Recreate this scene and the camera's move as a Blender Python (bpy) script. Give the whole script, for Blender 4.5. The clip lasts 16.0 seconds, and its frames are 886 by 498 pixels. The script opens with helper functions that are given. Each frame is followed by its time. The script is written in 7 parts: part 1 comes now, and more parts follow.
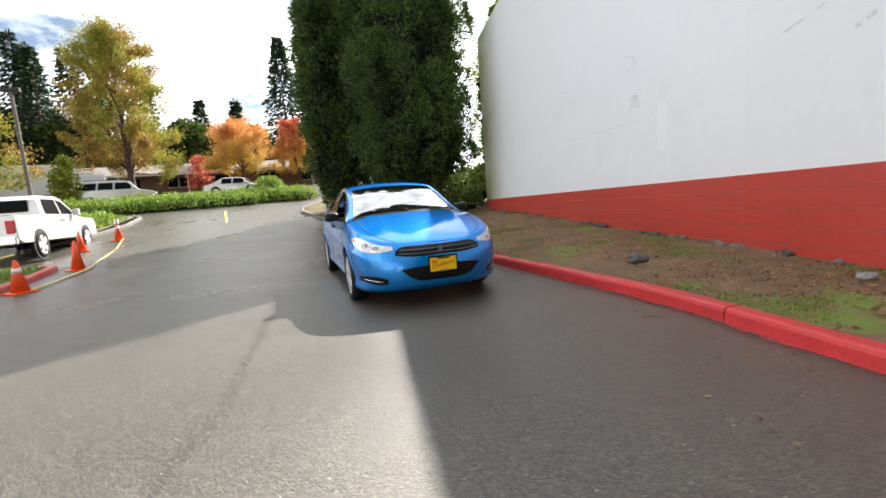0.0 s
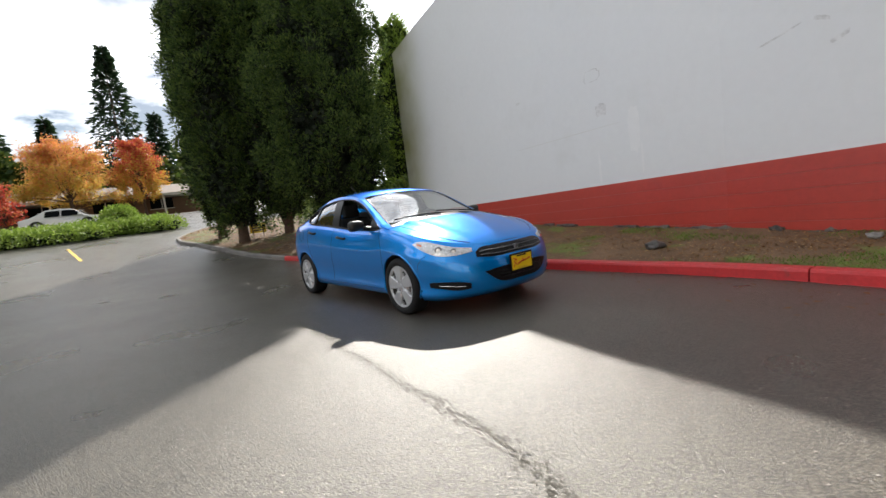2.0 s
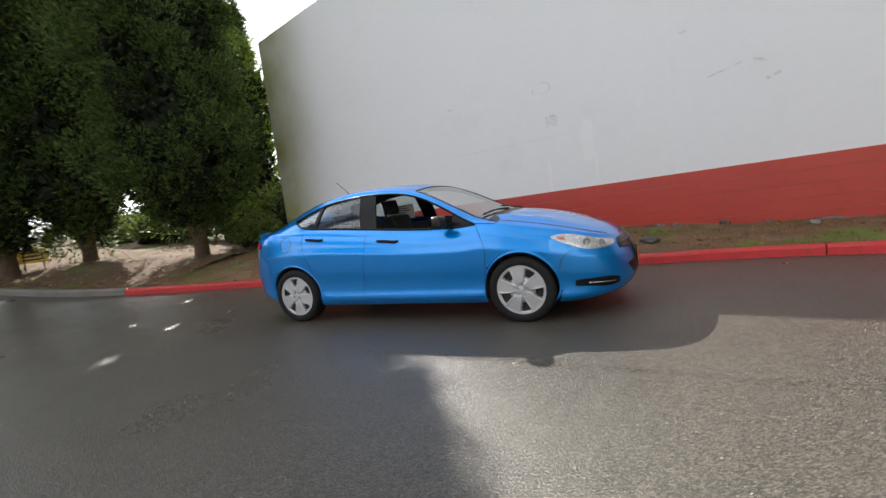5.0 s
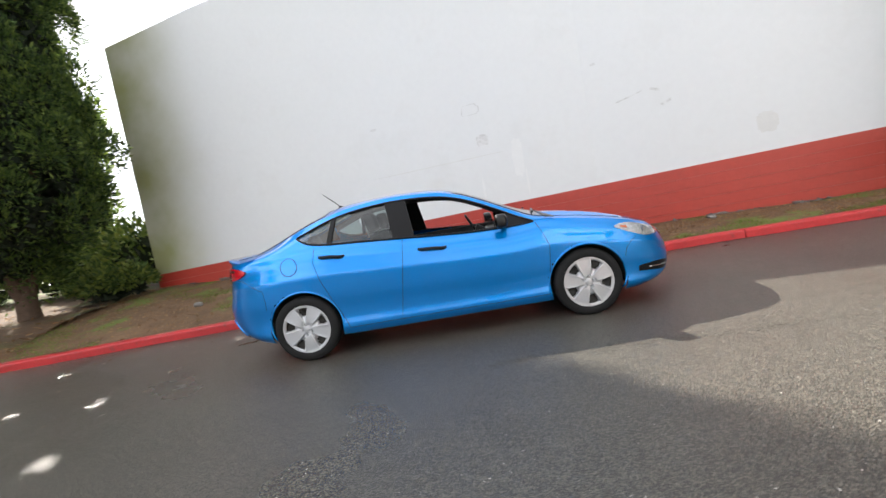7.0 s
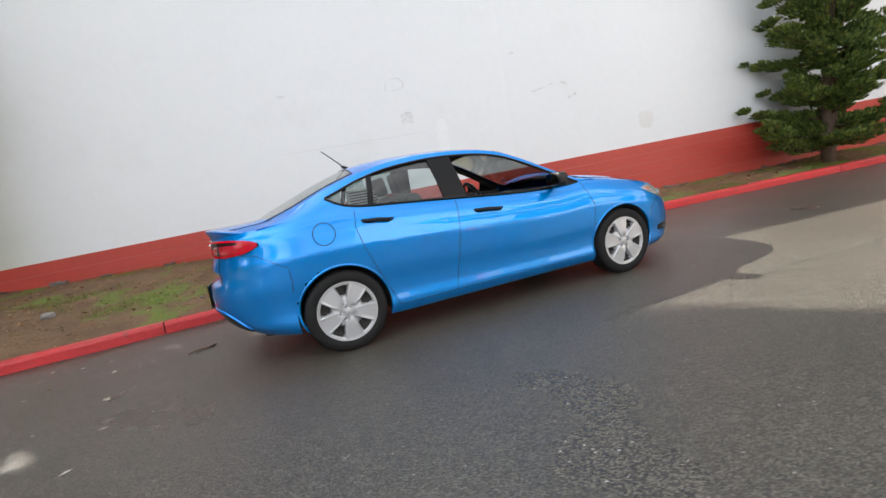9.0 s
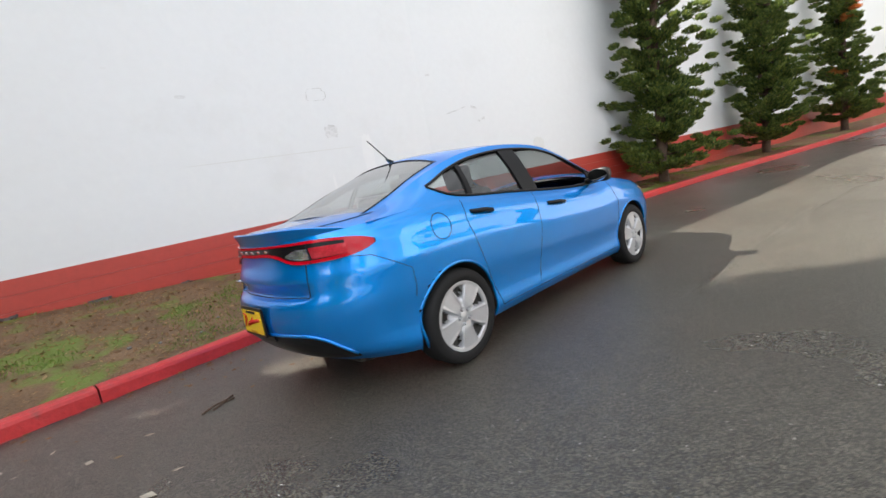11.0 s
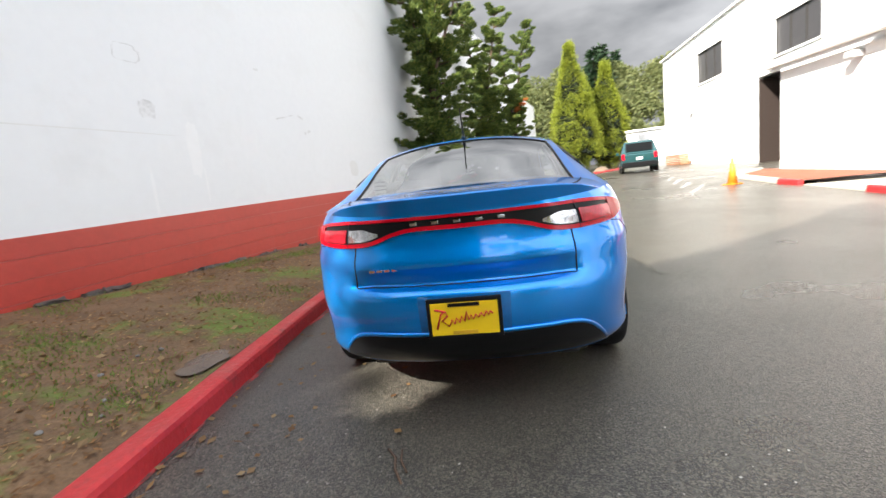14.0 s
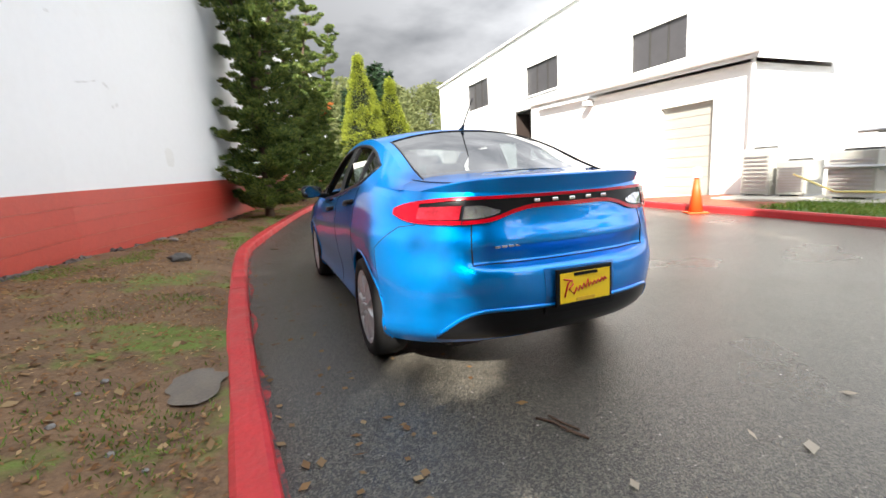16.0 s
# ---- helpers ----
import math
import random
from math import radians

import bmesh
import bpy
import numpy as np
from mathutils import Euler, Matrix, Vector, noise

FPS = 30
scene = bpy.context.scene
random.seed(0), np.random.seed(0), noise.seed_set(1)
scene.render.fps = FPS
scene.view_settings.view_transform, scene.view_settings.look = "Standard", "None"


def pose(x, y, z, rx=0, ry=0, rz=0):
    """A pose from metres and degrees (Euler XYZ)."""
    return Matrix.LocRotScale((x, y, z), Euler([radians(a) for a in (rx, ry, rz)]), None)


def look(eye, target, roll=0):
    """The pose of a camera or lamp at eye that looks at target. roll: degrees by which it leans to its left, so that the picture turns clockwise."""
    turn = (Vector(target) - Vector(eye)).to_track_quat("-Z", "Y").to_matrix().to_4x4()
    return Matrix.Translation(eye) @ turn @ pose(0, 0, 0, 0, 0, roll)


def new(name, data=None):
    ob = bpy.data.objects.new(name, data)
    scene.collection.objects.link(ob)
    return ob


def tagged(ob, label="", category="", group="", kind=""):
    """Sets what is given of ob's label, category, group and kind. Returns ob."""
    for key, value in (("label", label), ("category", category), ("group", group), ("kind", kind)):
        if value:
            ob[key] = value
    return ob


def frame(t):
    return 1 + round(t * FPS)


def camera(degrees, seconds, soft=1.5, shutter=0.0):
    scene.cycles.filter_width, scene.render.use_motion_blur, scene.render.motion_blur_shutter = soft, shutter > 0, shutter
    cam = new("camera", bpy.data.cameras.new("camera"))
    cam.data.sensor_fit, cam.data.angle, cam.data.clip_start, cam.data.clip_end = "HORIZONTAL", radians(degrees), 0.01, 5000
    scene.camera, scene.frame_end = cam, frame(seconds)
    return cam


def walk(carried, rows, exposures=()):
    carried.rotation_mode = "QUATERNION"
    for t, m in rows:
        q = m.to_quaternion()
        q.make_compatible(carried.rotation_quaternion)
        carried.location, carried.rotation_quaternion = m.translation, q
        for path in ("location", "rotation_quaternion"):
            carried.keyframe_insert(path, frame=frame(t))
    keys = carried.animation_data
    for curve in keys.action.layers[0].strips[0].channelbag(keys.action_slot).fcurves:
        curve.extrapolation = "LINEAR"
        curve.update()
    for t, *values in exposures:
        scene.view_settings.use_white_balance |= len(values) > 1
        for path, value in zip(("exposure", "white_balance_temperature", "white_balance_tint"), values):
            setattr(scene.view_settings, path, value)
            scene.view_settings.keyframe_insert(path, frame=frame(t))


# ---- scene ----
cam = camera(90.6, 16.0, shutter=0.35)
PATH = [
    (0, (6.752, -1.568, 1.215), (4.883, -0.899, 0.967), -4.4),
    (0.5, (6.422, -2.03, 1.172), (4.589, -1.261, 0.948), -9.0),
    (1, (6.163, -2.496, 1.149), (4.44, -1.489, 1.012), -8.3),
    (1.5, (5.844, -2.97, 1.147), (4.219, -1.824, 0.935), -7.8),
    (2, (5.428, -3.368, 1.175), (3.851, -2.156, 0.964), -7.2),
    (2.5, (5.024, -3.766, 1.224), (3.562, -2.419, 1.004), -8.4),
    (3, (4.537, -4.034, 1.237), (3.157, -2.604, 1.01), -6.9),
    (3.5, (4.044, -4.336, 1.24), (2.836, -2.76, 1.001), -7.2),
    (4, (3.513, -4.539, 1.25), (2.384, -2.908, 0.992), -7.8),
    (4.2, (3.299, -4.587, 1.262), (2.205, -2.93, 1.027), -6.8),
    (6.3, (1.027, -4.974, 1.192), (0.617, -3.035, 0.921), -11.2),
    (6.5, (0.836, -4.946, 1.211), (0.453, -3.002, 0.94), -10.9),
    (7, (0.285, -4.947, 1.193), (0.18, -2.957, 1.026), -10.2),
    (7.5, (-0.252, -4.832, 1.154), (-0.195, -2.844, 0.946), -9.3),
    (8, (-0.709, -4.717, 1.173), (-0.505, -2.738, 0.976), -8.2),
    (8.5, (-1.243, -4.532, 1.184), (-0.739, -2.612, 0.941), -9.5),
    (8.7, (-1.432, -4.409, 1.165), (-0.862, -2.512, 0.894), -9.7),
    (10.8, (-3.165, -3.039, 1.187), (-1.86, -1.552, 0.893), -9.5),
    (11, (-3.293, -2.872, 1.168), (-1.942, -1.423, 0.89), -10.3),
    (11.5, (-3.569, -2.44, 1.152), (-2.104, -1.103, 0.901), -9.0),
    (12, (-3.853, -2.046, 1.147), (-2.207, -0.948, 0.854), -8.7),
    (12.5, (-3.993, -1.564, 1.136), (-2.276, -0.593, 0.808), -6.9),
    (13, (-4.145, -1.102, 1.13), (-2.296, -0.408, 0.82), -7.4),
    (13.3, (-4.19, -0.802, 1.118), (-2.289, -0.284, 0.776), -5.9),
    (13.5, (-4.204, -0.618, 1.117), (-2.291, -0.146, 0.778), -8.2),
    (14, (-4.226, -0.177, 1.131), (-2.263, 0.075, 0.844), -6.2),
    (14.5, (-4.246, 0.252, 1.123), (-2.27, 0.19, 0.823), -6.8),
    (15, (-4.149, 0.631, 1.108), (-2.18, 0.463, 0.801), -5.2),
    (15.5, (-4.105, 0.985, 1.1), (-2.175, 0.543, 0.818), -5.0),
    (16, (-4.039, 1.411, 1.108), (-2.207, 0.678, 0.778), -3.2),
]
walk(cam, [(t, look(eye, target, roll)) for t, eye, target, roll in PATH],
     exposures=[(0, 1.5), (1, 1.22), (2, 0.9), (3, 0.76), (4.2, 0.78), (6.3, 1.55), (11, 1.64), (14, 1.72), (16, 1.75)])

# ---- light ----
SUN_DIR = Vector((-1.04, 0.82, 1.0)).normalized()      # from the ground towards the sun
sun_el = math.asin(SUN_DIR.z)
sun_az = math.atan2(SUN_DIR.x, SUN_DIR.y)

world = bpy.data.worlds.new("sky")
scene.world = world
world.use_nodes = True
wn, wl = world.node_tree.nodes, world.node_tree.links
wn.clear()
w_out = wn.new("ShaderNodeOutputWorld")
w_sky = wn.new("ShaderNodeTexSky")
w_sky.sky_type, w_sky.sun_disc = "NISHITA", False
w_sky.sun_elevation, w_sky.sun_rotation = sun_el, sun_az
w_sky.air_density, w_sky.dust_density = 1.0, 1.5
w_co = wn.new("ShaderNodeTexCoord")
w_map = wn.new("ShaderNodeMapping")
w_map.inputs["Scale"].default_value = (1.0, 1.0, 2.4)
w_noise = wn.new("ShaderNodeTexNoise")
w_noise.inputs["Scale"].default_value, w_noise.inputs["Detail"].default_value = 3.2, 9.0
w_noise.inputs["Roughness"].default_value = 0.56
w_ramp = wn.new("ShaderNodeValToRGB")
w_ramp.color_ramp.elements[0].position, w_ramp.color_ramp.elements[1].position = 0.3, 0.45
w_tone = wn.new("ShaderNodeTexNoise")
w_tone.inputs["Scale"].default_value, w_tone.inputs["Detail"].default_value = 4.0, 6.0
w_grey = wn.new("ShaderNodeValToRGB")
w_grey.color_ramp.elements[0].position, w_grey.color_ramp.elements[0].color = 0.34, (4.6, 4.8, 5.2, 1)
w_grey.color_ramp.elements[1].position, w_grey.color_ramp.elements[1].color = 0.62, (10.2, 10.4, 10.8, 1)
# the clouds are bright towards the sun and grey away from it
w_sep = wn.new("ShaderNodeSeparateXYZ")
w_side = wn.new("ShaderNodeValToRGB")
w_pos = wn.new("ShaderNodeMapRange")
w_pos.inputs["From Min"].default_value, w_pos.inputs["From Max"].default_value = -0.8, 0.95
for pos_, val_ in ((0.0, 3.3), (0.4, 1.35), (0.75, 1.05), (1.0, 0.32)):
    e_ = w_side.color_ramp.elements[0] if pos_ == 0.0 else w_side.color_ramp.elements[-1] if pos_ == 1.0 else w_side.color_ramp.elements.new(pos_)
    e_.color = (val_, val_, val_, 1)
w_mul = wn.new("ShaderNodeMixRGB")
w_mul.blend_type = "MULTIPLY"
w_mul.inputs[0].default_value = 1.0
w_mix = wn.new("ShaderNodeMixRGB")
w_bg = wn.new("ShaderNodeBackground")
w_bg.inputs["Strength"].default_value = 0.05
wl.new(w_co.outputs["Generated"], w_map.inputs[0])
wl.new(w_map.outputs[0], w_noise.inputs["Vector"])
wl.new(w_map.outputs[0], w_tone.inputs["Vector"])
w_cover = wn.new("ShaderNodeMath")      # thicker cloud away from the sun
w_cover.operation = "MULTIPLY_ADD"
w_cover.inputs[1].default_value = 0.1
wl.new(w_sep.outputs["X"], w_cover.inputs[0])
wl.new(w_noise.outputs["Fac"], w_cover.inputs[2])
wl.new(w_cover.outputs[0], w_ramp.inputs[0])
wl.new(w_tone.outputs["Fac"], w_grey.inputs[0])
wl.new(w_co.outputs["Generated"], w_sep.inputs[0])
wl.new(w_sep.outputs["X"], w_pos.inputs["Value"])
wl.new(w_pos.outputs[0], w_side.inputs[0])
wl.new(w_grey.outputs[0], w_mul.inputs[1])
wl.new(w_side.outputs[0], w_mul.inputs[2])
wl.new(w_ramp.outputs[0], w_mix.inputs[0])
wl.new(w_sky.outputs[0], w_mix.inputs[1])
wl.new(w_mul.outputs[0], w_mix.inputs[2])
wl.new(w_mix.outputs[0], w_bg.inputs["Color"])
wl.new(w_bg.outputs[0], w_out.inputs["Surface"])

sun = new("sun", bpy.data.lights.new("sun", "SUN"))
sun.data.energy, sun.data.angle, sun.data.color = 5.0, radians(0.6), (1.0, 0.94, 0.85)
sun.matrix_world = look(SUN_DIR * 60, (0, 0, 0))


# ---- materials ----
def mat(name, color, rough=0.6, metal=0.0, spec=0.5, coat=0.0, var=0.12, scale=6.0, fine=60.0, bump=0.0, bump_scale=80.0,
        dark=None, island=0.0, rand=0.0, trans=0.0, wear=None, wear_at=(0.55, 0.7), wear_scale=1.5, rough_var=0.0):
    """A Principled material with colour variation at two scales, optional patches of a second colour, and fine relief."""
    m = bpy.data.materials.new(name)
    m.use_nodes = True
    n, l = m.node_tree.nodes, m.node_tree.links
    b = n["Principled BSDF"]
    b.inputs["Roughness"].default_value, b.inputs["Metallic"].default_value = rough, metal
    b.inputs["Specular IOR Level"].default_value = spec
    b.inputs["Coat Weight"].default_value, b.inputs["Coat Roughness"].default_value = coat, 0.03
    b.inputs["Transmission Weight"].default_value = trans
    co = n.new("ShaderNodeTexCoord")
    big, small = n.new("ShaderNodeTexNoise"), n.new("ShaderNodeTexNoise")
    big.inputs["Scale"].default_value, big.inputs["Detail"].default_value = scale, 5
    small.inputs["Scale"].default_value, small.inputs["Detail"].default_value = fine, 3
    for t in (big, small):
        l.new(co.outputs["Object"], t.inputs["Vector"])
    add = n.new("ShaderNodeMath")
    add.operation = "ADD"
    l.new(big.outputs["Fac"], add.inputs[0])
    l.new(small.outputs["Fac"], add.inputs[1])
    value = n.new("ShaderNodeMapRange")
    value.inputs["From Min"].default_value, value.inputs["From Max"].default_value = 0.6, 1.4
    value.inputs["To Min"].default_value, value.inputs["To Max"].default_value = 1 - var, 1 + var
    l.new(add.outputs[0], value.inputs["Value"])
    src = value.outputs[0]
    if island or rand:
        info = n.new("ShaderNodeObjectInfo" if rand else "ShaderNodeNewGeometry")
        spread = n.new("ShaderNodeMapRange")
        k = rand or island
        spread.inputs["To Min"].default_value, spread.inputs["To Max"].default_value = 1 - k, 1 + k
        l.new(info.outputs["Random" if rand else "Random Per Island"], spread.inputs["Value"])
        both = n.new("ShaderNodeMath")
        both.operation = "MULTIPLY"
        l.new(src, both.inputs[0])
        l.new(spread.outputs[0], both.inputs[1])
        src = both.outputs[0]
    base = n.new("ShaderNodeMixRGB")
    base.blend_type = "MULTIPLY"
    base.inputs[0].default_value = 1.0
    base.inputs[1].default_value = (*color, 1)
    l.new(src, base.inputs[2])
    out = base.outputs[0]
    if wear:
        wn_ = n.new("ShaderNodeTexNoise")
        wn_.inputs["Scale"].default_value, wn_.inputs["Detail"].default_value = wear_scale, 8
        wn_.inputs["Roughness"].default_value = 0.62
        l.new(co.outputs["Object"], wn_.inputs["Vector"])
        rp = n.new("ShaderNodeMapRange")
        rp.inputs["From Min"].default_value, rp.inputs["From Max"].default_value = wear_at
        l.new(wn_.outputs["Fac"], rp.inputs["Value"])
        mx = n.new("ShaderNodeMixRGB")
        l.new(rp.outputs[0], mx.inputs[0])
        l.new(out, mx.inputs[1])
        mx.inputs[2].default_value = (*wear, 1)
        out = mx.outputs[0]
    l.new(out, b.inputs["Base Color"])
    if rough_var:
        rr = n.new("ShaderNodeMapRange")
        rr.inputs["From Min"].default_value, rr.inputs["From Max"].default_value = 0.3, 0.7
        rr.inputs["To Min"].default_value, rr.inputs["To Max"].default_value = rough - rough_var, rough + rough_var
        l.new(big.outputs["Fac"], rr.inputs["Value"])
        l.new(rr.outputs[0], b.inputs["Roughness"])
    if bump:
        bt = n.new("ShaderNodeTexNoise")
        bt.inputs["Scale"].default_value, bt.inputs["Detail"].default_value = bump_scale, 6
        l.new(co.outputs["Object"], bt.inputs["Vector"])
        bp = n.new("ShaderNodeBump")
        bp.inputs["Strength"].default_value, bp.inputs["Distance"].default_value = bump, 0.01
        l.new(bt.outputs["Fac"], bp.inputs["Height"])
        l.new(bp.outputs[0], b.inputs["Normal"])
    return m


M_ASPHALT = mat("wet_asphalt", (0.043, 0.04, 0.034), 0.32, spec=0.45, var=0.35, scale=0.5, fine=170, bump=0.6, bump_scale=130, rough_var=0.07,
                wear=(0.034, 0.032, 0.028), wear_at=(0.48, 0.66), wear_scale=0.35)


def add_grit(m, scale, at, color):
    """Pale aggregate showing in the binder of an asphalt material."""
    n, l = m.node_tree.nodes, m.node_tree.links
    b = n["Principled BSDF"]
    old = b.inputs["Base Color"].links[0].from_socket
    co, vo, mr, mx = n.new("ShaderNodeTexCoord"), n.new("ShaderNodeTexVoronoi"), n.new("ShaderNodeMapRange"), n.new("ShaderNodeMixRGB")
    vo.inputs["Scale"].default_value = scale
    l.new(co.outputs["Object"], vo.inputs["Vector"])
    sep = n.new("ShaderNodeSeparateColor")
    l.new(vo.outputs["Color"], sep.inputs[0])
    mr.inputs["From Min"].default_value, mr.inputs["From Max"].default_value = at
    l.new(sep.outputs[0], mr.inputs["Value"])
    l.new(mr.outputs[0], mx.inputs[0])
    l.new(old, mx.inputs[1])
    mx.inputs[2].default_value = (*color, 1)
    l.new(mx.outputs[0], b.inputs["Base Color"])


add_grit(M_ASPHALT, 150.0, (0.42, 1.0), (0.155, 0.141, 0.113))
M_SEAMTAR = mat("seam_filler", (0.115, 0.108, 0.095), 0.95, spec=0.08, var=0.3, scale=4)
M_PALESTONE = mat("pale_grit", (0.36, 0.34, 0.31), 0.8, island=0.4)
M_EARTH = mat("earth_and_grass", (0.15, 0.088, 0.045), 0.9, var=0.5, scale=3, fine=45, bump=1.0, bump_scale=40,
              wear=(0.12, 0.165, 0.025), wear_at=(0.53, 0.62), wear_scale=1.3)
M_GRASS = mat("grass", (0.07, 0.13, 0.025), 0.85, var=0.4, scale=2, fine=30, bump=1.0, bump_scale=30)
M_REDKERB = mat("red_kerb_paint", (0.47, 0.026, 0.028), 0.5, var=0.2, scale=3, fine=30, bump=0.5, bump_scale=30,
                wear=(0.25, 0.04, 0.035), wear_at=(0.6, 0.72), wear_scale=5, rough_var=0.15)
M_KERB = mat("kerb_concrete", (0.16, 0.15, 0.14), 0.85, var=0.3, scale=3, bump=0.6, bump_scale=40)
M_WALLWHITE = mat("white_wall_paint", (0.69, 0.705, 0.72), 0.5, var=0.022, scale=0.35, fine=9, bump=0.1, bump_scale=12, wear=(0.645, 0.655, 0.66), wear_at=(0.58, 0.8), wear_scale=0.8)
M_WALLRED = mat("red_wall_paint", (0.42, 0.045, 0.03), 0.42, var=0.12, scale=0.7, fine=14, bump=0.25, bump_scale=30)
M_CONCRETE = mat("old_concrete", (0.22, 0.205, 0.19), 0.9, var=0.3, scale=4, bump=0.8, bump_scale=30)
M_BUILDING = mat("white_building_paint", (0.8, 0.8, 0.78), 0.6, var=0.04, scale=0.8, bump=0.15, bump_scale=20)
M_DARK = mat("dark_opening", (0.03, 0.028, 0.025), 0.7)
M_BARK = mat("bark", (0.1, 0.065, 0.045), 0.95, var=0.4, scale=8, fine=60, bump=1.0, bump_scale=50)
M_BLUE = mat("blue_car_paint", (0.0, 0.24, 0.72), 0.3, metal=0.6, spec=0.1, coat=1.0, var=0.03, fine=400)
M_BLUE.node_tree.nodes["Principled BSDF"].inputs["Coat IOR"].default_value = 1.55
M_BLUE.node_tree.nodes["Principled BSDF"].inputs["Coat Roughness"].default_value = 0.012
M_BLUE.node_tree.nodes["Principled BSDF"].inputs["Specular Tint"].default_value = (0.0, 0.3, 0.85, 1)


def add_algae_and_tree_tint(m, x0, x1, color, depth):
    """Green growth on a wall, with the trees' shade and green bounce painted in, thick at its corner x0 and thinning
    out towards x1.
    """
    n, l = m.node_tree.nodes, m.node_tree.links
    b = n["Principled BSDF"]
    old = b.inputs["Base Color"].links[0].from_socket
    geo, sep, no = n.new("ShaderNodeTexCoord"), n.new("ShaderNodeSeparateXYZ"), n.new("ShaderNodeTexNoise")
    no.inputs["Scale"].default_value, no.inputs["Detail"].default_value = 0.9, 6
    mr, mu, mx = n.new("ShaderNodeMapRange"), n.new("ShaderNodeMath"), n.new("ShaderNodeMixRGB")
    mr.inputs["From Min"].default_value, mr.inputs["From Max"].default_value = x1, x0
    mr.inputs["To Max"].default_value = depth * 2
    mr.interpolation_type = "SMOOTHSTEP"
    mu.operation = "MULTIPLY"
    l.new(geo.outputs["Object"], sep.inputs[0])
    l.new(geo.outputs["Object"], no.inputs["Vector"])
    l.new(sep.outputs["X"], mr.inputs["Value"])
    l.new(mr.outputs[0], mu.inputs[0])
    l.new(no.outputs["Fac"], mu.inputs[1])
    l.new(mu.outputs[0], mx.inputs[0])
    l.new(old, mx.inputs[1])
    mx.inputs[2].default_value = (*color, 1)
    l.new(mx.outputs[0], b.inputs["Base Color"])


# one tint for algae and for tree shade and green bounce at the corner
add_algae_and_tree_tint(M_WALLWHITE, -7.0, -4.9, (0.33, 0.34, 0.17), 0.8)


# ---- helpers of this scene ----
def mesh_from(name, verts, faces, material=None, smooth=False):
    me = bpy.data.meshes.new(name)
    me.from_pydata([tuple(v) for v in verts], [], [tuple(f) for f in faces])
    me.update()
    if material:
        for m in (material if isinstance(material, (list, tuple)) else [material]):
            me.materials.append(m)
    if smooth:
        me.shade_smooth()
    return me


def thing(name, label, category, at=(0, 0, 0), rz=0.0, group="", kind=""):
    """An empty at a thing's base, to carry its parts."""
    e = new(name)
    e.matrix_world = pose(*at, 0, 0, rz)
    return tagged(e, label, category, group, kind)


def part(name, bm, material, parent, label="", smooth=False):
    """Links a bmesh (or a mesh) as one object under parent, in the parent's own coordinates."""
    if isinstance(bm, bpy.types.Mesh):
        me = bm
    else:
        me = bpy.data.meshes.new(name)
        bmesh.ops.recalc_face_normals(bm, faces=bm.faces)
        bm.to_mesh(me)
        bm.free()
    if material and not me.materials:
        for m in (material if isinstance(material, (list, tuple)) else [material]):
            me.materials.append(m)
    if smooth:
        me.shade_smooth()
    ob = new(name, me)
    if parent is not None:
        ob.parent = parent
    return tagged(ob, label)


def box(x0, y0, z0, x1, y1, z1, bevel=0.0, seg=2, bm=None):
    bm = bm or bmesh.new()
    r = bmesh.ops.create_cube(bm, size=1.0)
    vs = r["verts"]
    bmesh.ops.scale(bm, vec=(x1 - x0, y1 - y0, z1 - z0), verts=vs)
    bmesh.ops.translate(bm, vec=((x0 + x1) / 2, (y0 + y1) / 2, (z0 + z1) / 2), verts=vs)
    if bevel:
        es = list({e for v in vs for e in v.link_edges})
        bmesh.ops.bevel(bm, geom=es, offset=bevel, segments=seg, affect="EDGES", profile=0.6)
    return bm


def cyl(p0, p1, r0, r1=None, seg=16, bm=None, cap=True):
    bm = bm or bmesh.new()
    p0, p1 = Vector(p0), Vector(p1)
    r1 = r0 if r1 is None else r1
    d = p1 - p0
    r = bmesh.ops.create_cone(bm, cap_ends=cap, segments=seg, radius1=r0, radius2=r1, depth=d.length)
    bmesh.ops.transform(bm, matrix=Matrix.Translation((p0 + p1) / 2) @ d.to_track_quat("Z", "Y").to_matrix().to_4x4(), verts=r["verts"])
    return bm


def soft(u, w=1.5):
    return w * math.log1p(math.exp(max(-40.0, min(40.0, u / w))))


def gz(x, y=0.0):
    """Height of the ground: level round the car, rising gently ahead of it and more steeply behind."""
    up = 0.03 * soft(min(x, 60.0) - 4.0)
    back = 0.1 * soft(-9.5 - max(x, -42.0))
    return up + back


def smooth_line(knots, x):
    for (x0, y0), (x1, y1) in zip(knots, knots[1:]):
        if x <= x1:
            k = max(0.0, min(1.0, (x - x0) / (x1 - x0)))
            return y0 + (y1 - y0) * k
    return knots[-1][1]


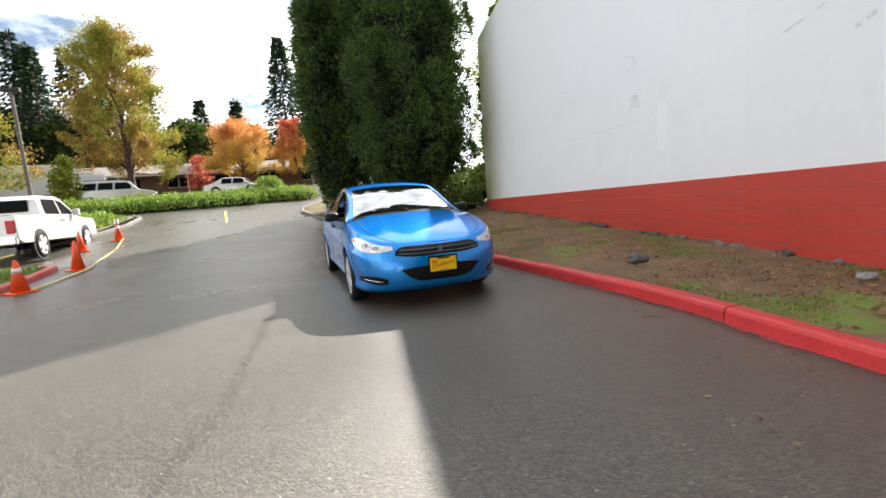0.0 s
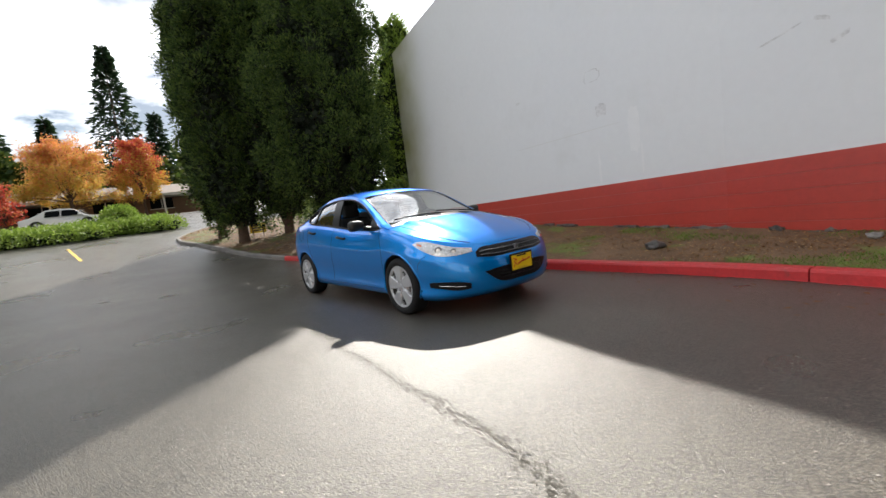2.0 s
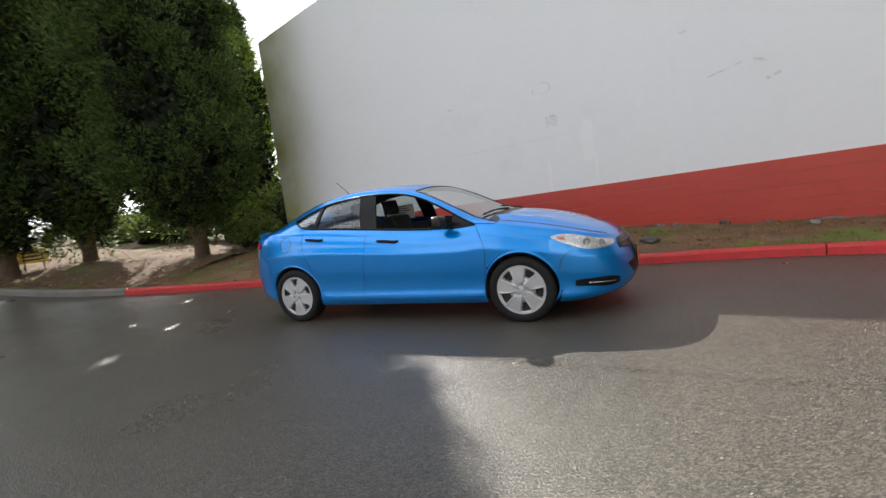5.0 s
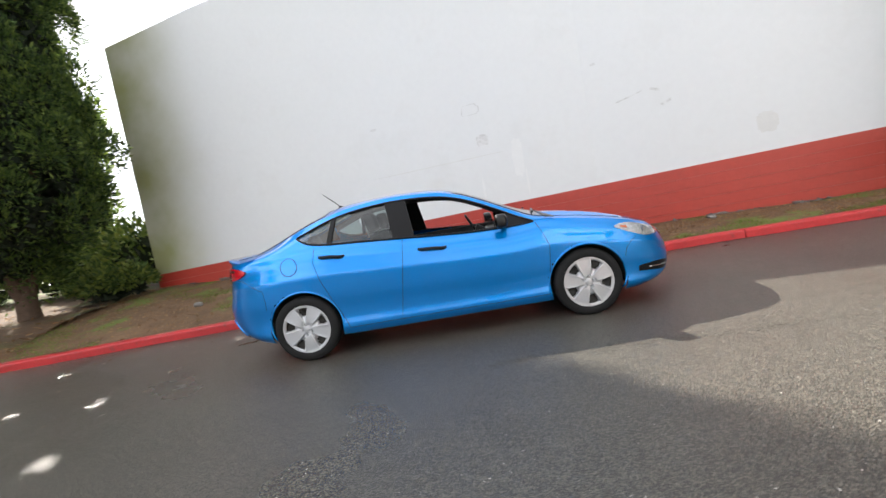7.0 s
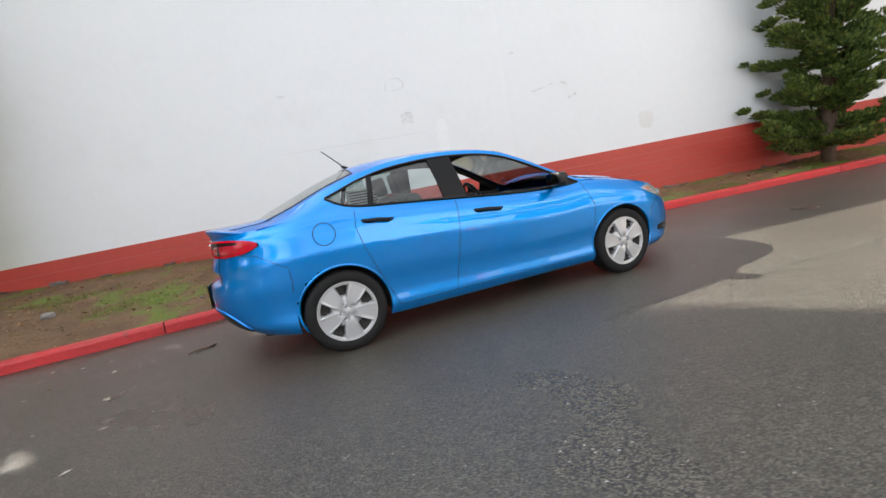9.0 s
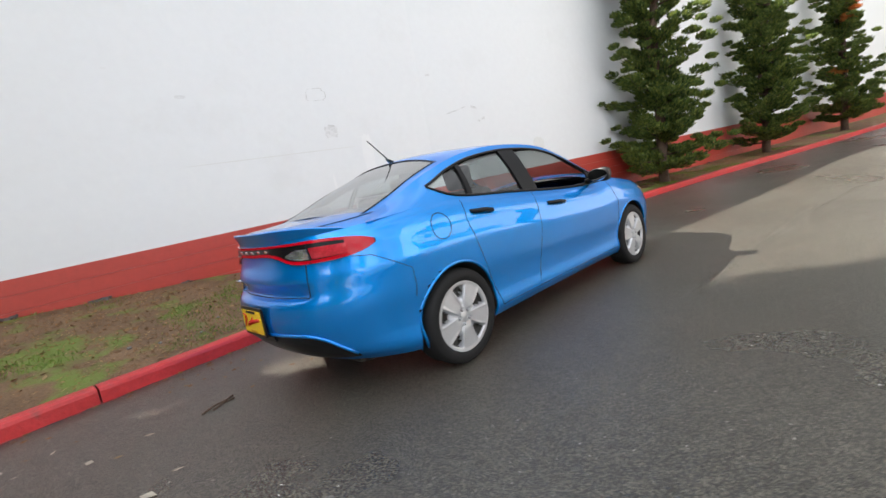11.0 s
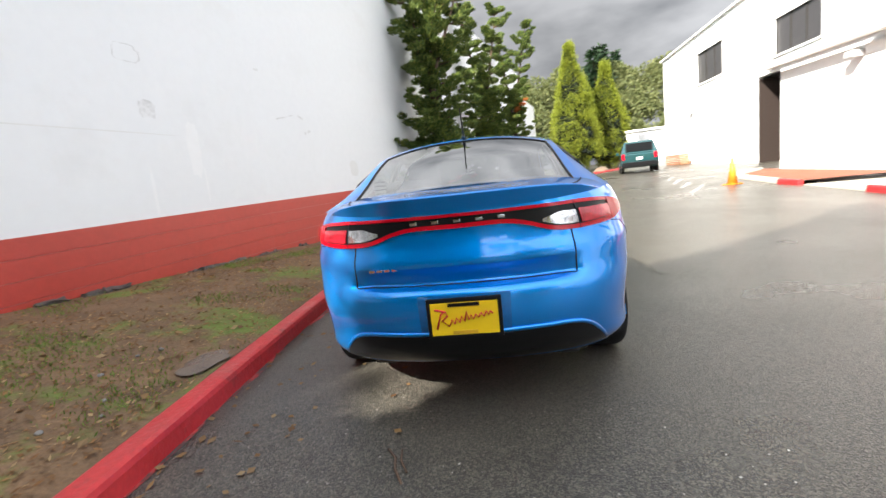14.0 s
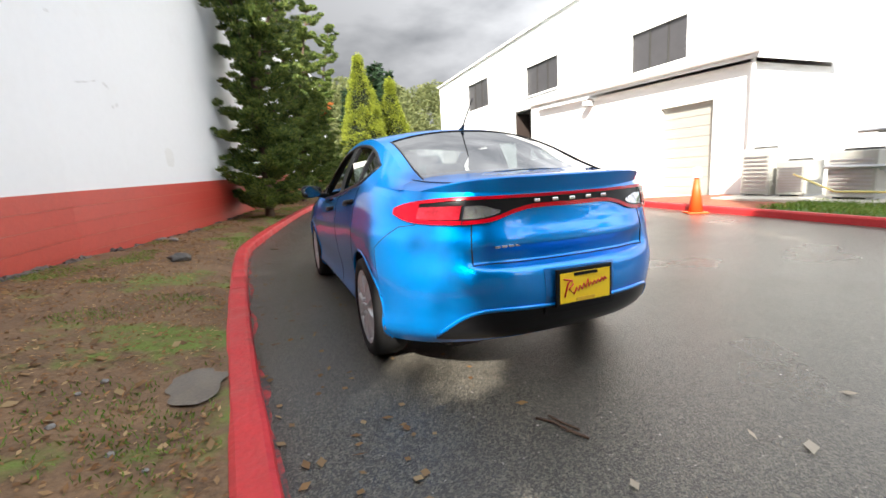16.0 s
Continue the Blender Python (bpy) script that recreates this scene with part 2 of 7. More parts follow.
def spline(knots, x):
    """Catmull-Rom through knots (x rising)."""
    n = len(knots)
    for i in range(n - 1):
        if x <= knots[i + 1][0] or i == n - 2:
            (x1, y1), (x2, y2) = knots[i], knots[i + 1]
            x0, y0 = knots[i - 1] if i else (2 * x1 - x2, 2 * y1 - y2)
            x3, y3 = knots[i + 2] if i + 2 < n else (2 * x2 - x1, 2 * y2 - y1)
            k = max(0.0, min(1.0, (x - x1) / (x2 - x1)))
            m1, m2 = (y2 - y0) / (x2 - x0) * (x2 - x1), (y3 - y1) / (x3 - x1) * (x2 - x1)
            return ((2 * k**3 - 3 * k**2 + 1) * y1 + (k**3 - 2 * k**2 + k) * m1 + (-2 * k**3 + 3 * k**2) * y2 + (k**3 - k**2) * m2)


KERB = [(-10.0, 0.5), (-8.0, 0.8), (-5.0, 1.22), (-3.0, 1.42), (-1.0, 1.57), (1.5, 1.68), (3.5, 1.7), (5.0, 1.48), (8.0, 0.82), (10.5, 0.15), (15.0, -1.3),
        (20.0, -2.75), (25.0, -4.2), (27.0, -5.9), (29.0, -8.0), (33.0, -10.6), (40.0, -13.5)]


def kerb_y(x):
    return spline(KERB, x)


def wall_y(x):
    return 3.98 - 0.143 * (x - 0.978) if x < 3.0 else 3.69 - 0.268 * (x - 3.0)


def base_z(x):
    """Height of the soil at the foot of the wall."""
    return gz(x) + smooth_line([(-8.0, 0.58), (-4.0, 0.54), (-1.0, 0.44), (0.8, 0.36), (4.5, 0.24), (6.0, 0.2), (40.0, 0.2)], x)


def verge_z(x, y):
    """Height of the soil between kerb and wall."""
    y0, y1 = kerb_y(x) + 0.16, wall_y(x)
    k = max(0.0, min(1.0, (y - y0) / max(0.1, y1 - y0)))
    z0 = gz(x) + 0.105
    z = z0 + (max(base_z(x), z0) - z0) * k ** 0.8 + 0.03 * noise.noise((x * 1.1, y * 1.1, 0.3)) * min(1, k * 6)
    dip = math.exp(-((x + 1.66) / 0.55) ** 4 - ((y - 1.83) / 0.3) ** 4)        # a hollow that holds water
    return z * (1 - dip) + 0.13 * dip


# ---- ground ----
def steps(lo, hi, core0, core1, fine, grow=1.25):
    out, s = [], fine
    v = core0
    while v > lo:
        out.append(v)
        s *= grow
        v -= s
    out = [lo] + out[::-1]
    v = core0 + fine
    while v < core1:
        out.append(v)
        v += fine
    s = fine
    while v < hi:
        out.append(v)
        s *= grow
        v += s
    return out + [hi]


gxs, gys = steps(-900, 900, -45, 50, 0.8), steps(-900, 900, -18, 10, 0.8)
gv = [(x, y, gz(x, y)) for x in gxs for y in gys]
ny = len(gys)
gf = [(i * ny + j, (i + 1) * ny + j, (i + 1) * ny + j + 1, i * ny + j + 1) for i in range(len(gxs) - 1) for j in range(ny - 1)]
me = mesh_from("ground", gv, gf, [M_ASPHALT, M_GRASS], smooth=True)
for p in me.polygons:
    c = p.center
    p.material_index = 0 if -62 < c.x < 60 and -60 < c.y < 60 else 1
tagged(new("ground", me), "dark wet asphalt car park sloping gently away", "ground", kind="structure")

# soil and grass between the kerb and the long wall
xs = [-7.6 + 0.25 * i for i in range(int((29.0 + 7.6) / 0.25))]
rows_n = 14
vs, fs = [], []
for x in xs:
    y0, y1 = kerb_y(x) + 0.15, wall_y(x) + 0.1
    for j in range(rows_n + 1):
        y = y0 + (y1 - y0) * j / rows_n
        vs.append((x, y, verge_z(x, y)))
for i in range(len(xs) - 1):
    for j in range(rows_n):
        a = i * (rows_n + 1) + j
        fs.append((a, a + rows_n + 1, a + rows_n + 2, a + 1))
tagged(new("verge", mesh_from("verge", vs, fs, M_EARTH, True)), "strip of bare brown soil with patchy grass along the wall", "verge", kind="structure")


# ---- kerb ----
def kerb_piece(x0, x1, name, material, parent, lift=0.128, wide=0.17):
    """One length of kerb with rounded top edges, following the line of the kerb."""
    prof = [(0.0, -0.06), (0.004, lift - 0.035), (0.014, lift - 0.01), (0.035, lift), (wide - 0.03, lift), (wide - 0.006, lift - 0.012), (wide, lift - 0.04), (wide, -0.06)]
    n = max(2, int((x1 - x0) / 0.3))
    v, f = [], []
    for i in range(n + 1):
        x = x0 + (x1 - x0) * i / n
        y = kerb_y(x)
        t = Vector((1, (kerb_y(x + 0.05) - kerb_y(x - 0.05)) / 0.1, 0)).normalized()
        nx = Vector((-t.y, t.x, 0))
        wob = 0.006 * noise.noise((x * 2.1, 3.0, 0))
        for a, b in prof:
            p = Vector((x, y, 0)) + nx * (a + wob)
            v.append((p.x, p.y, gz(x) + b + 0.006 * noise.noise((x * 1.3, 8.0, a * 3))))
    m = len(prof)
    for i in range(n):
        for j in range(m - 1):
            a = i * m + j
            f.append((a, a + 1, a + m + 1, a + m))
    f += [tuple(range(m))[::-1], tuple(n * m + j for j in range(m))]
    return part(name, mesh_from(name, v, f, material), None, parent)


kerb_red = thing("kerb", "long kerb of worn red-painted concrete lengths", "kerb", kind="structure")
for x0, x1 in [(-7.8, -6.85)] + [(-6.85 + 3.727 * i, -6.85 + 3.727 * (i + 1)) for i in range(12)]:
    kerb_piece(x0 + 0.007, x1 - 0.007, "kerb_stone", M_REDKERB, kerb_red)

# ---- long wall ----


def wall_strip(name, xs, z0, z1, material, label, proud=0.0, thick=0.3):
    v, f = [], []
    for x in xs:
        y = wall_y(x) - proud
        a, b = (z0(x) if callable(z0) else z0), (z1(x) if callable(z1) else z1)
        v += [(x, y, a), (x, y, b), (x, y + thick, b), (x, y + thick, a)]
    n = len(xs)
    for i in range(n - 1):
        for j in range(4):
            f.append((i * 4 + j, i * 4 + (j + 1) % 4, i * 4 + 4 + (j + 1) % 4, i * 4 + 4 + j))
    f += [(0, 1, 2, 3), ((n - 1) * 4 + 3, (n - 1) * 4 + 2, (n - 1) * 4 + 1, (n - 1) * 4)]
    ob = new(name, mesh_from(name, v, f, material))
    return tagged(ob, label, "wall", kind="structure")


def wall_top(x):
    return smooth_line([(-7.05, 6.2), (-4.0, 6.6), (5.0, 7.2), (16.0, 7.6), (26.5, 7.5)], x)


def band_top(x):
    return 1.09 + 0.026 * x


wx = [-7.05, -5, -3, -1, 1, 2.5, 3.0, 3.5, 6, 9, 12, 16, 20, 24, 26.5]
wall_strip("wall_north", wx, band_top, wall_top, M_WALLWHITE, "tall white-painted rendered wall of a long warehouse")
wall_strip("wall_base", wx, lambda x: -0.3, band_top, mat("pale_mortar", (0.46, 0.15, 0.12), 0.8, var=0.15), "block base of the warehouse wall with pale bed joints", proud=0.004)
base_wall = bpy.data.objects["wall_base"]
for k in range(6):
    v, f = [], []
    for x in wx:
        y, t = wall_y(x), band_top(x) - 0.2 * k
        v += [(x, y - 0.014, t - 0.193), (x, y - 0.014, t - 0.002), (x, y + 0.05, t - 0.002), (x, y + 0.05, t - 0.193)]
    for i in range(len(wx) - 1):
        for j in range(4):
            f.append((i * 4 + j, i * 4 + (j + 1) % 4, i * 4 + 4 + (j + 1) % 4, i * 4 + 4 + j))
    f += [(3, 2, 1, 0), tuple(len(v) - 4 + j for j in range(4))]
    part("block_course", mesh_from("block_course", v, f, M_WALLRED), None, base_wall)
wall_strip("wall_end", [26.5, 29.0, 31.5], lambda x: -0.2, lambda x: 6.3, M_WALLWHITE, "lower white end of the warehouse wall", proud=-0.15)
# the side of the warehouse round its corner, and its flat roof
bm = box(-7.05, 0, -0.2, -6.75, 16, 6.2)
bmesh.ops.translate(bm, vec=(0, wall_y(-7.05) + 0.3, 0), verts=bm.verts)
tagged(part("wall_west", bm, M_WALLWHITE, None), "white-painted side wall of the warehouse", "wall", kind="structure")



# ---- the blue sedan: x ahead, y to its left ----
M_TYRE = mat("tyre_rubber", (0.012, 0.012, 0.0125), 0.75, spec=0.25, var=0.2, fine=40, bump=0.2)
M_RIM = mat("silver_wheel_cover", (0.5, 0.51, 0.53), 0.34, metal=0.5, var=0.05)
M_BLACK = mat("black_plastic", (0.009, 0.009, 0.01), 0.28, spec=0.18, var=0.1, fine=200)
M_SEAM = mat("seam_shadow_gap", (0.004, 0.008, 0.02), 0.8)
M_CHROME = mat("chrome", (0.75, 0.75, 0.76), 0.12, metal=1.0, var=0.02)
M_SEAT = mat("dark_seat_cloth", (0.03, 0.03, 0.033), 0.9, var=0.2, fine=90)
M_LINING = mat("grey_cabin_lining", (0.06, 0.06, 0.062), 0.9, var=0.1, fine=90)
M_REDLENS = mat("red_lens", (0.45, 0.003, 0.014), 0.2, spec=0.2, coat=0.25, var=0.08, scale=30, fine=120)
M_DULLBAR = mat("dull_grille_metal", (0.16, 0.17, 0.19), 0.35, metal=0.6)
M_CLEARLENS = mat("clear_lens", (0.56, 0.57, 0.58), 0.16, metal=0.5, coat=1.0, var=0.5, scale=35, fine=90)
M_PINKLENS = mat("pink_lens", (0.48, 0.018, 0.035), 0.16, metal=0.1, coat=0.5, var=0.35, scale=25, fine=90)
M_REVLENS = mat("reversing_lens", (0.5, 0.5, 0.52), 0.1, metal=0.75, coat=1.0, var=0.7, scale=28, fine=70)
M_AMBER = mat("amber_reflector", (0.5, 0.12, 0.035), 0.25, coat=0.6)
M_YELLOW = mat("yellow_plate", (0.85, 0.58, 0.01), 0.35, coat=0.4, var=0.03)
M_REDINK = mat("red_ink", (0.62, 0.02, 0.02), 0.4)
M_WHITEPAPER = mat("white_paper", (0.75, 0.75, 0.72), 0.7, var=0.05)


def glass(name, tint, rough=0.0, ior=1.5, rise=1.35):
    """Thin glass: clear straight on, mirroring more at a slant."""
    m = bpy.data.materials.new(name)
    m.use_nodes = True
    n, l = m.node_tree.nodes, m.node_tree.links
    n.clear()
    o, mixer = n.new("ShaderNodeOutputMaterial"), n.new("ShaderNodeMixShader")
    tr, gl, fr = n.new("ShaderNodeBsdfTransparent"), n.new("ShaderNodeBsdfGlossy"), n.new("ShaderNodeLayerWeight")
    tr.inputs[0].default_value = (*tint, 1)
    gl.inputs["Roughness"].default_value = rough
    fr.inputs["Blend"].default_value = 0.5
    pw, mr = n.new("ShaderNodeMath"), n.new("ShaderNodeMapRange")
    pw.operation = "POWER"
    pw.inputs[1].default_value = rise
    mr.inputs["To Min"].default_value, mr.inputs["To Max"].default_value = (ior - 1) ** 2 / (ior + 1) ** 2, 0.95
    l.new(fr.outputs["Facing"], pw.inputs[0])
    l.new(pw.outputs[0], mr.inputs["Value"])
    l.new(mr.outputs[0], mixer.inputs[0])
    l.new(tr.outputs[0], mixer.inputs[1])
    l.new(gl.outputs[0], mixer.inputs[2])
    l.new(mixer.outputs[0], o.inputs[0])
    return m


M_GLASS = glass("car_glass", (0.75, 0.8, 0.78), ior=1.9)
M_TINT = glass("tinted_car_glass", (0.6, 0.66, 0.65), ior=2.2)
M_SIDEGLASS = glass("side_window_glass", (0.55, 0.63, 0.62), ior=1.8, rise=2.6)


def tab(knots):
    """A smooth function through knots (x rising)."""
    ks = sorted(knots)
    return lambda v: spline(ks, max(ks[0][0], min(ks[-1][0], v)))


XF, XR, LF, LR, CAP = 1.45, -1.45, 2.335, -2.335, 2.55
body_w = tab([(-1.45, 0.898), (-1.2, 0.9), (-0.7, 0.89), (0.0, 0.886), (0.7, 0.888), (1.2, 0.9), (1.45, 0.9)])
row_w = tab([(0, 0.93), (0.05, 0.964), (0.1, 0.978), (0.2, 0.968), (0.32, 0.974), (0.45, 0.992), (0.6, 1.0), (0.7, 1.0), (0.76, 0.987), (0.86, 0.969), (0.95, 0.935), (1, 0.9)])
front_in = tab([(0, -0.2), (0.06, -0.1), (0.16, -0.03), (0.3, 0.0), (0.5, 0.0), (0.68, -0.02), (0.82, -0.05), (0.92, -0.085), (1, -0.14)])
rear_side = tab([(0, -0.2), (0.08, -0.1), (0.2, -0.03), (0.32, 0.0), (0.45, -0.005), (0.6, -0.045), (0.8, -0.075), (0.93, -0.07), (1, -0.085)])
rear_mid = tab([(0, -0.2), (0.08, -0.1), (0.2, -0.03), (0.32, 0.0), (0.45, -0.005), (0.51, -0.018), (0.535, -0.045), (0.548, -0.084), (0.6, -0.078), (0.645, -0.062), (0.658, -0.052), (0.672, -0.048), (0.71, -0.052), (0.8, -0.075), (0.93, -0.085), (1, -0.085)])
low_z = tab([(-2.33, 0.27), (-1.9, 0.235), (-1.5, 0.2), (1.5, 0.19), (1.9, 0.175), (2.33, 0.17)])
shoulder_z = tab([(-2.33, 1.015), (-2.0, 1.035), (-1.7, 1.06), (-1.4, 1.075), (-1.08, 1.07), (-0.73, 1.045), (-0.36, 1.012), (0.0, 0.978), (0.37, 0.95), (0.7, 0.94), (0.85, 0.95), (1.0, 0.962),
                  (1.18, 0.945), (1.41, 0.905), (1.64, 0.86), (1.87, 0.805), (2.05, 0.75), (2.2, 0.7)])
hood_z = tab([(0.95, 1.03), (1.18, 1.012), (1.41, 0.975), (1.64, 0.92), (1.87, 0.85), (2.05, 0.785), (2.15, 0.735), (2.2, 0.7)])
deck_z = tab([(-2.26, 1.06), (-2.2, 1.09), (-2.05, 1.098), (-1.9, 1.108), (-1.7, 1.13)])
roof_z = tab([(-1.88, 1.105), (-1.7, 1.182), (-1.37, 1.318), (-1.12, 1.404), (-1.0, 1.437), (-0.85, 1.455), (-0.7, 1.463), (-0.42, 1.468), (-0.14, 1.46), (0.1, 1.43), (0.3, 1.375), (0.49, 1.295), (0.68, 1.195), (0.88, 1.1), (1.16, 1.005)])
rail_z = tab([(-1.88, 1.05), (-1.6, 1.14), (-1.33, 1.25), (-1.08, 1.33), (-0.84, 1.385), (-0.57, 1.415), (-0.34, 1.42), (-0.08, 1.405), (0.11, 1.38), (0.29, 1.33), (0.47, 1.25), (0.65, 1.155), (0.79, 1.08), (0.95, 1.0), (1.16, 0.955)])
rail_y = tab([(-1.88, 0.67), (-1.6, 0.655), (-1.33, 0.635), (-1.08, 0.62), (-0.57, 0.605), (-0.08, 0.61), (0.29, 0.64), (0.65, 0.7), (0.95, 0.76), (1.16, 0.79)])
dlo_top = tab([(-1.34, 1.185), (-1.2, 1.235), (-1.08, 1.28), (-0.84, 1.34), (-0.57, 1.37), (-0.34, 1.378), (-0.08, 1.365), (0.11, 1.34), (0.29, 1.29), (0.47, 1.21), (0.65, 1.115), (0.79, 1.035), (0.95, 0.955)])
dlo_low = tab([(-1.34, 1.185), (-1.29, 1.15), (-1.22, 1.115), (-1.1, 1.088), (-0.95, 1.072), (-0.73, 1.055), (-0.36, 1.022), (0.0, 0.988), (0.37, 0.96), (0.74, 0.948), (0.95, 0.95)])


def sm(a, b, v):
    k = max(0.0, min(1.0, (v - a) / (b - a)))
    return k * k * (3 - 2 * k)


def band(s, t, side):
    """A point of the car's flank and fascias: s 0 at the middle of the nose, 1..2 along the side, 3 at the middle of the tail; t 0 low, 1 at the shoulder."""
    if s <= 1:
        a = s * math.pi / 2
        y = body_w(XF) * row_w(t) * math.sin(a) ** (2 / CAP)
        x = XF + (LF - XF + front_in(t)) * max(0.0, math.cos(a)) ** (2 / CAP)
    elif s < 2:
        x = XF + (XR - XF) * (s - 1)
        y = body_w(x) * row_w(t)
    else:
        a = (3 - s) * math.pi / 2
        y = body_w(XR) * row_w(t) * math.sin(a) ** (2 / CAP)
        k = sm(0.44, 0.58, abs(y))
        x = XR + (LR - XR - (rear_mid(t) * (1 - k) + rear_side(t) * k)) * max(0.0, math.cos(a)) ** (2 / CAP)
    z = low_z(x) + (shoulder_z(x) - low_z(x)) * t
    return Vector((x, side * y, z))


def band_t(x, z):
    return (z - low_z(x)) / (shoulder_z(x) - low_z(x))


def s_of_x(x):
    """The place along the flank at x (at mid height)."""
    if x > XF:
        return math.acos(min(1.0, ((x - XF) / (LF - XF))) ** (CAP / 2)) * 2 / math.pi
    if x < XR:
        return 3 - math.acos(min(1.0, ((XR - x) / (XR - LR))) ** (CAP / 2)) * 2 / math.pi
    return 1 + (XF - x) / (XF - XR)


def s_of_y(y, front=True):
    a = math.asin(min(1.0, (abs(y) / body_w(XF)) ** (CAP / 2))) * 2 / math.pi
    return a if front else 3 - a


def roofp(x, f, side):
    """A point of the roof, windscreen and rear screen: f 0 on the middle line, 1 on the rail."""
    y = rail_y(x) * f
    return Vector((x, side * y, rail_z(x) + (roof_z(x) - rail_z(x)) * (1 - f ** 2.4)))


def sidep(x, w, side):
    """A point of the window side: w 0 on the shoulder, 1 on the rail."""
    a = band(s_of_x(x), 1.0, 1) if XR < x < XF else band(s_of_x(max(x, -2.0)), 1.0, 1)
    y0, z0 = (a.y if x > XR else max(0.66, a.y)), shoulder_z(x)
    y1, z1 = rail_y(x), rail_z(x)
    bulge = 0.018 * math.sin(math.pi * w)
    return Vector((x, side * (y0 + (y1 - y0) * w + bulge), z0 + (z1 - z0) * w))


def side_w(x, z):
    return (z - shoulder_z(x)) / max(0.02, rail_z(x) - shoulder_z(x))


def hoodp(x, f, side):
    s = s_of_x(x)
    # find the shoulder point with this x
    lo, hi = 0.0, 1.6
    for _ in range(30):
        m = (lo + hi) / 2
        if band(m, 1.0, 1).x > x:
            lo = m
        else:
            hi = m
    q = band(lo, 1.0, 1)
    return Vector((x, side * q.y * f, q.z + (hood_z(x) - q.z) * (1 - f ** 2.6) + 0.012 * math.exp(-((f - 0.62) / 0.1) ** 2) * sm(2.1, 1.5, x)))


def deckp(x, f, side):
    lo, hi = 1.5, 3.0
    for _ in range(30):
        m = (lo + hi) / 2
        if band(m, 1.0, 1).x > x:
            lo = m
        else:
            hi = m
    q = band(lo, 1.0, 1)
    return Vector((x, side * q.y * f, q.z + (deck_z(x) - q.z) * (1 - f ** 4)))


def grid_mesh(name, fn, us, vs, side=1, material=None, keep=None, offset=0.0, move=None, cache=None):
    """A smooth patch fn(u, v); keep(point) picks its faces; the normals come from the whole surface."""
    e = 1e-3
    pts, nrm = cache if cache else ([], [])
    for u in (us if not pts else ()):
        for v in vs:
            p = fn(u, v)
            du = fn(u + e, v) - fn(u - e, v)
            dv = fn(u, v + e) - fn(u, v - e)
            nn = du.cross(dv) * side
            nn = nn.normalized() if nn.length > 1e-12 else Vector((0, 0, 1))
            pts.append(p)
            nrm.append(nn)
    nv = len(vs)
    nrm = list(nrm)
    out = Vector((0, 0, 0.6))
    mid = len(pts) // 2
    if nrm[mid].dot(pts[mid] - out) < 0:
        nrm = [-n for n in nrm]
        flip = True
    else:
        flip = False
    pts = [p + n * offset for p, n in zip(pts, nrm)]
    faces = []
    for i in range(len(us) - 1):
        for j in range(nv - 1):
            q = (i * nv + j, (i + 1) * nv + j, (i + 1) * nv + j + 1, i * nv + j + 1)
            c = (pts[q[0]] + pts[q[1]] + pts[q[2]] + pts[q[3]]) / 4
            if keep is None or keep(c):
                faces.append(q)
    if move:
        pts = [move(p) for p in pts]
    used = sorted({i for q in faces for i in q})
    at = {i: k for k, i in enumerate(used)}
    me = bpy.data.meshes.new(name)
    fl = []
    for q in faces:
        a = (pts[q[1]] - pts[q[0]]).cross(pts[q[3]] - pts[q[0]])
        if a.length < 1e-12:
            a = (pts[q[2]] - pts[q[1]]).cross(pts[q[3]] - pts[q[2]])
        q = q if a.dot(nrm[q[0]] + nrm[q[2]]) > 0 else q[::-1]
        fl.append(tuple(at[i] for i in q))
    me.from_pydata([tuple(pts[i]) for i in used], [], fl)
    me.update()
    me.shade_smooth()
    me.normals_split_custom_set_from_vertices([tuple(nrm[i]) for i in used])
    if material:
        me.materials.append(material)
    return me


def lin(a, b, n):
    return [a + (b - a) * i / (n - 1) for i in range(n)]


def solid_patch(name, fn, us, vs, out, depth, material, parent, label=""):
    """A panel proud of the surface fn by out, with a rim going depth into it."""
    e = 1e-3
    P, N = [], []
    for u in us:
        for v in vs:
            p = fn(u, v)
            n = (fn(u + e, v) - fn(u - e, v)).cross(fn(u, v + e) - fn(u, v - e))
            n = n.normalized() if n.length > 1e-12 else Vector((0, 0, 1))
            if n.dot(p - Vector((0, 0, 0.6))) < 0:
                n = -n
            P.append(p)
            N.append(n)
    nu, nv = len(us), len(vs)
    top = [p + n * out for p, n in zip(P, N)]
    ring = [(i, 0) for i in range(nu)] + [(nu - 1, j) for j in range(1, nv)] + [(i, nv - 1) for i in range(nu - 2, -1, -1)] + [(0, j) for j in range(nv - 2, 0, -1)]
    verts = top[:]
    faces = [(i * nv + j, (i + 1) * nv + j, (i + 1) * nv + j + 1, i * nv + j + 1) for i in range(nu - 1) for j in range(nv - 1)]
    b0 = len(verts)
    verts += [P[i * nv + j] - N[i * nv + j] * depth for i, j in ring]
    m = len(ring)
    for k in range(m):
        (a, b), (c, d) = ring[k], ring[(k + 1) % m]
        faces.append((a * nv + b, c * nv + d, b0 + (k + 1) % m, b0 + k))
    me = mesh_from(name, verts, faces, material)
    bm = bmesh.new()
    bm.from_mesh(me)
    bmesh.ops.remove_doubles(bm, verts=bm.verts, dist=1e-5)
    bmesh.ops.recalc_face_normals(bm, faces=bm.faces)
    bm.to_mesh(me)
    bm.free()
    me.shade_smooth()
    me.set_sharp_from_angle(angle=radians(40))
    return part(name, me, None, parent, label)


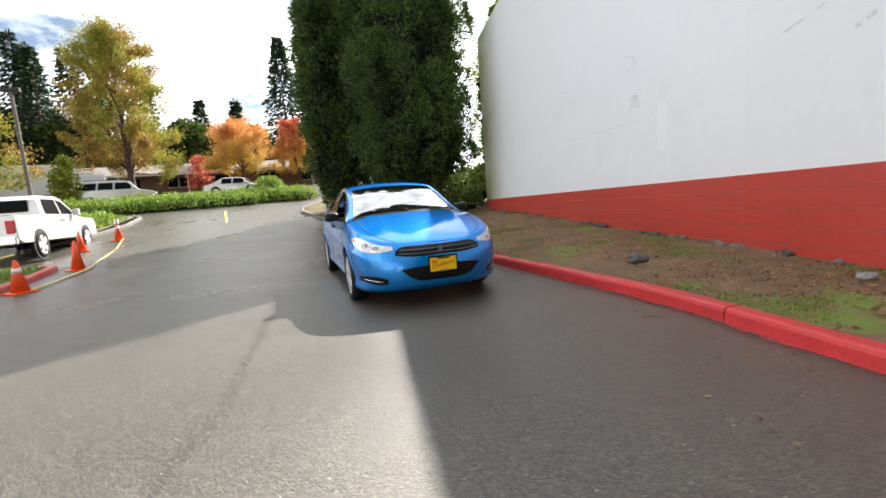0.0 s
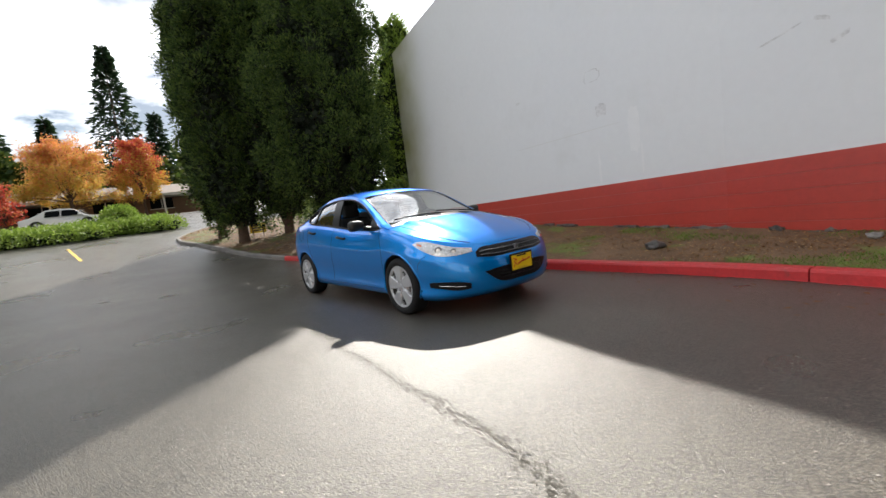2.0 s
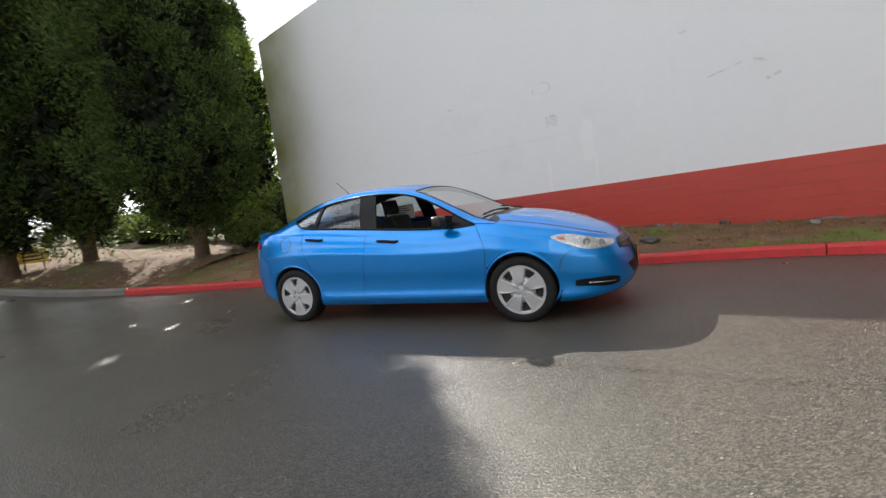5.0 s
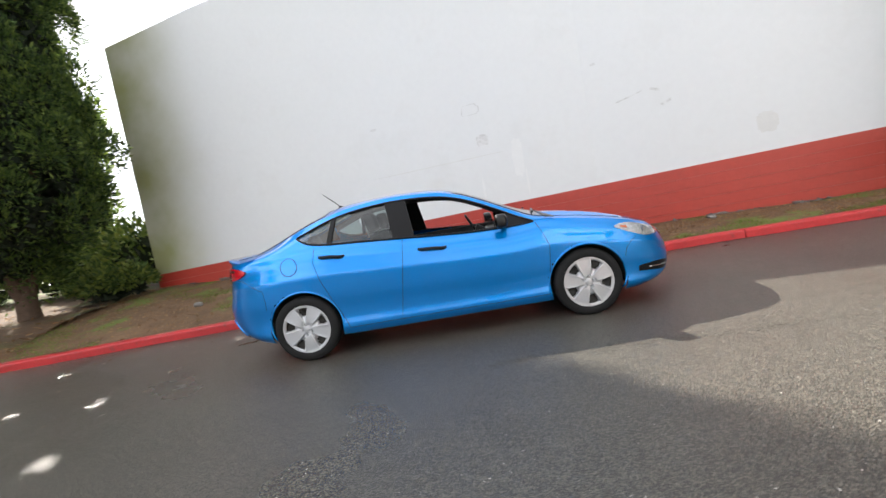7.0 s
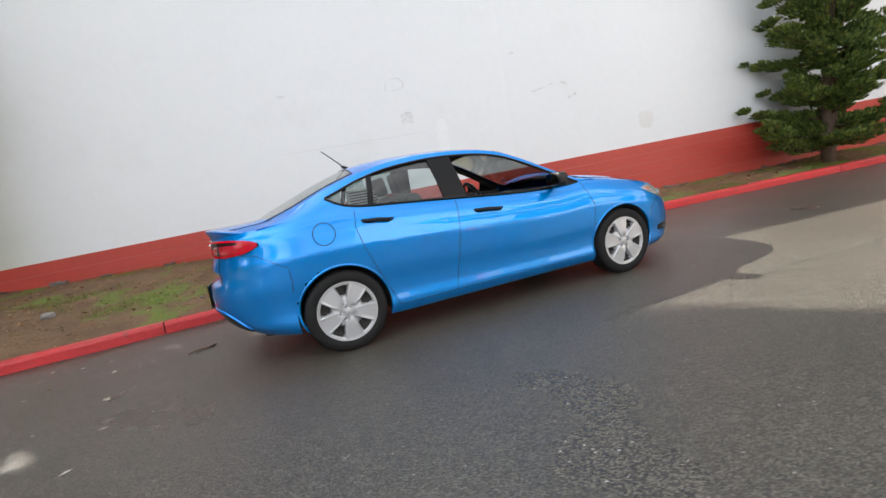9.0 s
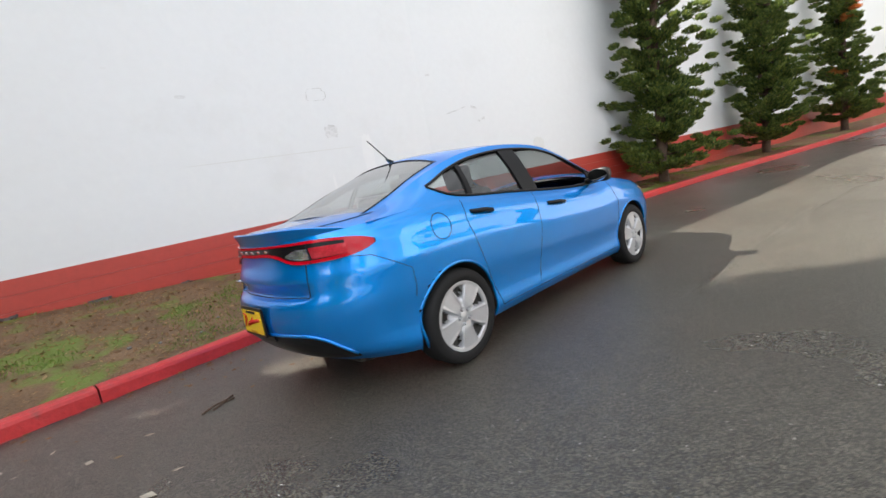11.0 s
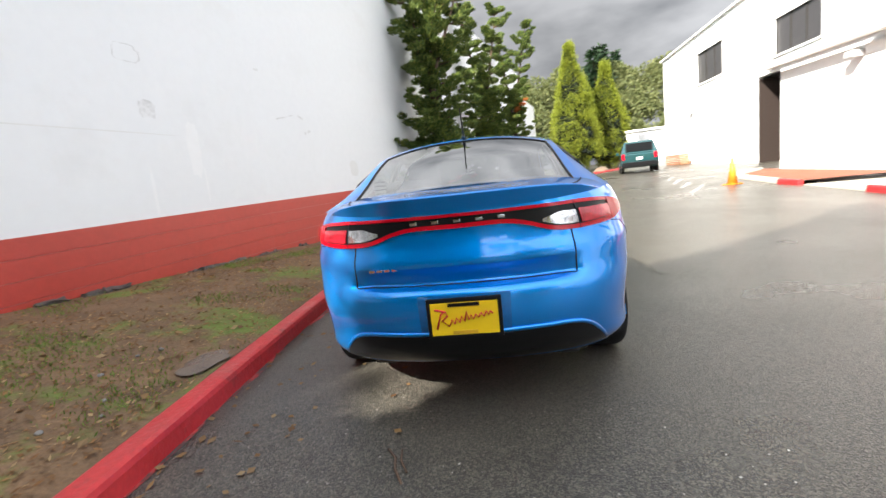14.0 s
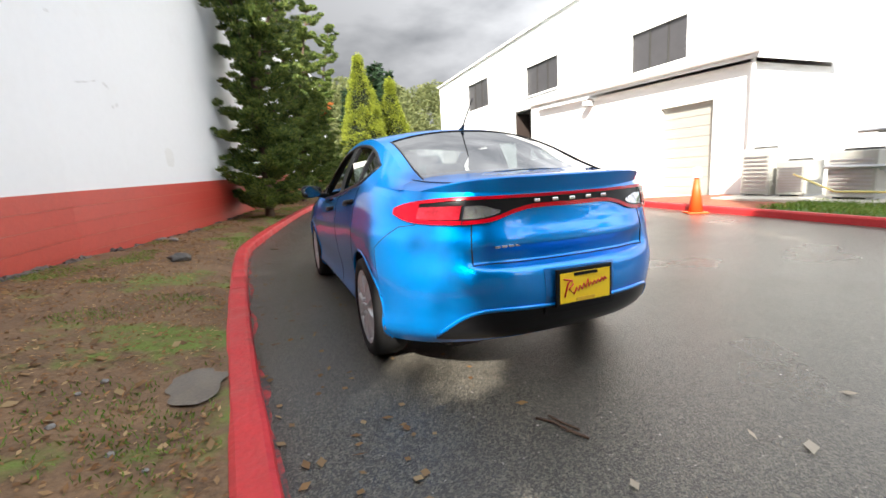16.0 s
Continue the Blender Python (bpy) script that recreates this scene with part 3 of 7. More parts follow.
def tube(name, pts, r, material, parent, label="", seg=6, closed=False):
    """A thin round bar along points."""
    pts = [Vector(p) for p in pts]
    v, f = [], []
    n = len(pts)
    for i, p in enumerate(pts):
        a, b = pts[max(0, i - 1)], pts[min(n - 1, i + 1)]
        if closed:
            a, b = pts[i - 1], pts[(i + 1) % n]
        t = (b - a).normalized()
        u = t.cross(Vector((0, 0, 1)) if abs(t.z) < 0.9 else Vector((0, 1, 0))).normalized()
        w = t.cross(u)
        for k in range(seg):
            g = 2 * math.pi * k / seg
            v.append(p + u * (r * math.cos(g)) + w * (r * math.sin(g)))
    for i in range(n if closed else n - 1):
        for k in range(seg):
            j = (i + 1) % n
            f.append((i * seg + k, i * seg + (k + 1) % seg, j * seg + (k + 1) % seg, j * seg + k))
    if not closed:
        f += [tuple(range(seg))[::-1], tuple((n - 1) * seg + k for k in range(seg))]
    return part(name, mesh_from(name, v, f, material, True), None, parent, label)


car = thing("blue_sedan", "glossy bright blue four-door sedan parked beside the red kerb", "car")
HUBX, HUBZ, ARCH = 1.3515, 0.317, 0.362
car_s = lin(0, 1, 34) + lin(1, 2, 120)[1:] + lin(2, 3, 40)[1:]
car_t = [0, 0.03, 0.06, 0.1, 0.14, 0.18, 0.22, 0.26, 0.3, 0.34, 0.38, 0.42, 0.46, 0.49, 0.515, 0.53, 0.545, 0.57, 0.6, 0.63, 0.645, 0.658, 0.672, 0.69, 0.72, 0.76, 0.8, 0.84, 0.88, 0.915, 0.945, 0.97, 0.985, 1.0]


def arch_push(p):
    for hx in (HUBX, -HUBX):
        d = Vector((p.x - hx, 0, p.z - HUBZ))
        if d.length < ARCH + 0.014 and abs(p.y) > 0.6:
            k = ARCH / max(d.length, 1e-3)
            return Vector((hx + d.x * k, p.y, HUBZ + d.z * k))
    return p


def in_arch(c):
    return any(math.hypot(c.x - hx, c.z - HUBZ) < ARCH - 0.016 for hx in (HUBX, -HUBX)) and abs(c.y) > 0.6


def line_x(knots, z):
    return smooth_line(sorted((b, a) for a, b in knots), z)


DOOR_F = [(0.985, 0.19), (1.02, 0.5), (1.045, 0.72), (1.0, 0.85), (0.95, 1.0)]
DOOR_B = [(-0.43, 0.19), (-0.36, 0.6), (-0.32, 0.82), (-0.3, 1.1)]
DOOR_R = [(-0.9, 0.19), (-0.955, 0.33), (-1.055, 0.57), (-1.13, 0.77), (-1.17, 0.93), (-1.15, 1.1)]
BUMP_F = [(1.66, 0.1), (1.7, 0.45), (1.8, 0.62), (1.95, 0.66), (2.4, 0.66)]


def region(c):
    """Which panel of the flank a point belongs to."""
    x, z, y = c.x, c.z, abs(c.y)
    if x > 1.4:
        if x > 1.9 and z > 0.66 + 0.0:
            return "front_bumper"
        return "front_bumper" if x > line_x(BUMP_F[:4], z) else "fender"
    if x > line_x(DOOR_F, z):
        return "fender"
    if z < 0.262 and -1.05 < x < 1.05:
        return "rocker"
    if x > line_x(DOOR_B, z):
        return "front_door"
    if x > line_x(DOOR_R, z):
        return "rear_door"
    if x < -1.6 and z < smooth_line([(-2.4, 0.675), (-2.12, 0.675), (-2.1, 0.88), (-1.95, 0.86), (-1.72, 0.74), (-1.66, 0.5)], x):
        return "rear_bumper"
    if x < -2.1 and y < 0.53:
        return "trunk_lid"
    return "quarter_panel"


for side in (1, -1):
    flank = ([], [])
    for reg in ("front_bumper", "fender", "rocker", "front_door", "rear_door", "quarter_panel", "rear_bumper", "trunk_lid"):
        me = grid_mesh(reg, lambda s, t: band(max(0, min(3, s)), max(0, min(1, t)), side), car_s, car_t, 1, M_BLUE,
                       keep=lambda c: region(c) == reg and not in_arch(c), move=arch_push, cache=flank)
        ob = part(reg, me, None, car)
        if reg in ("front_door", "rear_door"):
            door = ob
            hx0, hz0, hx1, hz1 = (-0.16, 0.885, 0.1, 0.862) if reg == "front_door" else (-1.11, 0.972, -0.87, 0.948)
            y = abs(band(s_of_x((hx0 + hx1) / 2), band_t((hx0 + hx1) / 2, hz0), 1).y)
            bm = bmesh.new()
            path = [(hx0, y - 0.01, hz0), (hx0 + 0.04, y + 0.028, hz0 - 0.004), ((hx0 + hx1) / 2, y + 0.036, (hz0 + hz1) / 2 + 0.004), (hx1 - 0.04, y + 0.028, hz1), (hx1, y - 0.01, hz1)]
            tube("handle", [(a, side * b, c) for a, b, c in path], 0.016, M_BLACK, door, "black plastic pull handle", seg=8)

# hood, boot lid top, roof, screens
hood_x = lin(0.985, 2.0, 30) + lin(2.0, 2.19, 12)[1:]
for side in (1, -1):
    fs_ = lin(0, 1, 22)
    part("hood", grid_mesh("hood", lambda x, f: hoodp(min(2.194, x), min(1, max(0, f)), side), hood_x, fs_, 1, M_BLUE), None, car)
    part("trunk_top", grid_mesh("trunk_top", lambda x, f: deckp(max(-2.248, x), min(1, max(0, f)), side), lin(-1.62, -2.0, 10) + lin(-2.0, -2.246, 10)[1:], fs_, 1, M_BLUE), None, car)
    roof_f = [0, 0.15, 0.3, 0.45, 0.6, 0.7, 0.8, 0.86, 0.9, 0.94, 0.97, 1.0]
    rf = lambda x, f: roofp(x, min(1, max(0, f)), side)
    part("roof", grid_mesh("roof", rf, lin(-1.07, 0.24, 32), roof_f, 1, M_BLUE), None, car)
    part("front_pillar", grid_mesh("front_pillar", rf, lin(0.24, 1.14, 24), [0.915, 0.94, 0.97, 1.0], 1, M_BLUE), None, car)
    part("rear_pillar", grid_mesh("rear_pillar", rf, lin(-1.86, -1.07, 24), [0.9, 0.93, 0.965, 1.0], 1, M_BLUE), None, car)
    # window side: painted roof rail above the windows, quarter behind them
    sp = lambda x, w: sidep(x, min(1, max(0, w)), side)
    rail_xs = lin(-1.33, 0.94, 60)
    part("roof_rail", grid_mesh("roof_rail", lambda x, k: sidep(x, side_w(x, dlo_top(x)) + (1 - side_w(x, dlo_top(x))) * min(1, max(0, k)), side), rail_xs, lin(0, 1, 4), 1, M_BLUE), None, car)
    part("window_sill", grid_mesh("window_sill", lambda x, k: sidep(x, max(0.0, side_w(x, dlo_low(x))) * min(1, max(0, k)), side), rail_xs, lin(0, 1, 3), 1, M_BLUE), None, car)
    part("rear_quarter", grid_mesh("rear_quarter", sp, lin(-1.87, -1.33, 16), lin(0, 1, 10), 1, M_BLUE), None, car)
    part("cowl_corner", grid_mesh("cowl_corner", sp, lin(0.94, 1.14, 8), lin(0, 1, 5), 1, M_BLUE), None, car)
    for fn_, us_, vs_ in ((rf, lin(-1.07, 0.24, 16), roof_f), (rf, lin(0.24, 1.1, 12), [0.915, 0.94, 0.97, 1.0]), (rf, lin(-1.84, -1.07, 12), [0.9, 0.93, 0.965, 1.0]), (sp, lin(-1.85, -1.34, 10), lin(0, 1, 6)),
                          (lambda x, k: sidep(x, side_w(x, dlo_top(x)) + (1 - side_w(x, dlo_top(x))) * min(1, max(0, k)), side), rail_xs, lin(0, 1, 4))):
        part("cabin_lining", grid_mesh("cabin_lining", fn_, us_, vs_, 1, M_LINING, offset=-0.016), None, car)
    # glass and black frames of the side windows
    win = lambda x, k: sidep(x, side_w(x, dlo_low(x)) + (side_w(x, dlo_top(x)) - side_w(x, dlo_low(x))) * k, side)
    part("rear_side_window", grid_mesh("rear_side_window", win, lin(-0.97, -0.36, 14), lin(0, 1, 6), 1, M_SIDEGLASS, offset=-0.012), None, car)
    part("quarter_window", grid_mesh("quarter_window", win, lin(-1.335, -1.01, 10), lin(0, 1, 5), 1, M_SIDEGLASS, offset=-0.012), None, car)
    slant = lambda x, k, d: win(x + d * k, k)
    solid_patch("door_pillar_trim", lambda u, k: slant(u, max(0, min(1, k)), -0.05), lin(-0.385, -0.18, 5), lin(0, 1, 7), 0.002, 0.02, M_BLACK, car, "glossy black pillar between the side windows")
    solid_patch("window_divider", lambda u, k: slant(u, max(0, min(1, k)), 0.05), lin(-1.03, -0.985, 3), lin(0, 1, 6), 0.001, 0.02, M_BLACK, car)
    tube("window_frame_trim", [win(x, 0.995) for x in lin(-1.335, 0.945, 40)], 0.011, M_BLACK, car)
    tube("belt_trim", [win(x, 0.0) for x in lin(-1.335, 0.945, 40)], 0.011, M_BLACK, car)
    solid_patch("mirror_triangle", lambda u, k: win(u, max(0, min(1, k))), lin(0.7, 0.95, 8), lin(0, 1, 4), 0.002, 0.015, M_BLACK, car)
    # shut lines
    seam = lambda name, kn: tube(name, [band(s_of_x(a), max(0.0, min(1.0, band_t(a, b))), side) for a, b in kn], 0.0024, M_SEAM, car, seg=5)

    def dense(kn, n=6):
        out = []
        for (a, b), (c, d) in zip(kn, kn[1:]):
            out += [(a + (c - a) * i / n, b + (d - b) * i / n) for i in range(n)]
        return out + [kn[-1]]

    for hx in (HUBX, -HUBX):
        tube("arch_lip", [band(s_of_x(hx + ARCH * math.cos(g)), max(0.0, band_t(hx + ARCH * math.cos(g), HUBZ + ARCH * math.sin(g))), side) + Vector((0, -0.005 * side, 0)) for g in lin(-0.3, math.pi + 0.3, 50)], 0.0115, M_BLUE, car)
    seam("door_gap", dense([(0.985, 0.262), (1.02, 0.5), (1.045, 0.72), (1.0, 0.85), (0.955, 0.945)]))
    seam("door_gap", dense([(-0.425, 0.262), (-0.36, 0.6), (-0.32, 0.82), (-0.3, 1.0)]))
    seam("door_gap", dense([(-0.93, 0.262), (-0.955, 0.33), (-1.055, 0.57), (-1.13, 0.77), (-1.17, 0.93), (-1.15, 1.06)]))
    seam("sill_gap", dense([(-0.93, 0.262), (0.0, 0.262), (0.985, 0.262)], 14))
    seam("bumper_gap", dense([(-1.705, 0.56), (-1.7, 0.63), (-1.72, 0.74), (-1.95, 0.862), (-2.05, 0.875)]))
    seam("bumper_gap", dense([(1.715, 0.5), (1.735, 0.57), (1.8, 0.63), (1.86, 0.655)]))
    tube("hood_gap", [hoodp(x, 0.86 if x < 1.75 else 0.86 + 0.05 * (x - 1.75) / 0.35, side) + Vector((0, 0, 0.0)) for x in lin(1.05, 2.1, 30)], 0.004, M_SEAM, car, seg=5)
    tube("trunk_gap", [band(s_of_y(0.525, False), t, side) for t in lin(0.55, 0.84, 10)], 0.004, M_SEAM, car, seg=5)
    tube("trunk_gap", [deckp(x, 0.83, side) for x in lin(-1.72, -2.2, 14)], 0.004, M_SEAM, car, seg=5)
tube("trunk_gap", [band(s_of_y(abs(y), False), 0.545, 1 if y >= 0 else -1) for y in lin(-0.525, 0.525, 40)], 0.0035, M_SEAM, car, seg=5)
# fuel flap on the right flank
tube("fuel_flap", [band(s_of_x(-1.41 + 0.083 * math.cos(g)), band_t(-1.41, 0.93 + 0.083 * math.sin(g)), -1) for g in lin(0, 2 * math.pi, 33)[:-1]], 0.003, M_SEAM, car, closed=True)

def both(fn):
    """A surface over the middle line: u below 0 lies on the right, above on the left."""
    return lambda u, v: fn(abs(u), v, 1 if u >= 0 else -1)

part("windscreen", grid_mesh("windscreen", both(lambda f, x, sd: roofp(x, min(1, f), sd)), lin(-0.925, 0.925, 25), lin(0.235, 1.12, 20), 1, M_GLASS, offset=-0.003), None, car)
part("rear_screen", grid_mesh("rear_screen", both(lambda f, x, sd: roofp(x, min(1, f), sd)), lin(-0.905, 0.905, 25), lin(-1.84, -1.065, 20), 1, M_TINT, offset=-0.003), None, car)
for x0 in (0.235, -1.066):
    tube("screen_seal", [roofp(x0, abs(f), 1 if f >= 0 else -1) for f in lin(-0.92, 0.92, 30)], 0.004, M_BLACK, car)
for sd in (1, -1):
    tube("screen_seal", [roofp(x, 0.915, sd) for x in lin(0.24, 1.1, 24)], 0.006, M_BLACK, car)
    tube("screen_seal", [roofp(x, 0.905, sd) for x in lin(-1.84, -1.065, 24)], 0.006, M_BLACK, car)
solid_patch("cowl_panel", both(lambda f, x, sd: roofp(x, min(1, f), sd)), lin(-0.95, 0.95, 25), lin(1.06, 1.15, 4), 0.004, 0.02, M_BLACK, car)
for y0, y1, xa, xb in ((-0.62, 0.02, 0.98, 1.07), (0.02, 0.6, 0.98, 1.07)):
    tube("wiper", [roofp(xa + (xb - xa) * k, abs(y0 + (y1 - y0) * k) / rail_y(1.0), 1 if y0 + (y1 - y0) * k >= 0 else -1) + Vector((0, 0, 0.018)) for k in lin(0, 1, 12)], 0.009, M_BLACK, car)

# spoiler lip along the boot lid: a thin wedge that runs out into the quarter panels
lipn = 61
SPOIL = ((-0.2, 0.0), (-0.14, 0.04), (-0.06, 0.062), (0.0, 0.07), (0.018, 0.069), (0.026, 0.062), (0.024, 0.05), (0.008, 0.02), (-0.002, -0.02))
lv, lf_ = [], []
for i, y in enumerate(lin(-0.735, 0.735, lipn)):
    sd = 1 if y >= 0 else -1
    q = band(s_of_y(abs(y) / 0.945, False), 1.0, sd)
    k = 1 - (abs(y) / 0.735) ** 5
    out = Vector((-1, sd * 0.3 * (abs(y) / 0.7) ** 2, 0)).normalized()
    for dx, dz in SPOIL:
        lv.append(q + out * (dx * (k if dx > 0 else 1)) + Vector((0, 0, dz * k - 0.004 * (1 - k))))
ls = len(SPOIL)
for i in range(lipn - 1):
    for j in range(ls - 1):
        lf_.append((i * ls + j, (i + 1) * ls + j, (i + 1) * ls + j + 1, i * ls + j + 1))
lip_me = mesh_from("spoiler_lip", lv, lf_, M_BLUE, True)
lip_me.set_sharp_from_angle(angle=radians(50))
part("spoiler_lip", lip_me, None, car)


# lamps, grille and openings laid into the fascias
def fascia(front, y0, y1, zlo, zhi, nu=24, nv=6):
    """A patch function over y in the front or rear fascia between two heights given over y, and its grid."""
    def fn(y, k):
        k = max(-0.2, min(1.2, k))
        s = s_of_y(abs(y), front)
        z = zlo(abs(y)) + (zhi(abs(y)) - zlo(abs(y))) * k
        p = band(s, 0.6, 1)
        for _ in range(3):
            p = band(s, max(0.0, min(1.0, band_t(p.x, z))), 1)
        return Vector((p.x, p.y * (1 if y >= 0 else -1), p.z))
    return fn, lin(y0, y1, nu), lin(0, 1, nv)


def flat(v):
    return lambda y: v


gr = fascia(True, -0.5, 0.5, tab([(0, 0.578), (0.3, 0.576), (0.5, 0.597)]), tab([(0, 0.682), (0.3, 0.684), (0.44, 0.678), (0.5, 0.645)]), 40)
grille = solid_patch("grille", *gr, 0.004, 0.03, M_BLACK, car, "black slatted upper grille")
for zz in (0.612, 0.645):
    tube("grille_bar", [gr[0](y, (zz - 0.588) / 0.085) + Vector((0.012, 0, 0)) for y in lin(-0.46, 0.46, 40)], 0.0045, M_DULLBAR, grille)
bm = bmesh.new()
c = gr[0](0.0, 0.5)
for a in (-1, 1):
    box(c.x + 0.004, a * 0.014 - 0.009, c.z - 0.03, c.x + 0.026, a * 0.014 + 0.009, c.z + 0.03, 0.006, bm=bm)
part("emblem", bm, M_DULLBAR, grille, "small dark metal emblem")
lg = fascia(True, -0.45, 0.45, tab([(0, 0.312), (0.26, 0.318), (0.36, 0.36), (0.45, 0.44)]), tab([(0, 0.475), (0.3, 0.465), (0.45, 0.448)]), 40)
low_grille = solid_patch("lower_grille", *lg, 0.004, 0.03, M_BLACK, car, "black lower air intake")
for zz in (0.3, 0.5, 0.7):
    tube("grille_bar", [lg[0](y, zz) + Vector((0.008, 0, 0)) for y in lin(-0.32, 0.32, 30)], 0.005, M_BLACK, low_grille)
for side in (1, -1):
    lo, hi = tab([(0.6, 0.3), (0.7, 0.29), (0.86, 0.33)]), tab([(0.6, 0.355), (0.7, 0.38), (0.84, 0.385), (0.86, 0.375)])
    fo = fascia(True, side * 0.6, side * 0.855, lo, hi, 16, 4)
    slot = solid_patch("fog_slot", *fo, 0.003, 0.02, M_BLACK, car, "black side opening with a bright strip")
    tube("chrome_strip", [fo[0](side * y, 0.45) + Vector((0.006, side * 0.006, 0)) for y in lin(0.65, 0.815, 14)], 0.0045, M_CHROME, slot)
    # headlamp: wraps from beside the grille round to the fender
    hl_s = lambda k: s_of_y(0.53, True) + (s_of_x(1.68) - s_of_y(0.53, True)) * k
    hl_lo, hl_hi = tab([(0, 0.655), (0.3, 0.64), (0.6, 0.655), (0.85, 0.72), (1, 0.775)]), tab([(0, 0.69), (0.25, 0.712), (0.5, 0.75), (0.75, 0.79), (0.92, 0.797), (1, 0.785)])

    def head(k, v):
        kk = max(0.0, min(1.0, k))
        s = hl_s(kk)
        z = hl_lo(kk) + (hl_hi(kk) - hl_lo(kk)) * max(-0.2, min(1.2, v))
        p = band(s, 0.9, 1)
        for _ in range(4):
            p = band(s, max(0.0, min(1.0, band_t(p.x, z))), 1)
        return Vector((p.x, p.y * side, z))

    lamp = solid_patch("headlight", head, lin(0, 1, 26), lin(0, 1, 8), 0.004, 0.03, M_CLEARLENS, car, "clear headlight with chrome reflectors")
    for kc, rr in ((0.3, 0.032), (0.55, 0.04)):
        pc = head(kc, 0.5)
        nn = Vector((1.0, side * (0.55 + kc), 0.12)).normalized()
        bm = bmesh.new()
        cyl(pc - nn * 0.006, pc + nn * 0.007, rr, rr * 0.9, 20, bm)
        cup = part("reflector", bm, M_DULLBAR, lamp)
        bm = bmesh.new()
        cyl(pc + nn * 0.005, pc + nn * 0.01, rr * 0.6, rr * 0.5, 16, bm)
        part("bulb", bm, M_CLEARLENS, lamp)
    solid_patch("amber_reflector", lambda k, v: head(k, 0.38 + 0.28 * max(0, min(1, v))), lin(0.84, 0.93, 6), lin(0, 1, 3), 0.007, 0.002, M_AMBER, lamp)
    tube("headlight_rim", [head(k, 0.0) for k in lin(0, 1, 20)] + [head(k, 1.0) for k in lin(1, 0, 20)], 0.004, M_CHROME, lamp, closed=True)

# the lamp bar across the tail
tl_lo = tab([(0.0, 0.932), (0.22, 0.932), (0.32, 0.915), (0.42, 0.882), (0.5, 0.872), (0.64, 0.874), (0.75, 0.885), (0.8, 0.905), (0.835, 0.935)])
tl_hi = tab([(0.0, 1.0), (0.5, 1.0), (0.68, 0.996), (0.77, 0.985), (0.81, 0.97), (0.835, 0.95)])
bar = fascia(False, -0.832, 0.832, tl_lo, tl_hi, 96, 6)
tail_bar = solid_patch("tail_lamp_bar", *bar, 0.006, 0.03, M_BLACK, car, "full-width black and red tail lamp bar")
solid_patch("red_upper_strip", lambda y, k: bar[0](y, 1.0 - 0.015 / (tl_hi(abs(y)) - tl_lo(abs(y))) * max(0, min(1, k))), lin(-0.826, 0.826, 90), lin(0, 1, 3), 0.012, 0.0, M_REDLENS, tail_bar)
solid_patch("red_lower_strip", lambda y, k: bar[0](y, 0.02 / (tl_hi(abs(y)) - tl_lo(abs(y))) * max(0, min(1, k))), lin(-0.826, 0.826, 90), lin(0, 1, 3), 0.012, 0.0, M_REDLENS, tail_bar)
for side in (1, -1):
    solid_patch("red_lens", lambda y, k: bar[0](side * y, max(0, min(1, k))), lin(0.745, 0.828, 12), lin(0, 1, 6), 0.013, 0.0, M_REDLENS, tail_bar)
    solid_patch("outer_lens", lambda y, k: bar[0](side * y, 0.2 + 0.5 * max(0, min(1, k))), lin(0.578, 0.745, 14), lin(0, 1, 5), 0.0115, 0.0, M_PINKLENS, tail_bar, "pale pinkish stop lamp lens")
    tube("lid_seam", [bar[0](side * 0.571, k) + Vector((-0.012, 0, 0)) for k in lin(0.0, 1.0, 6)], 0.003, M_SEAM, tail_bar)
    lens = solid_patch("reversing_lens", lambda y, k: bar[0](side * y, 0.44 + 0.46 * (max(0, min(1, k)) - 0.5) * sm(0.34, 0.5, y) - 0.1 * (1 - sm(0.38, 0.5, y))), lin(0.395, 0.562, 14), lin(0, 1, 5), 0.011, 0.0, M_REVLENS, tail_bar)
for y in lin(-0.2, 0.2, 5):
    c = bar[0](y, 0.52)
    bm = box(c.x - 0.018, y - 0.017, c.z - 0.0085, c.x + 0.01, y + 0.017, c.z + 0.0085, 0.004)
    part("chrome_badge", bm, M_CHROME, tail_bar)
c = band(s_of_y(0.37, False), band_t(-2.3, 0.775), 1)
bm = bmesh.new()
for k in range(4):
    box(c.x - 0.01, 0.3 + k * 0.036, 0.757, c.x + 0.02, 0.328 + k * 0.036, 0.77, 0.003, bm=bm)
part("model_badge", bm, M_CHROME, car, "small chrome badge on the boot lid")
val_hi = tab([(0, 0.455), (0.42, 0.457), (0.53, 0.447), (0.6, 0.415), (0.65, 0.36), (0.69, 0.3)])
df = fascia(False, -0.69, 0.69, tab([(0, 0.275), (0.69, 0.288)]), val_hi, 52)
tube("valance_lip", [df[0](y, 1.0) + Vector((-0.004, 0, 0.006)) for y in lin(-0.688, 0.688, 60)], 0.011, M_BLUE, car)
solid_patch("rear_valance", *df, 0.006, 0.03, M_BLACK, car, "black lower rear valance")


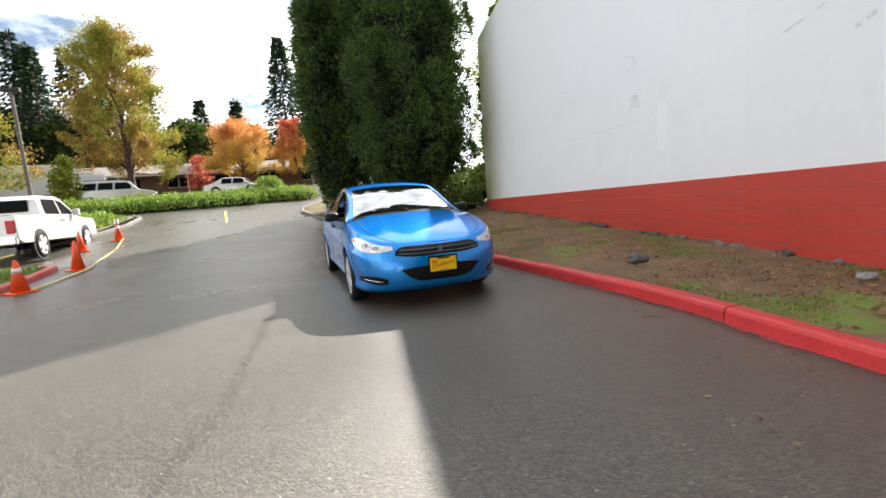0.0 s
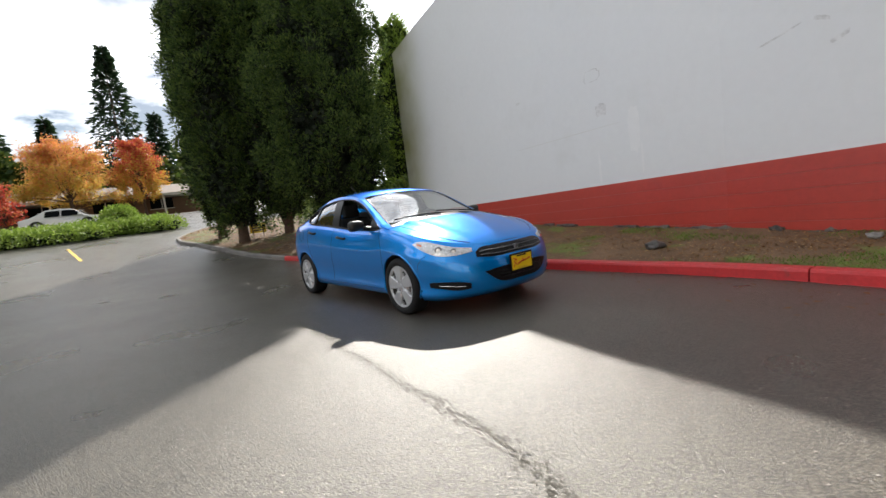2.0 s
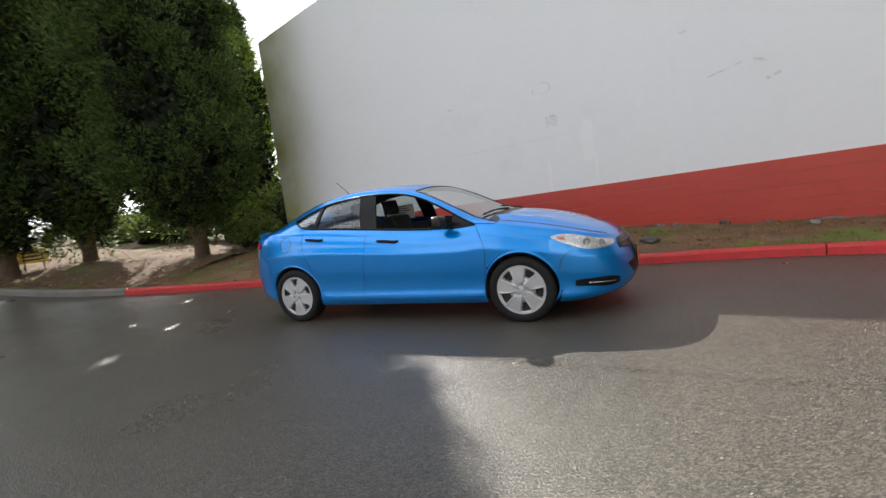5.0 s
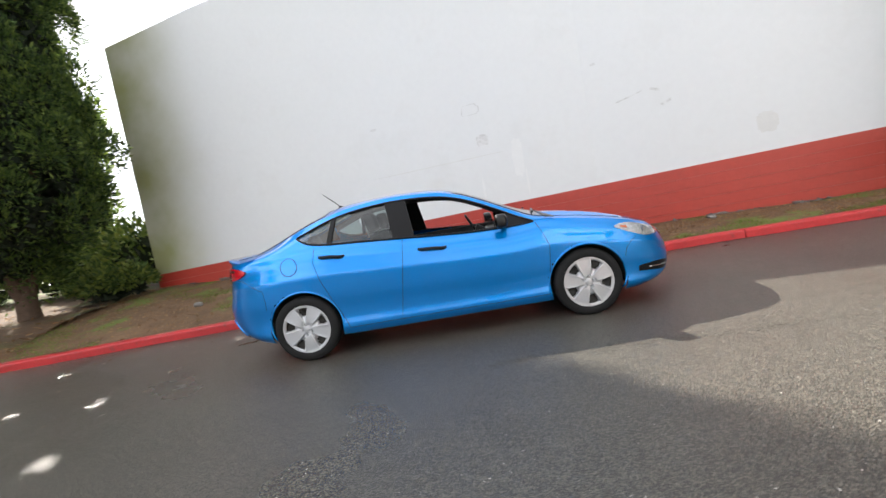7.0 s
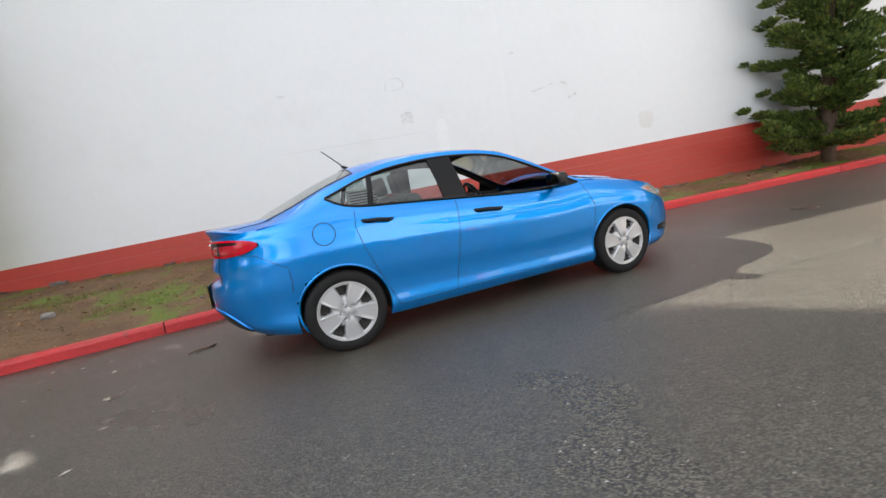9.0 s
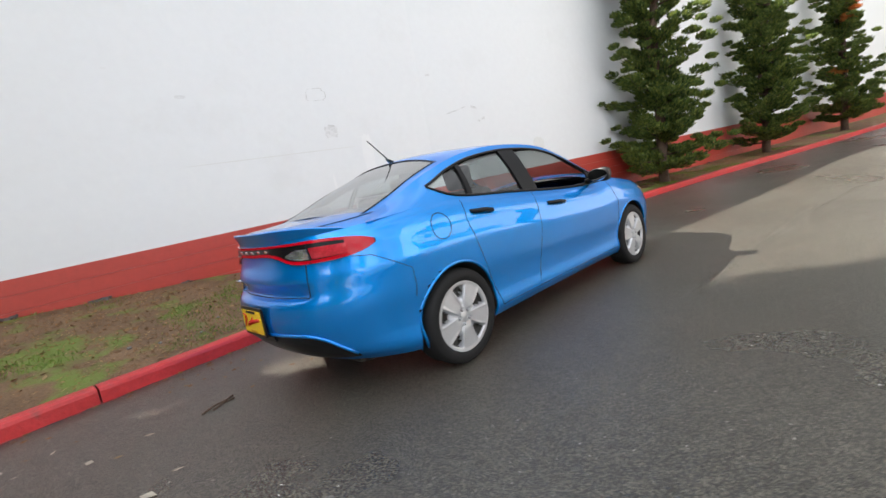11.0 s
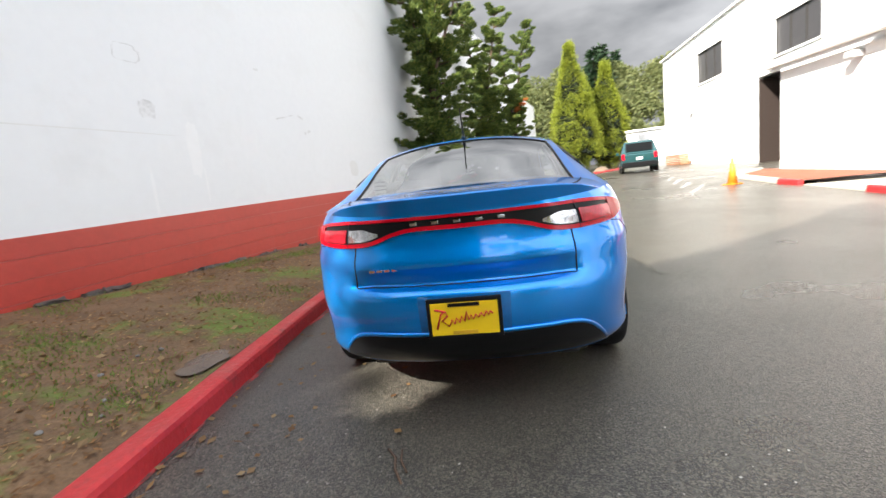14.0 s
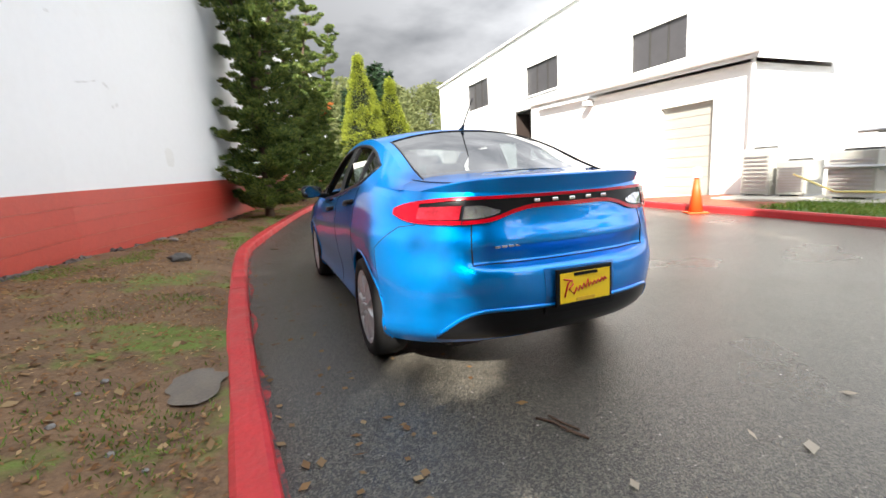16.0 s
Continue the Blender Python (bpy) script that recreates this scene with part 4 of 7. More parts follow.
def plate(front):
    """A yellow dealer plate in a black holder, with its writing as bars."""
    sg = 1 if front else -1
    x = 2.335 if front else -2.345
    z0, z1 = (0.395, 0.555) if front else (0.462, 0.622)
    p = part("licence_plate", box(min(x, x + sg * 0.014), -0.168, z0 - 0.014, max(x, x + sg * 0.014), 0.168, z1 + 0.014, 0.006), M_BLACK, car, "yellow dealer plate with red writing in a black holder")
    xf = x + sg * 0.0145
    bm = box(min(xf, xf + sg * 0.003), -0.15, z0 + 0.006, max(xf, xf + sg * 0.003), 0.15, z1 - 0.006, 0.001)
    part("plate_sheet", bm, M_YELLOW, p)
    xi = xf + sg * 0.0045
    zc = (z0 + z1) / 2
    fl = 1 if front else -1
    script = [(-0.125, -0.035), (-0.105, 0.03), (-0.085, 0.042), (-0.075, 0.02), (-0.1, 0.0), (-0.07, -0.028), (-0.055, 0.0), (-0.045, -0.02), (-0.035, 0.006), (-0.022, -0.016), (-0.012, 0.012), (0.0, -0.012),
              (0.012, 0.03), (0.02, -0.008), (0.03, 0.012), (0.04, -0.006), (0.052, 0.014), (0.062, -0.002), (0.076, 0.016), (0.086, 0.0), (0.098, 0.02), (0.108, 0.004), (0.116, 0.02), (0.126, 0.008)]
    tube("writing", [(xi, a * fl, zc + b + 0.06 * a) for a, b in script], 0.0046, M_REDINK, p)
    tube("writing", [(xi, a * fl, zc + 0.04 + 0.01 * math.sin(30 * a)) for a in lin(-0.13, -0.08, 8)], 0.0046, M_REDINK, p)
    for zz, w in ((z1 - 0.016, 0.07), (z0 + 0.018, 0.055)):
        bm = box(min(xf, xf + sg * 0.006), -w, zz - 0.008, max(xf, xf + sg * 0.006), w, zz + 0.008)
        part("holder_writing", bm, M_BLACK if zz > zc else mat("gold_print", (0.6, 0.35, 0.02), 0.5), p)


plate(True)
plate(False)
# holder recess round the rear plate: its shade painted as a darker blue patch
rp = fascia(False, -0.212, 0.212, flat(0.435), flat(0.64), 14, 5)
solid_patch("plate_recess_shade", *rp, 0.003, 0.02, mat("blue_recess_shade", (0.0, 0.16, 0.5), 0.35, metal=0.5, coat=1.0), car)
rp2 = fascia(False, -0.215, 0.215, flat(0.425), flat(0.46), 14, 3)
solid_patch("plate_ledge", *rp2, 0.02, 0.02, M_BLACK, car)


# mirrors, antenna
for side in (1, -1):
    bm = bmesh.new()
    bmesh.ops.create_uvsphere(bm, u_segments=20, v_segments=12, radius=1.0)
    bmesh.ops.scale(bm, vec=(0.085, 0.115, 0.075), verts=bm.verts)
    for v in bm.verts:
        v.co = Vector([math.copysign(abs(c) ** 0.6, c) for c in v.co.normalized()])
        v.co = Vector((v.co.x * 0.075, v.co.y * 0.098, v.co.z * 0.062))
        if v.co.x < -0.02:
            v.co.x = -0.02 + (v.co.x + 0.02) * 0.25
        v.co.z *= 1.0 + 0.12 * side * (v.co.y / 0.1)
    bmesh.ops.translate(bm, vec=(0.62, side * 0.945, 1.02), verts=bm.verts)
    mir = part("wing_mirror", bm, mat("satin_black_mirror", (0.012, 0.012, 0.013), 0.38, spec=0.3, coat=0.1), car, "black door mirror", smooth=True)
    part("mirror_stalk", cyl((0.68, side * 0.78, 0.965), (0.64, side * 0.9, 0.99), 0.03, 0.025, 10), M_BLACK, mir)
    bm = bmesh.new()
    bmesh.ops.create_circle(bm, cap_ends=True, segments=24, radius=1.0)
    bmesh.ops.scale(bm, vec=(0.055, 0.092, 1), verts=bm.verts)
    bmesh.ops.transform(bm, matrix=pose(0.5985 - 0.0255, side * 0.945, 1.02, 0, -90, 0), verts=bm.verts)
    part("mirror_glass", bm, mat("mirror_glass", (0.8, 0.82, 0.82), 0.03, metal=1.0, var=0.0), mir)
ant = part("antenna", cyl((-1.0, 0, 1.43), (-1.055, 0, 1.462), 0.02, 0.009, 12), M_BLACK, car, "short black roof antenna")
part("rod", cyl((-1.05, 0, 1.47), (-1.21, 0, 1.62), 0.0055, 0.004, 8), M_BLACK, ant)


# ---- wheels ----
def wheel(sx, sy):
    hub = new("wheel")
    hub.parent = car
    hub.matrix_basis = pose(sx * HUBX, sy * 0.79, HUBZ, 0, 0, 0 if sy > 0 else 180)
    tagged(hub, "black tyre with a silver five-spoke wheel cover")
    return hub


def lathe(profile, seg=48):
    """A turned shape round the y axis; profile of (r, y)."""
    v, f = [], []
    m = len(profile)
    for i in range(seg):
        g = 2 * math.pi * i / seg
        v += [(r * math.cos(g), y, r * math.sin(g)) for r, y in profile]
    for i in range(seg):
        for j in range(m - 1):
            a, b = i * m + j, (i + 1) % seg * m + j
            f.append((a, a + 1, b + 1, b))
    return v, f


tyre_prof = [(0.222, -0.09), (0.227, -0.1), (0.262, -0.107), (0.295, -0.1), (0.309, -0.085), (0.316, -0.06), (0.317, 0.0), (0.316, 0.06), (0.309, 0.085), (0.297, 0.1), (0.265, 0.106), (0.24, 0.102), (0.232, 0.095), (0.225, 0.08)]
tyre_mesh = mesh_from("tyre", *lathe(tyre_prof, 64), M_TYRE, True)


def rim_mesh():
    """A wheel cover with five broad spokes, dark windows between them and five nuts."""
    bm = bmesh.new()
    seg, rings = 200, [0.0, 0.02, 0.028, 0.035, 0.042, 0.05, 0.058, 0.065, 0.075, 0.09, 0.11, 0.128, 0.134, 0.138, 0.142, 0.148, 0.158, 0.17, 0.184, 0.196, 0.2, 0.204, 0.208, 0.214, 0.22, 0.229, 0.233]
    grid = []
    for i in range(seg):
        g = 2 * math.pi * i / seg
        ph = (i * 5 / seg) % 1.0          # 0 mid-spoke
        d = abs(ph - 0.5) * 2             # 1 at mid-spoke, 0 at mid-window
        row = []
        for r in rings:
            y = 0.1 - 0.01 * math.exp(-(r / 0.06) ** 4) - 0.006 * (r / 0.2) ** 2 + 0.008 * math.exp(-(r / 0.03) ** 4)
            w_in = 0.3 + 0.1 * (r - 0.13) / 0.08          # the windows widen outwards
            inside = sm(w_in + 0.05, w_in - 0.05, d)
            y -= 0.05 * inside * sm(0.122, 0.134, r) * sm(0.207, 0.199, r)
            # a valley runs from each window to the hub, with a raised lip round the window
            y -= 0.014 * sm(0.34, 0.12, d) * sm(0.05, 0.085, r) * sm(0.2, 0.15, r)
            y += 0.004 * math.exp(-((d - w_in - 0.12) / 0.06) ** 2) * sm(0.09, 0.13, r) * sm(0.225, 0.2, r)
            lug = min(math.hypot(r * math.cos(g) - 0.05 * math.cos(q), r * math.sin(g) - 0.05 * math.sin(q)) for q in [2 * math.pi * k / 5 + 0.3 for k in range(5)])
            y -= 0.012 * math.exp(-(lug / 0.0145) ** 4)
            if r > 0.215:
                y += 0.003
            row.append(bm.verts.new((r * math.cos(g), y, r * math.sin(g))))
        grid.append(row)
    for i in range(seg):
        for j in range(len(rings) - 1):
            a, b = grid[i], grid[(i + 1) % seg]
            vs_ = [a[j], a[j + 1], b[j + 1], b[j]]
            if j == 0:
                try:
                    f = bm.faces.new([a[0], a[1], b[1]])
                except ValueError:
                    continue
            else:
                f = bm.faces.new(vs_)
            if sum(v.co.y for v in f.verts) / len(f.verts) < 0.064:
                f.material_index = 1
            f.smooth = True
    for k in range(5):
        g = 2 * math.pi * k / 5 + 0.3
        cyl((0.05 * math.cos(g), 0.08, 0.05 * math.sin(g)), (0.05 * math.cos(g), 0.108, 0.05 * math.sin(g)), 0.011, 0.009, 8, bm)
    me = bpy.data.meshes.new("rim")
    bm.to_mesh(me)
    bm.free()
    me.materials.append(M_RIM)
    me.materials.append(M_DARK)
    return me


rim_me = rim_mesh()
liner_v, liner_f = lathe([(0.15, 0.0), (0.357, 0.0), (0.357, 0.3)], 40)
liner_f = [f for f in liner_f if sum(liner_v[i][2] for i in f) / 4 > -0.05]
liner_mesh = mesh_from("wheel_liner", liner_v, liner_f, M_DARK, True)
for sx in (1, -1):
    for sy in (1, -1):
        w = wheel(sx, sy)
        t = part("tyre", tyre_mesh, None, w, "black rubber tyre")
        r = part("rim", rim_me, None, w, "silver plastic wheel cover")
        r.matrix_basis = pose(0, 0, 0, 0, random.choice((10, 43, 22, 61)), 0)
        li = part("wheel_liner", liner_mesh, None, car)
        li.matrix_basis = pose(sx * HUBX, sy * 0.56, HUBZ + 0.006, 0, 0, 0 if sy > 0 else 180)

# ---- floor and cabin ----
part("underbody", box(-1.98, -0.56, 0.19, 1.98, 0.56, 0.33, 0.03), M_DARK, car)
part("floor_pan", box(-0.97, -0.81, 0.18, 0.97, 0.81, 0.3, 0.02), M_DARK, car)
# unseen trays added at both ends to keep light from under the car
for x0, x1 in ((-1.95, -1.74), (1.74, 1.95)):
    part("undertray_light_block", box(x0, -0.6, 0.2, x1, 0.6, 0.25, 0.02), M_DARK, car)
part("door_lining", box(-0.9, 0.74, 0.3, 0.95, 0.775, 0.965, 0.015), M_SEAT, car)
part("door_lining", box(-0.9, -0.775, 0.3, 0.95, -0.74, 0.965, 0.015), M_SEAT, car)
bm = box(0.55, -0.72, 0.55, 1.12, 0.72, 0.93, 0.06, 3)
part("dashboard", bm, M_BLACK, car, "black dashboard")
part("parcel_shelf", box(-1.9, -0.62, 0.98, -1.25, 0.62, 1.03, 0.02), M_SEAT, car)
for y in (-0.36, 0.36):
    seat = part("front_seat", box(-0.42, y - 0.25, 0.38, 0.12, y + 0.25, 0.56, 0.07, 3), M_SEAT, car, "dark cloth front seat")
    bm = box(-0.08, -0.25, 0.0, 0.08, 0.25, 0.66, 0.07, 3)
    bmesh.ops.transform(bm, matrix=pose(-0.38, y, 0.48, 0, -20, 0), verts=bm.verts)
    part("backrest", bm, M_SEAT, seat)
    bm = box(-0.05, -0.13, 0.0, 0.05, 0.13, 0.19, 0.045, 3)
    bmesh.ops.transform(bm, matrix=pose(-0.63, y, 1.12, 0, -12, 0), verts=bm.verts)
    part("headrest", bm, M_SEAT, seat)
bench = part("rear_bench", box(-1.3, -0.62, 0.38, -0.75, 0.62, 0.55, 0.06, 3), M_SEAT, car, "dark cloth rear bench")
bm = box(-0.08, -0.62, 0.0, 0.08, 0.62, 0.6, 0.07, 3)
bmesh.ops.transform(bm, matrix=pose(-1.26, 0, 0.46, 0, -22, 0), verts=bm.verts)
part("backrest", bm, M_SEAT, bench)
for y in (-0.36, 0.36):
    bm = box(-0.05, -0.12, 0.0, 0.05, 0.12, 0.16, 0.04, 3)
    bmesh.ops.transform(bm, matrix=pose(-1.5, y, 1.02, 0, -15, 0), verts=bm.verts)
    part("headrest", bm, M_SEAT, bench)
sw = tube("steering_wheel", [Vector((0.42, 0.36, 0.93)) + Matrix.Rotation(radians(-25), 3, "Y") @ Vector((0, 0.185 * math.cos(g), 0.185 * math.sin(g))) for g in lin(0, 2 * math.pi, 33)[:-1]], 0.016, M_BLACK, car, "black steering wheel", closed=True, seg=8)
part("wheel_boss", cyl((0.43, 0.36, 0.92), (0.58, 0.36, 0.85), 0.07, 0.04, 12), M_BLACK, sw)
bm = box(-0.95, 0.715, 1.03, -0.5, 0.718, 1.24)
sticker = part("window_sticker", bm, M_WHITEPAPER, car, "white paper price sticker inside the rear window")
for k in range(6):
    part("sticker_writing", box(-0.92, 0.712, 1.05 + k * 0.03, -0.92 + 0.36 - 0.03 * (k % 3), 0.7145, 1.06 + k * 0.03), M_BLACK, sticker)


# ---- foliage ----
def leaf_mat(name, cols, rough=0.6):
    """Leaves whose colour is drawn for each leaf from a few tones."""
    m = bpy.data.materials.new(name)
    m.use_nodes = True
    n, l = m.node_tree.nodes, m.node_tree.links
    b = n["Principled BSDF"]
    b.inputs["Roughness"].default_value = rough
    b.inputs["Specular IOR Level"].default_value = 0.3
    g, r = n.new("ShaderNodeNewGeometry"), n.new("ShaderNodeValToRGB")
    el = r.color_ramp.elements
    el[0].color, el[1].color = (*cols[0], 1), (*cols[-1], 1)
    for i, c in enumerate(cols[1:-1]):
        e = el.new((i + 1) / (len(cols) - 1))
        e.color = (*c, 1)
    l.new(g.outputs["Random Per Island"], r.inputs[0])
    l.new(r.outputs[0], b.inputs["Base Color"])
    tr = n.new("ShaderNodeBsdfTranslucent")
    l.new(r.outputs[0], tr.inputs[0])
    mx = n.new("ShaderNodeMixShader")
    mx.inputs[0].default_value = 0.3
    l.new(b.outputs[0], mx.inputs[1])
    l.new(tr.outputs[0], mx.inputs[2])
    l.new(mx.outputs[0], n["Material Output"].inputs[0])
    return m


rng = np.random.default_rng(7)


def unit(a):
    return a / np.maximum(np.linalg.norm(a, axis=-1, keepdims=True), 1e-9)


def leaves(name, centre, axis, length, width, material, bend=0.25, simple=False):
    """Many small folded leaves or sprays: a bent strip of two quads at each centre along its axis, or one bent lozenge (simple)."""
    n = len(centre)
    axis = unit(axis)
    side = unit(np.cross(axis, rng.normal(size=(n, 3))))
    up = np.cross(side, axis)
    L, W = np.asarray(length).reshape(-1, 1) * np.ones((n, 1)), np.asarray(width).reshape(-1, 1) * np.ones((n, 1))
    mid = centre + axis * L * 0.55 + up * L * bend * 0.35
    tip = centre + axis * L - up * L * bend * 0.3
    v = np.stack([centre - side * W * 0.25, centre + side * W * 0.25, mid + side * W * 0.5, mid - side * W * 0.5, tip + side * W * 0.12, tip - side * W * 0.12], 1).reshape(-1, 3)
    if simple:
        v = v.reshape(-1, 6, 3)
        v = np.stack([v[:, 0:2].mean(1), v[:, 2], v[:, 4:6].mean(1), v[:, 3]], 1).reshape(-1, 3)
        f = (np.arange(n) * 4)[:, None] + np.array([0, 1, 2, 3])
    else:
        k = (np.arange(n) * 6)[:, None]
        f = np.concatenate([k + np.array([0, 1, 2, 3]), k + np.array([3, 2, 4, 5])], 1).reshape(-1, 4)
    me = bpy.data.meshes.new(name)
    me.vertices.add(len(v))
    me.vertices.foreach_set("co", v.astype(np.float32).ravel())
    me.loops.add(f.size)
    me.loops.foreach_set("vertex_index", f.astype(np.int32).ravel())
    me.polygons.add(len(f))
    me.polygons.foreach_set("loop_start", np.arange(0, f.size, 4, dtype=np.int32))
    me.update(calc_edges=True)
    me.materials.append(material)
    return me


def limb_mesh(name, paths, material, seg=8):
    """Tapered limbs in one mesh; each path is a list of (point, radius)."""
    v, f = [], []
    for path in paths:
        b = len(v)
        n = len(path)
        for i, (p, r) in enumerate(path):
            a, c = Vector(path[max(0, i - 1)][0]), Vector(path[min(n - 1, i + 1)][0])
            t = (c - a).normalized()
            u = t.cross(Vector((0.3, 1, 0.1))).normalized()
            w = t.cross(u)
            for k in range(seg):
                g = 2 * math.pi * k / seg
                v.append(Vector(p) + u * (r * math.cos(g)) + w * (r * math.sin(g)))
        for i in range(n - 1):
            for k in range(seg):
                f.append((b + i * seg + k, b + i * seg + (k + 1) % seg, b + (i + 1) * seg + (k + 1) % seg, b + (i + 1) * seg + k))
    return mesh_from(name, v, f, material, True)


def lump(p, seed):
    return np.array([noise.noise((q[0], q[1], q[2] + seed * 7.3)) for q in p])


M_CYP = leaf_mat("cypress_sprays", [(0.025, 0.047, 0.014), (0.05, 0.09, 0.022), (0.085, 0.136, 0.03), (0.155, 0.21, 0.042)])
# near-black leaf colour: the shade deep inside crowns and shrubs, painted in
M_CROWNSHADE = mat("crown_inner_shade", (0.012, 0.02, 0.008), 0.95, var=0.5, scale=3)
M_PINE = leaf_mat("pine_sprays", [(0.045, 0.08, 0.024), (0.085, 0.135, 0.034), (0.15, 0.2, 0.045), (0.24, 0.28, 0.06)])
M_PINEBROWN = leaf_mat("dead_sprays", [(0.45, 0.14, 0.04), (0.6, 0.22, 0.06)])
M_GOLD = leaf_mat("golden_thuja", [(0.13, 0.17, 0.018), (0.23, 0.27, 0.027), (0.32, 0.35, 0.035), (0.17, 0.22, 0.022)])
M_FIR = leaf_mat("fir_sprays", [(0.012, 0.03, 0.014), (0.022, 0.048, 0.02), (0.035, 0.065, 0.025)])
M_MAPLE = leaf_mat("orange_maple", [(0.7, 0.34, 0.09), (0.68, 0.42, 0.08), (0.68, 0.5, 0.1), (0.5, 0.43, 0.08)])
M_PINKMAPLE = leaf_mat("pink_maple_tips", [(0.72, 0.26, 0.14), (0.74, 0.36, 0.13), (0.72, 0.46, 0.12), (0.68, 0.2, 0.13)])
M_REDMAPLE = leaf_mat("red_maple", [(0.56, 0.06, 0.06), (0.6, 0.12, 0.08), (0.62, 0.26, 0.07)])
M_RUST = leaf_mat("rusty_leaves", [(0.4, 0.22, 0.06), (0.46, 0.27, 0.07), (0.34, 0.19, 0.06), (0.42, 0.32, 0.07)])
M_GOLDTREE = leaf_mat("golden_tree", [(0.22, 0.26, 0.04), (0.4, 0.38, 0.06), (0.5, 0.42, 0.07), (0.3, 0.32, 0.05), (0.17, 0.23, 0.03)])
M_WOODS = leaf_mat("woodland", [(0.03, 0.06, 0.015), (0.07, 0.11, 0.02), (0.13, 0.15, 0.03), (0.05, 0.09, 0.02)])
M_HILLWOOD = leaf_mat("hillside_leaves", [(0.11, 0.135, 0.055), (0.15, 0.17, 0.06), (0.18, 0.19, 0.075), (0.14, 0.16, 0.06), (0.1, 0.125, 0.055)])
M_HEDGE = leaf_mat("hedge_leaf", [(0.12, 0.2, 0.035), (0.2, 0.3, 0.05), (0.3, 0.41, 0.07), (0.17, 0.25, 0.045)])


def open_lines(p, gaps, more=0.0):
    """Which sprays stand clear of the openings through a crown: each opening is a ground point and a radius, running up towards the sun."""
    ok = np.ones(len(p), bool)
    for gx, gy, gr in gaps:
        v = p - np.array([gx, gy, 0.0])
        along = v @ np.array(SUN_DIR)
        ok &= np.linalg.norm(v - along[:, None] * np.array(SUN_DIR), axis=1) > gr + more
    return ok


def column_tree(at, r, h, seed, n=9000, mat_=None, name="cypress_tree", label="tall dense dark green columnar conifer on the island", point=0.55, lobes=5, clear=0.55, leaf=0.3, belly=0.0, clump=1.75, gaps=()):
    """A dense columnar conifer: trunk, inner stems, near-black inner leaves coloured as crown shade, and sprays over a
    lobed, uneven outline.
    """
    mat_ = mat_ or M_CYP
    t = thing(name, label, "tree", at, group="columnar trees on the island" if name == "cypress_tree" else "")
    part("trunk", limb_mesh("trunk", [[((0, 0, -0.2), 0.26), ((0.02, 0, 0.3), 0.2), ((0, 0.05, 1.5), 0.17), ((0, 0, h * 0.6), 0.1), ((0, 0, h * 0.95), 0.02)]]
                            + [[((0.06 * math.cos(g), 0.06 * math.sin(g), 0.5), 0.1), ((r * 0.35 * math.cos(g), r * 0.35 * math.sin(g), 2.2), 0.07), ((r * 0.4 * math.cos(g), r * 0.4 * math.sin(g), h * 0.6), 0.03)] for g in (0.4, 1.9, 3.3, 4.9)], M_BARK), None, t)
    rc = leaf * clump                                        # radius of one clump of sprays
    nc = int(1.9 * 2 * r * h / rc ** 2)
    q = rng.random(nc)
    z = clear + (h - clear) * q ** 0.9
    th = rng.random(nc) * 2 * math.pi
    k = (z - clear) / (h - clear)
    prof = np.clip(k * 9, 0.45, 1.0) * (1 - np.clip((k - point) / (1 - point), 0, 1) ** 1.7)
    prof = prof * (1 + belly * np.exp(-((z - 3.7) / 2.1) ** 4))
    probe = np.stack([np.cos(th) * 1.3, np.sin(th) * 1.3, z * 0.45], 1)
    lobe = 1 + 0.16 * np.sin(lobes * th + seed + z * 0.25) + 0.3 * lump(probe, seed) + 0.16 * lump(probe * 3.1, seed + 2)
    rad = np.maximum(0.05, r * prof * lobe * (1 - 0.3 * rng.random(nc) ** 2.0) - 0.55 * rc)
    cc = np.stack([rad * np.cos(th), rad * np.sin(th), z], 1)
    idx = rng.integers(0, nc, n)
    outw = np.stack([np.cos(th), np.sin(th), 0 * th], 1)[idx]
    d = unit(unit(rng.normal(size=(n, 3))) + outw * 0.55 + np.array([0, 0, 0.25]))
    size = (0.65 + 0.7 * rng.random(nc))[idx][:, None]
    c = cc[idx] + d * np.array([1, 1, 1.3]) * rc * size * (0.5 + 0.5 * rng.random((n, 1)))
    ax = d + outw * 0.25 + np.array([0, 0, 0.45]) + rng.normal(size=(n, 3)) * 0.35
    keep = open_lines(c + np.array(at), gaps)
    c, ax = c[keep], ax[keep]
    n = len(c)
    part("crown", leaves("crown", c, ax, leaf * (0.45 + 0.6 * rng.random(n)), leaf * 0.27 * (0.7 + 0.6 * rng.random(n)), mat_, simple=True), None, t)
    # filler leaves inside the crown, coloured as its inner shade
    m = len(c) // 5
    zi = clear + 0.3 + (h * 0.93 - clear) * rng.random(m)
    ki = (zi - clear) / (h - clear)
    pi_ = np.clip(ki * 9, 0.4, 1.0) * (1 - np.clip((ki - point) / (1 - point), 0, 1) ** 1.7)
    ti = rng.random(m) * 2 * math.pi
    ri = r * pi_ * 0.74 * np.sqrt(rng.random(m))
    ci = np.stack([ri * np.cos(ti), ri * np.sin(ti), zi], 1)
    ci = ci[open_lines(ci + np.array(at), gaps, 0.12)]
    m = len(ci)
    part("inner_shade_foliage", leaves("inner_shade_foliage", ci, rng.normal(size=(m, 3)) + np.array([0, 0, 0.6]), leaf * 2.0, leaf * 1.3, M_CROWNSHADE, simple=True), None, t)
    return t


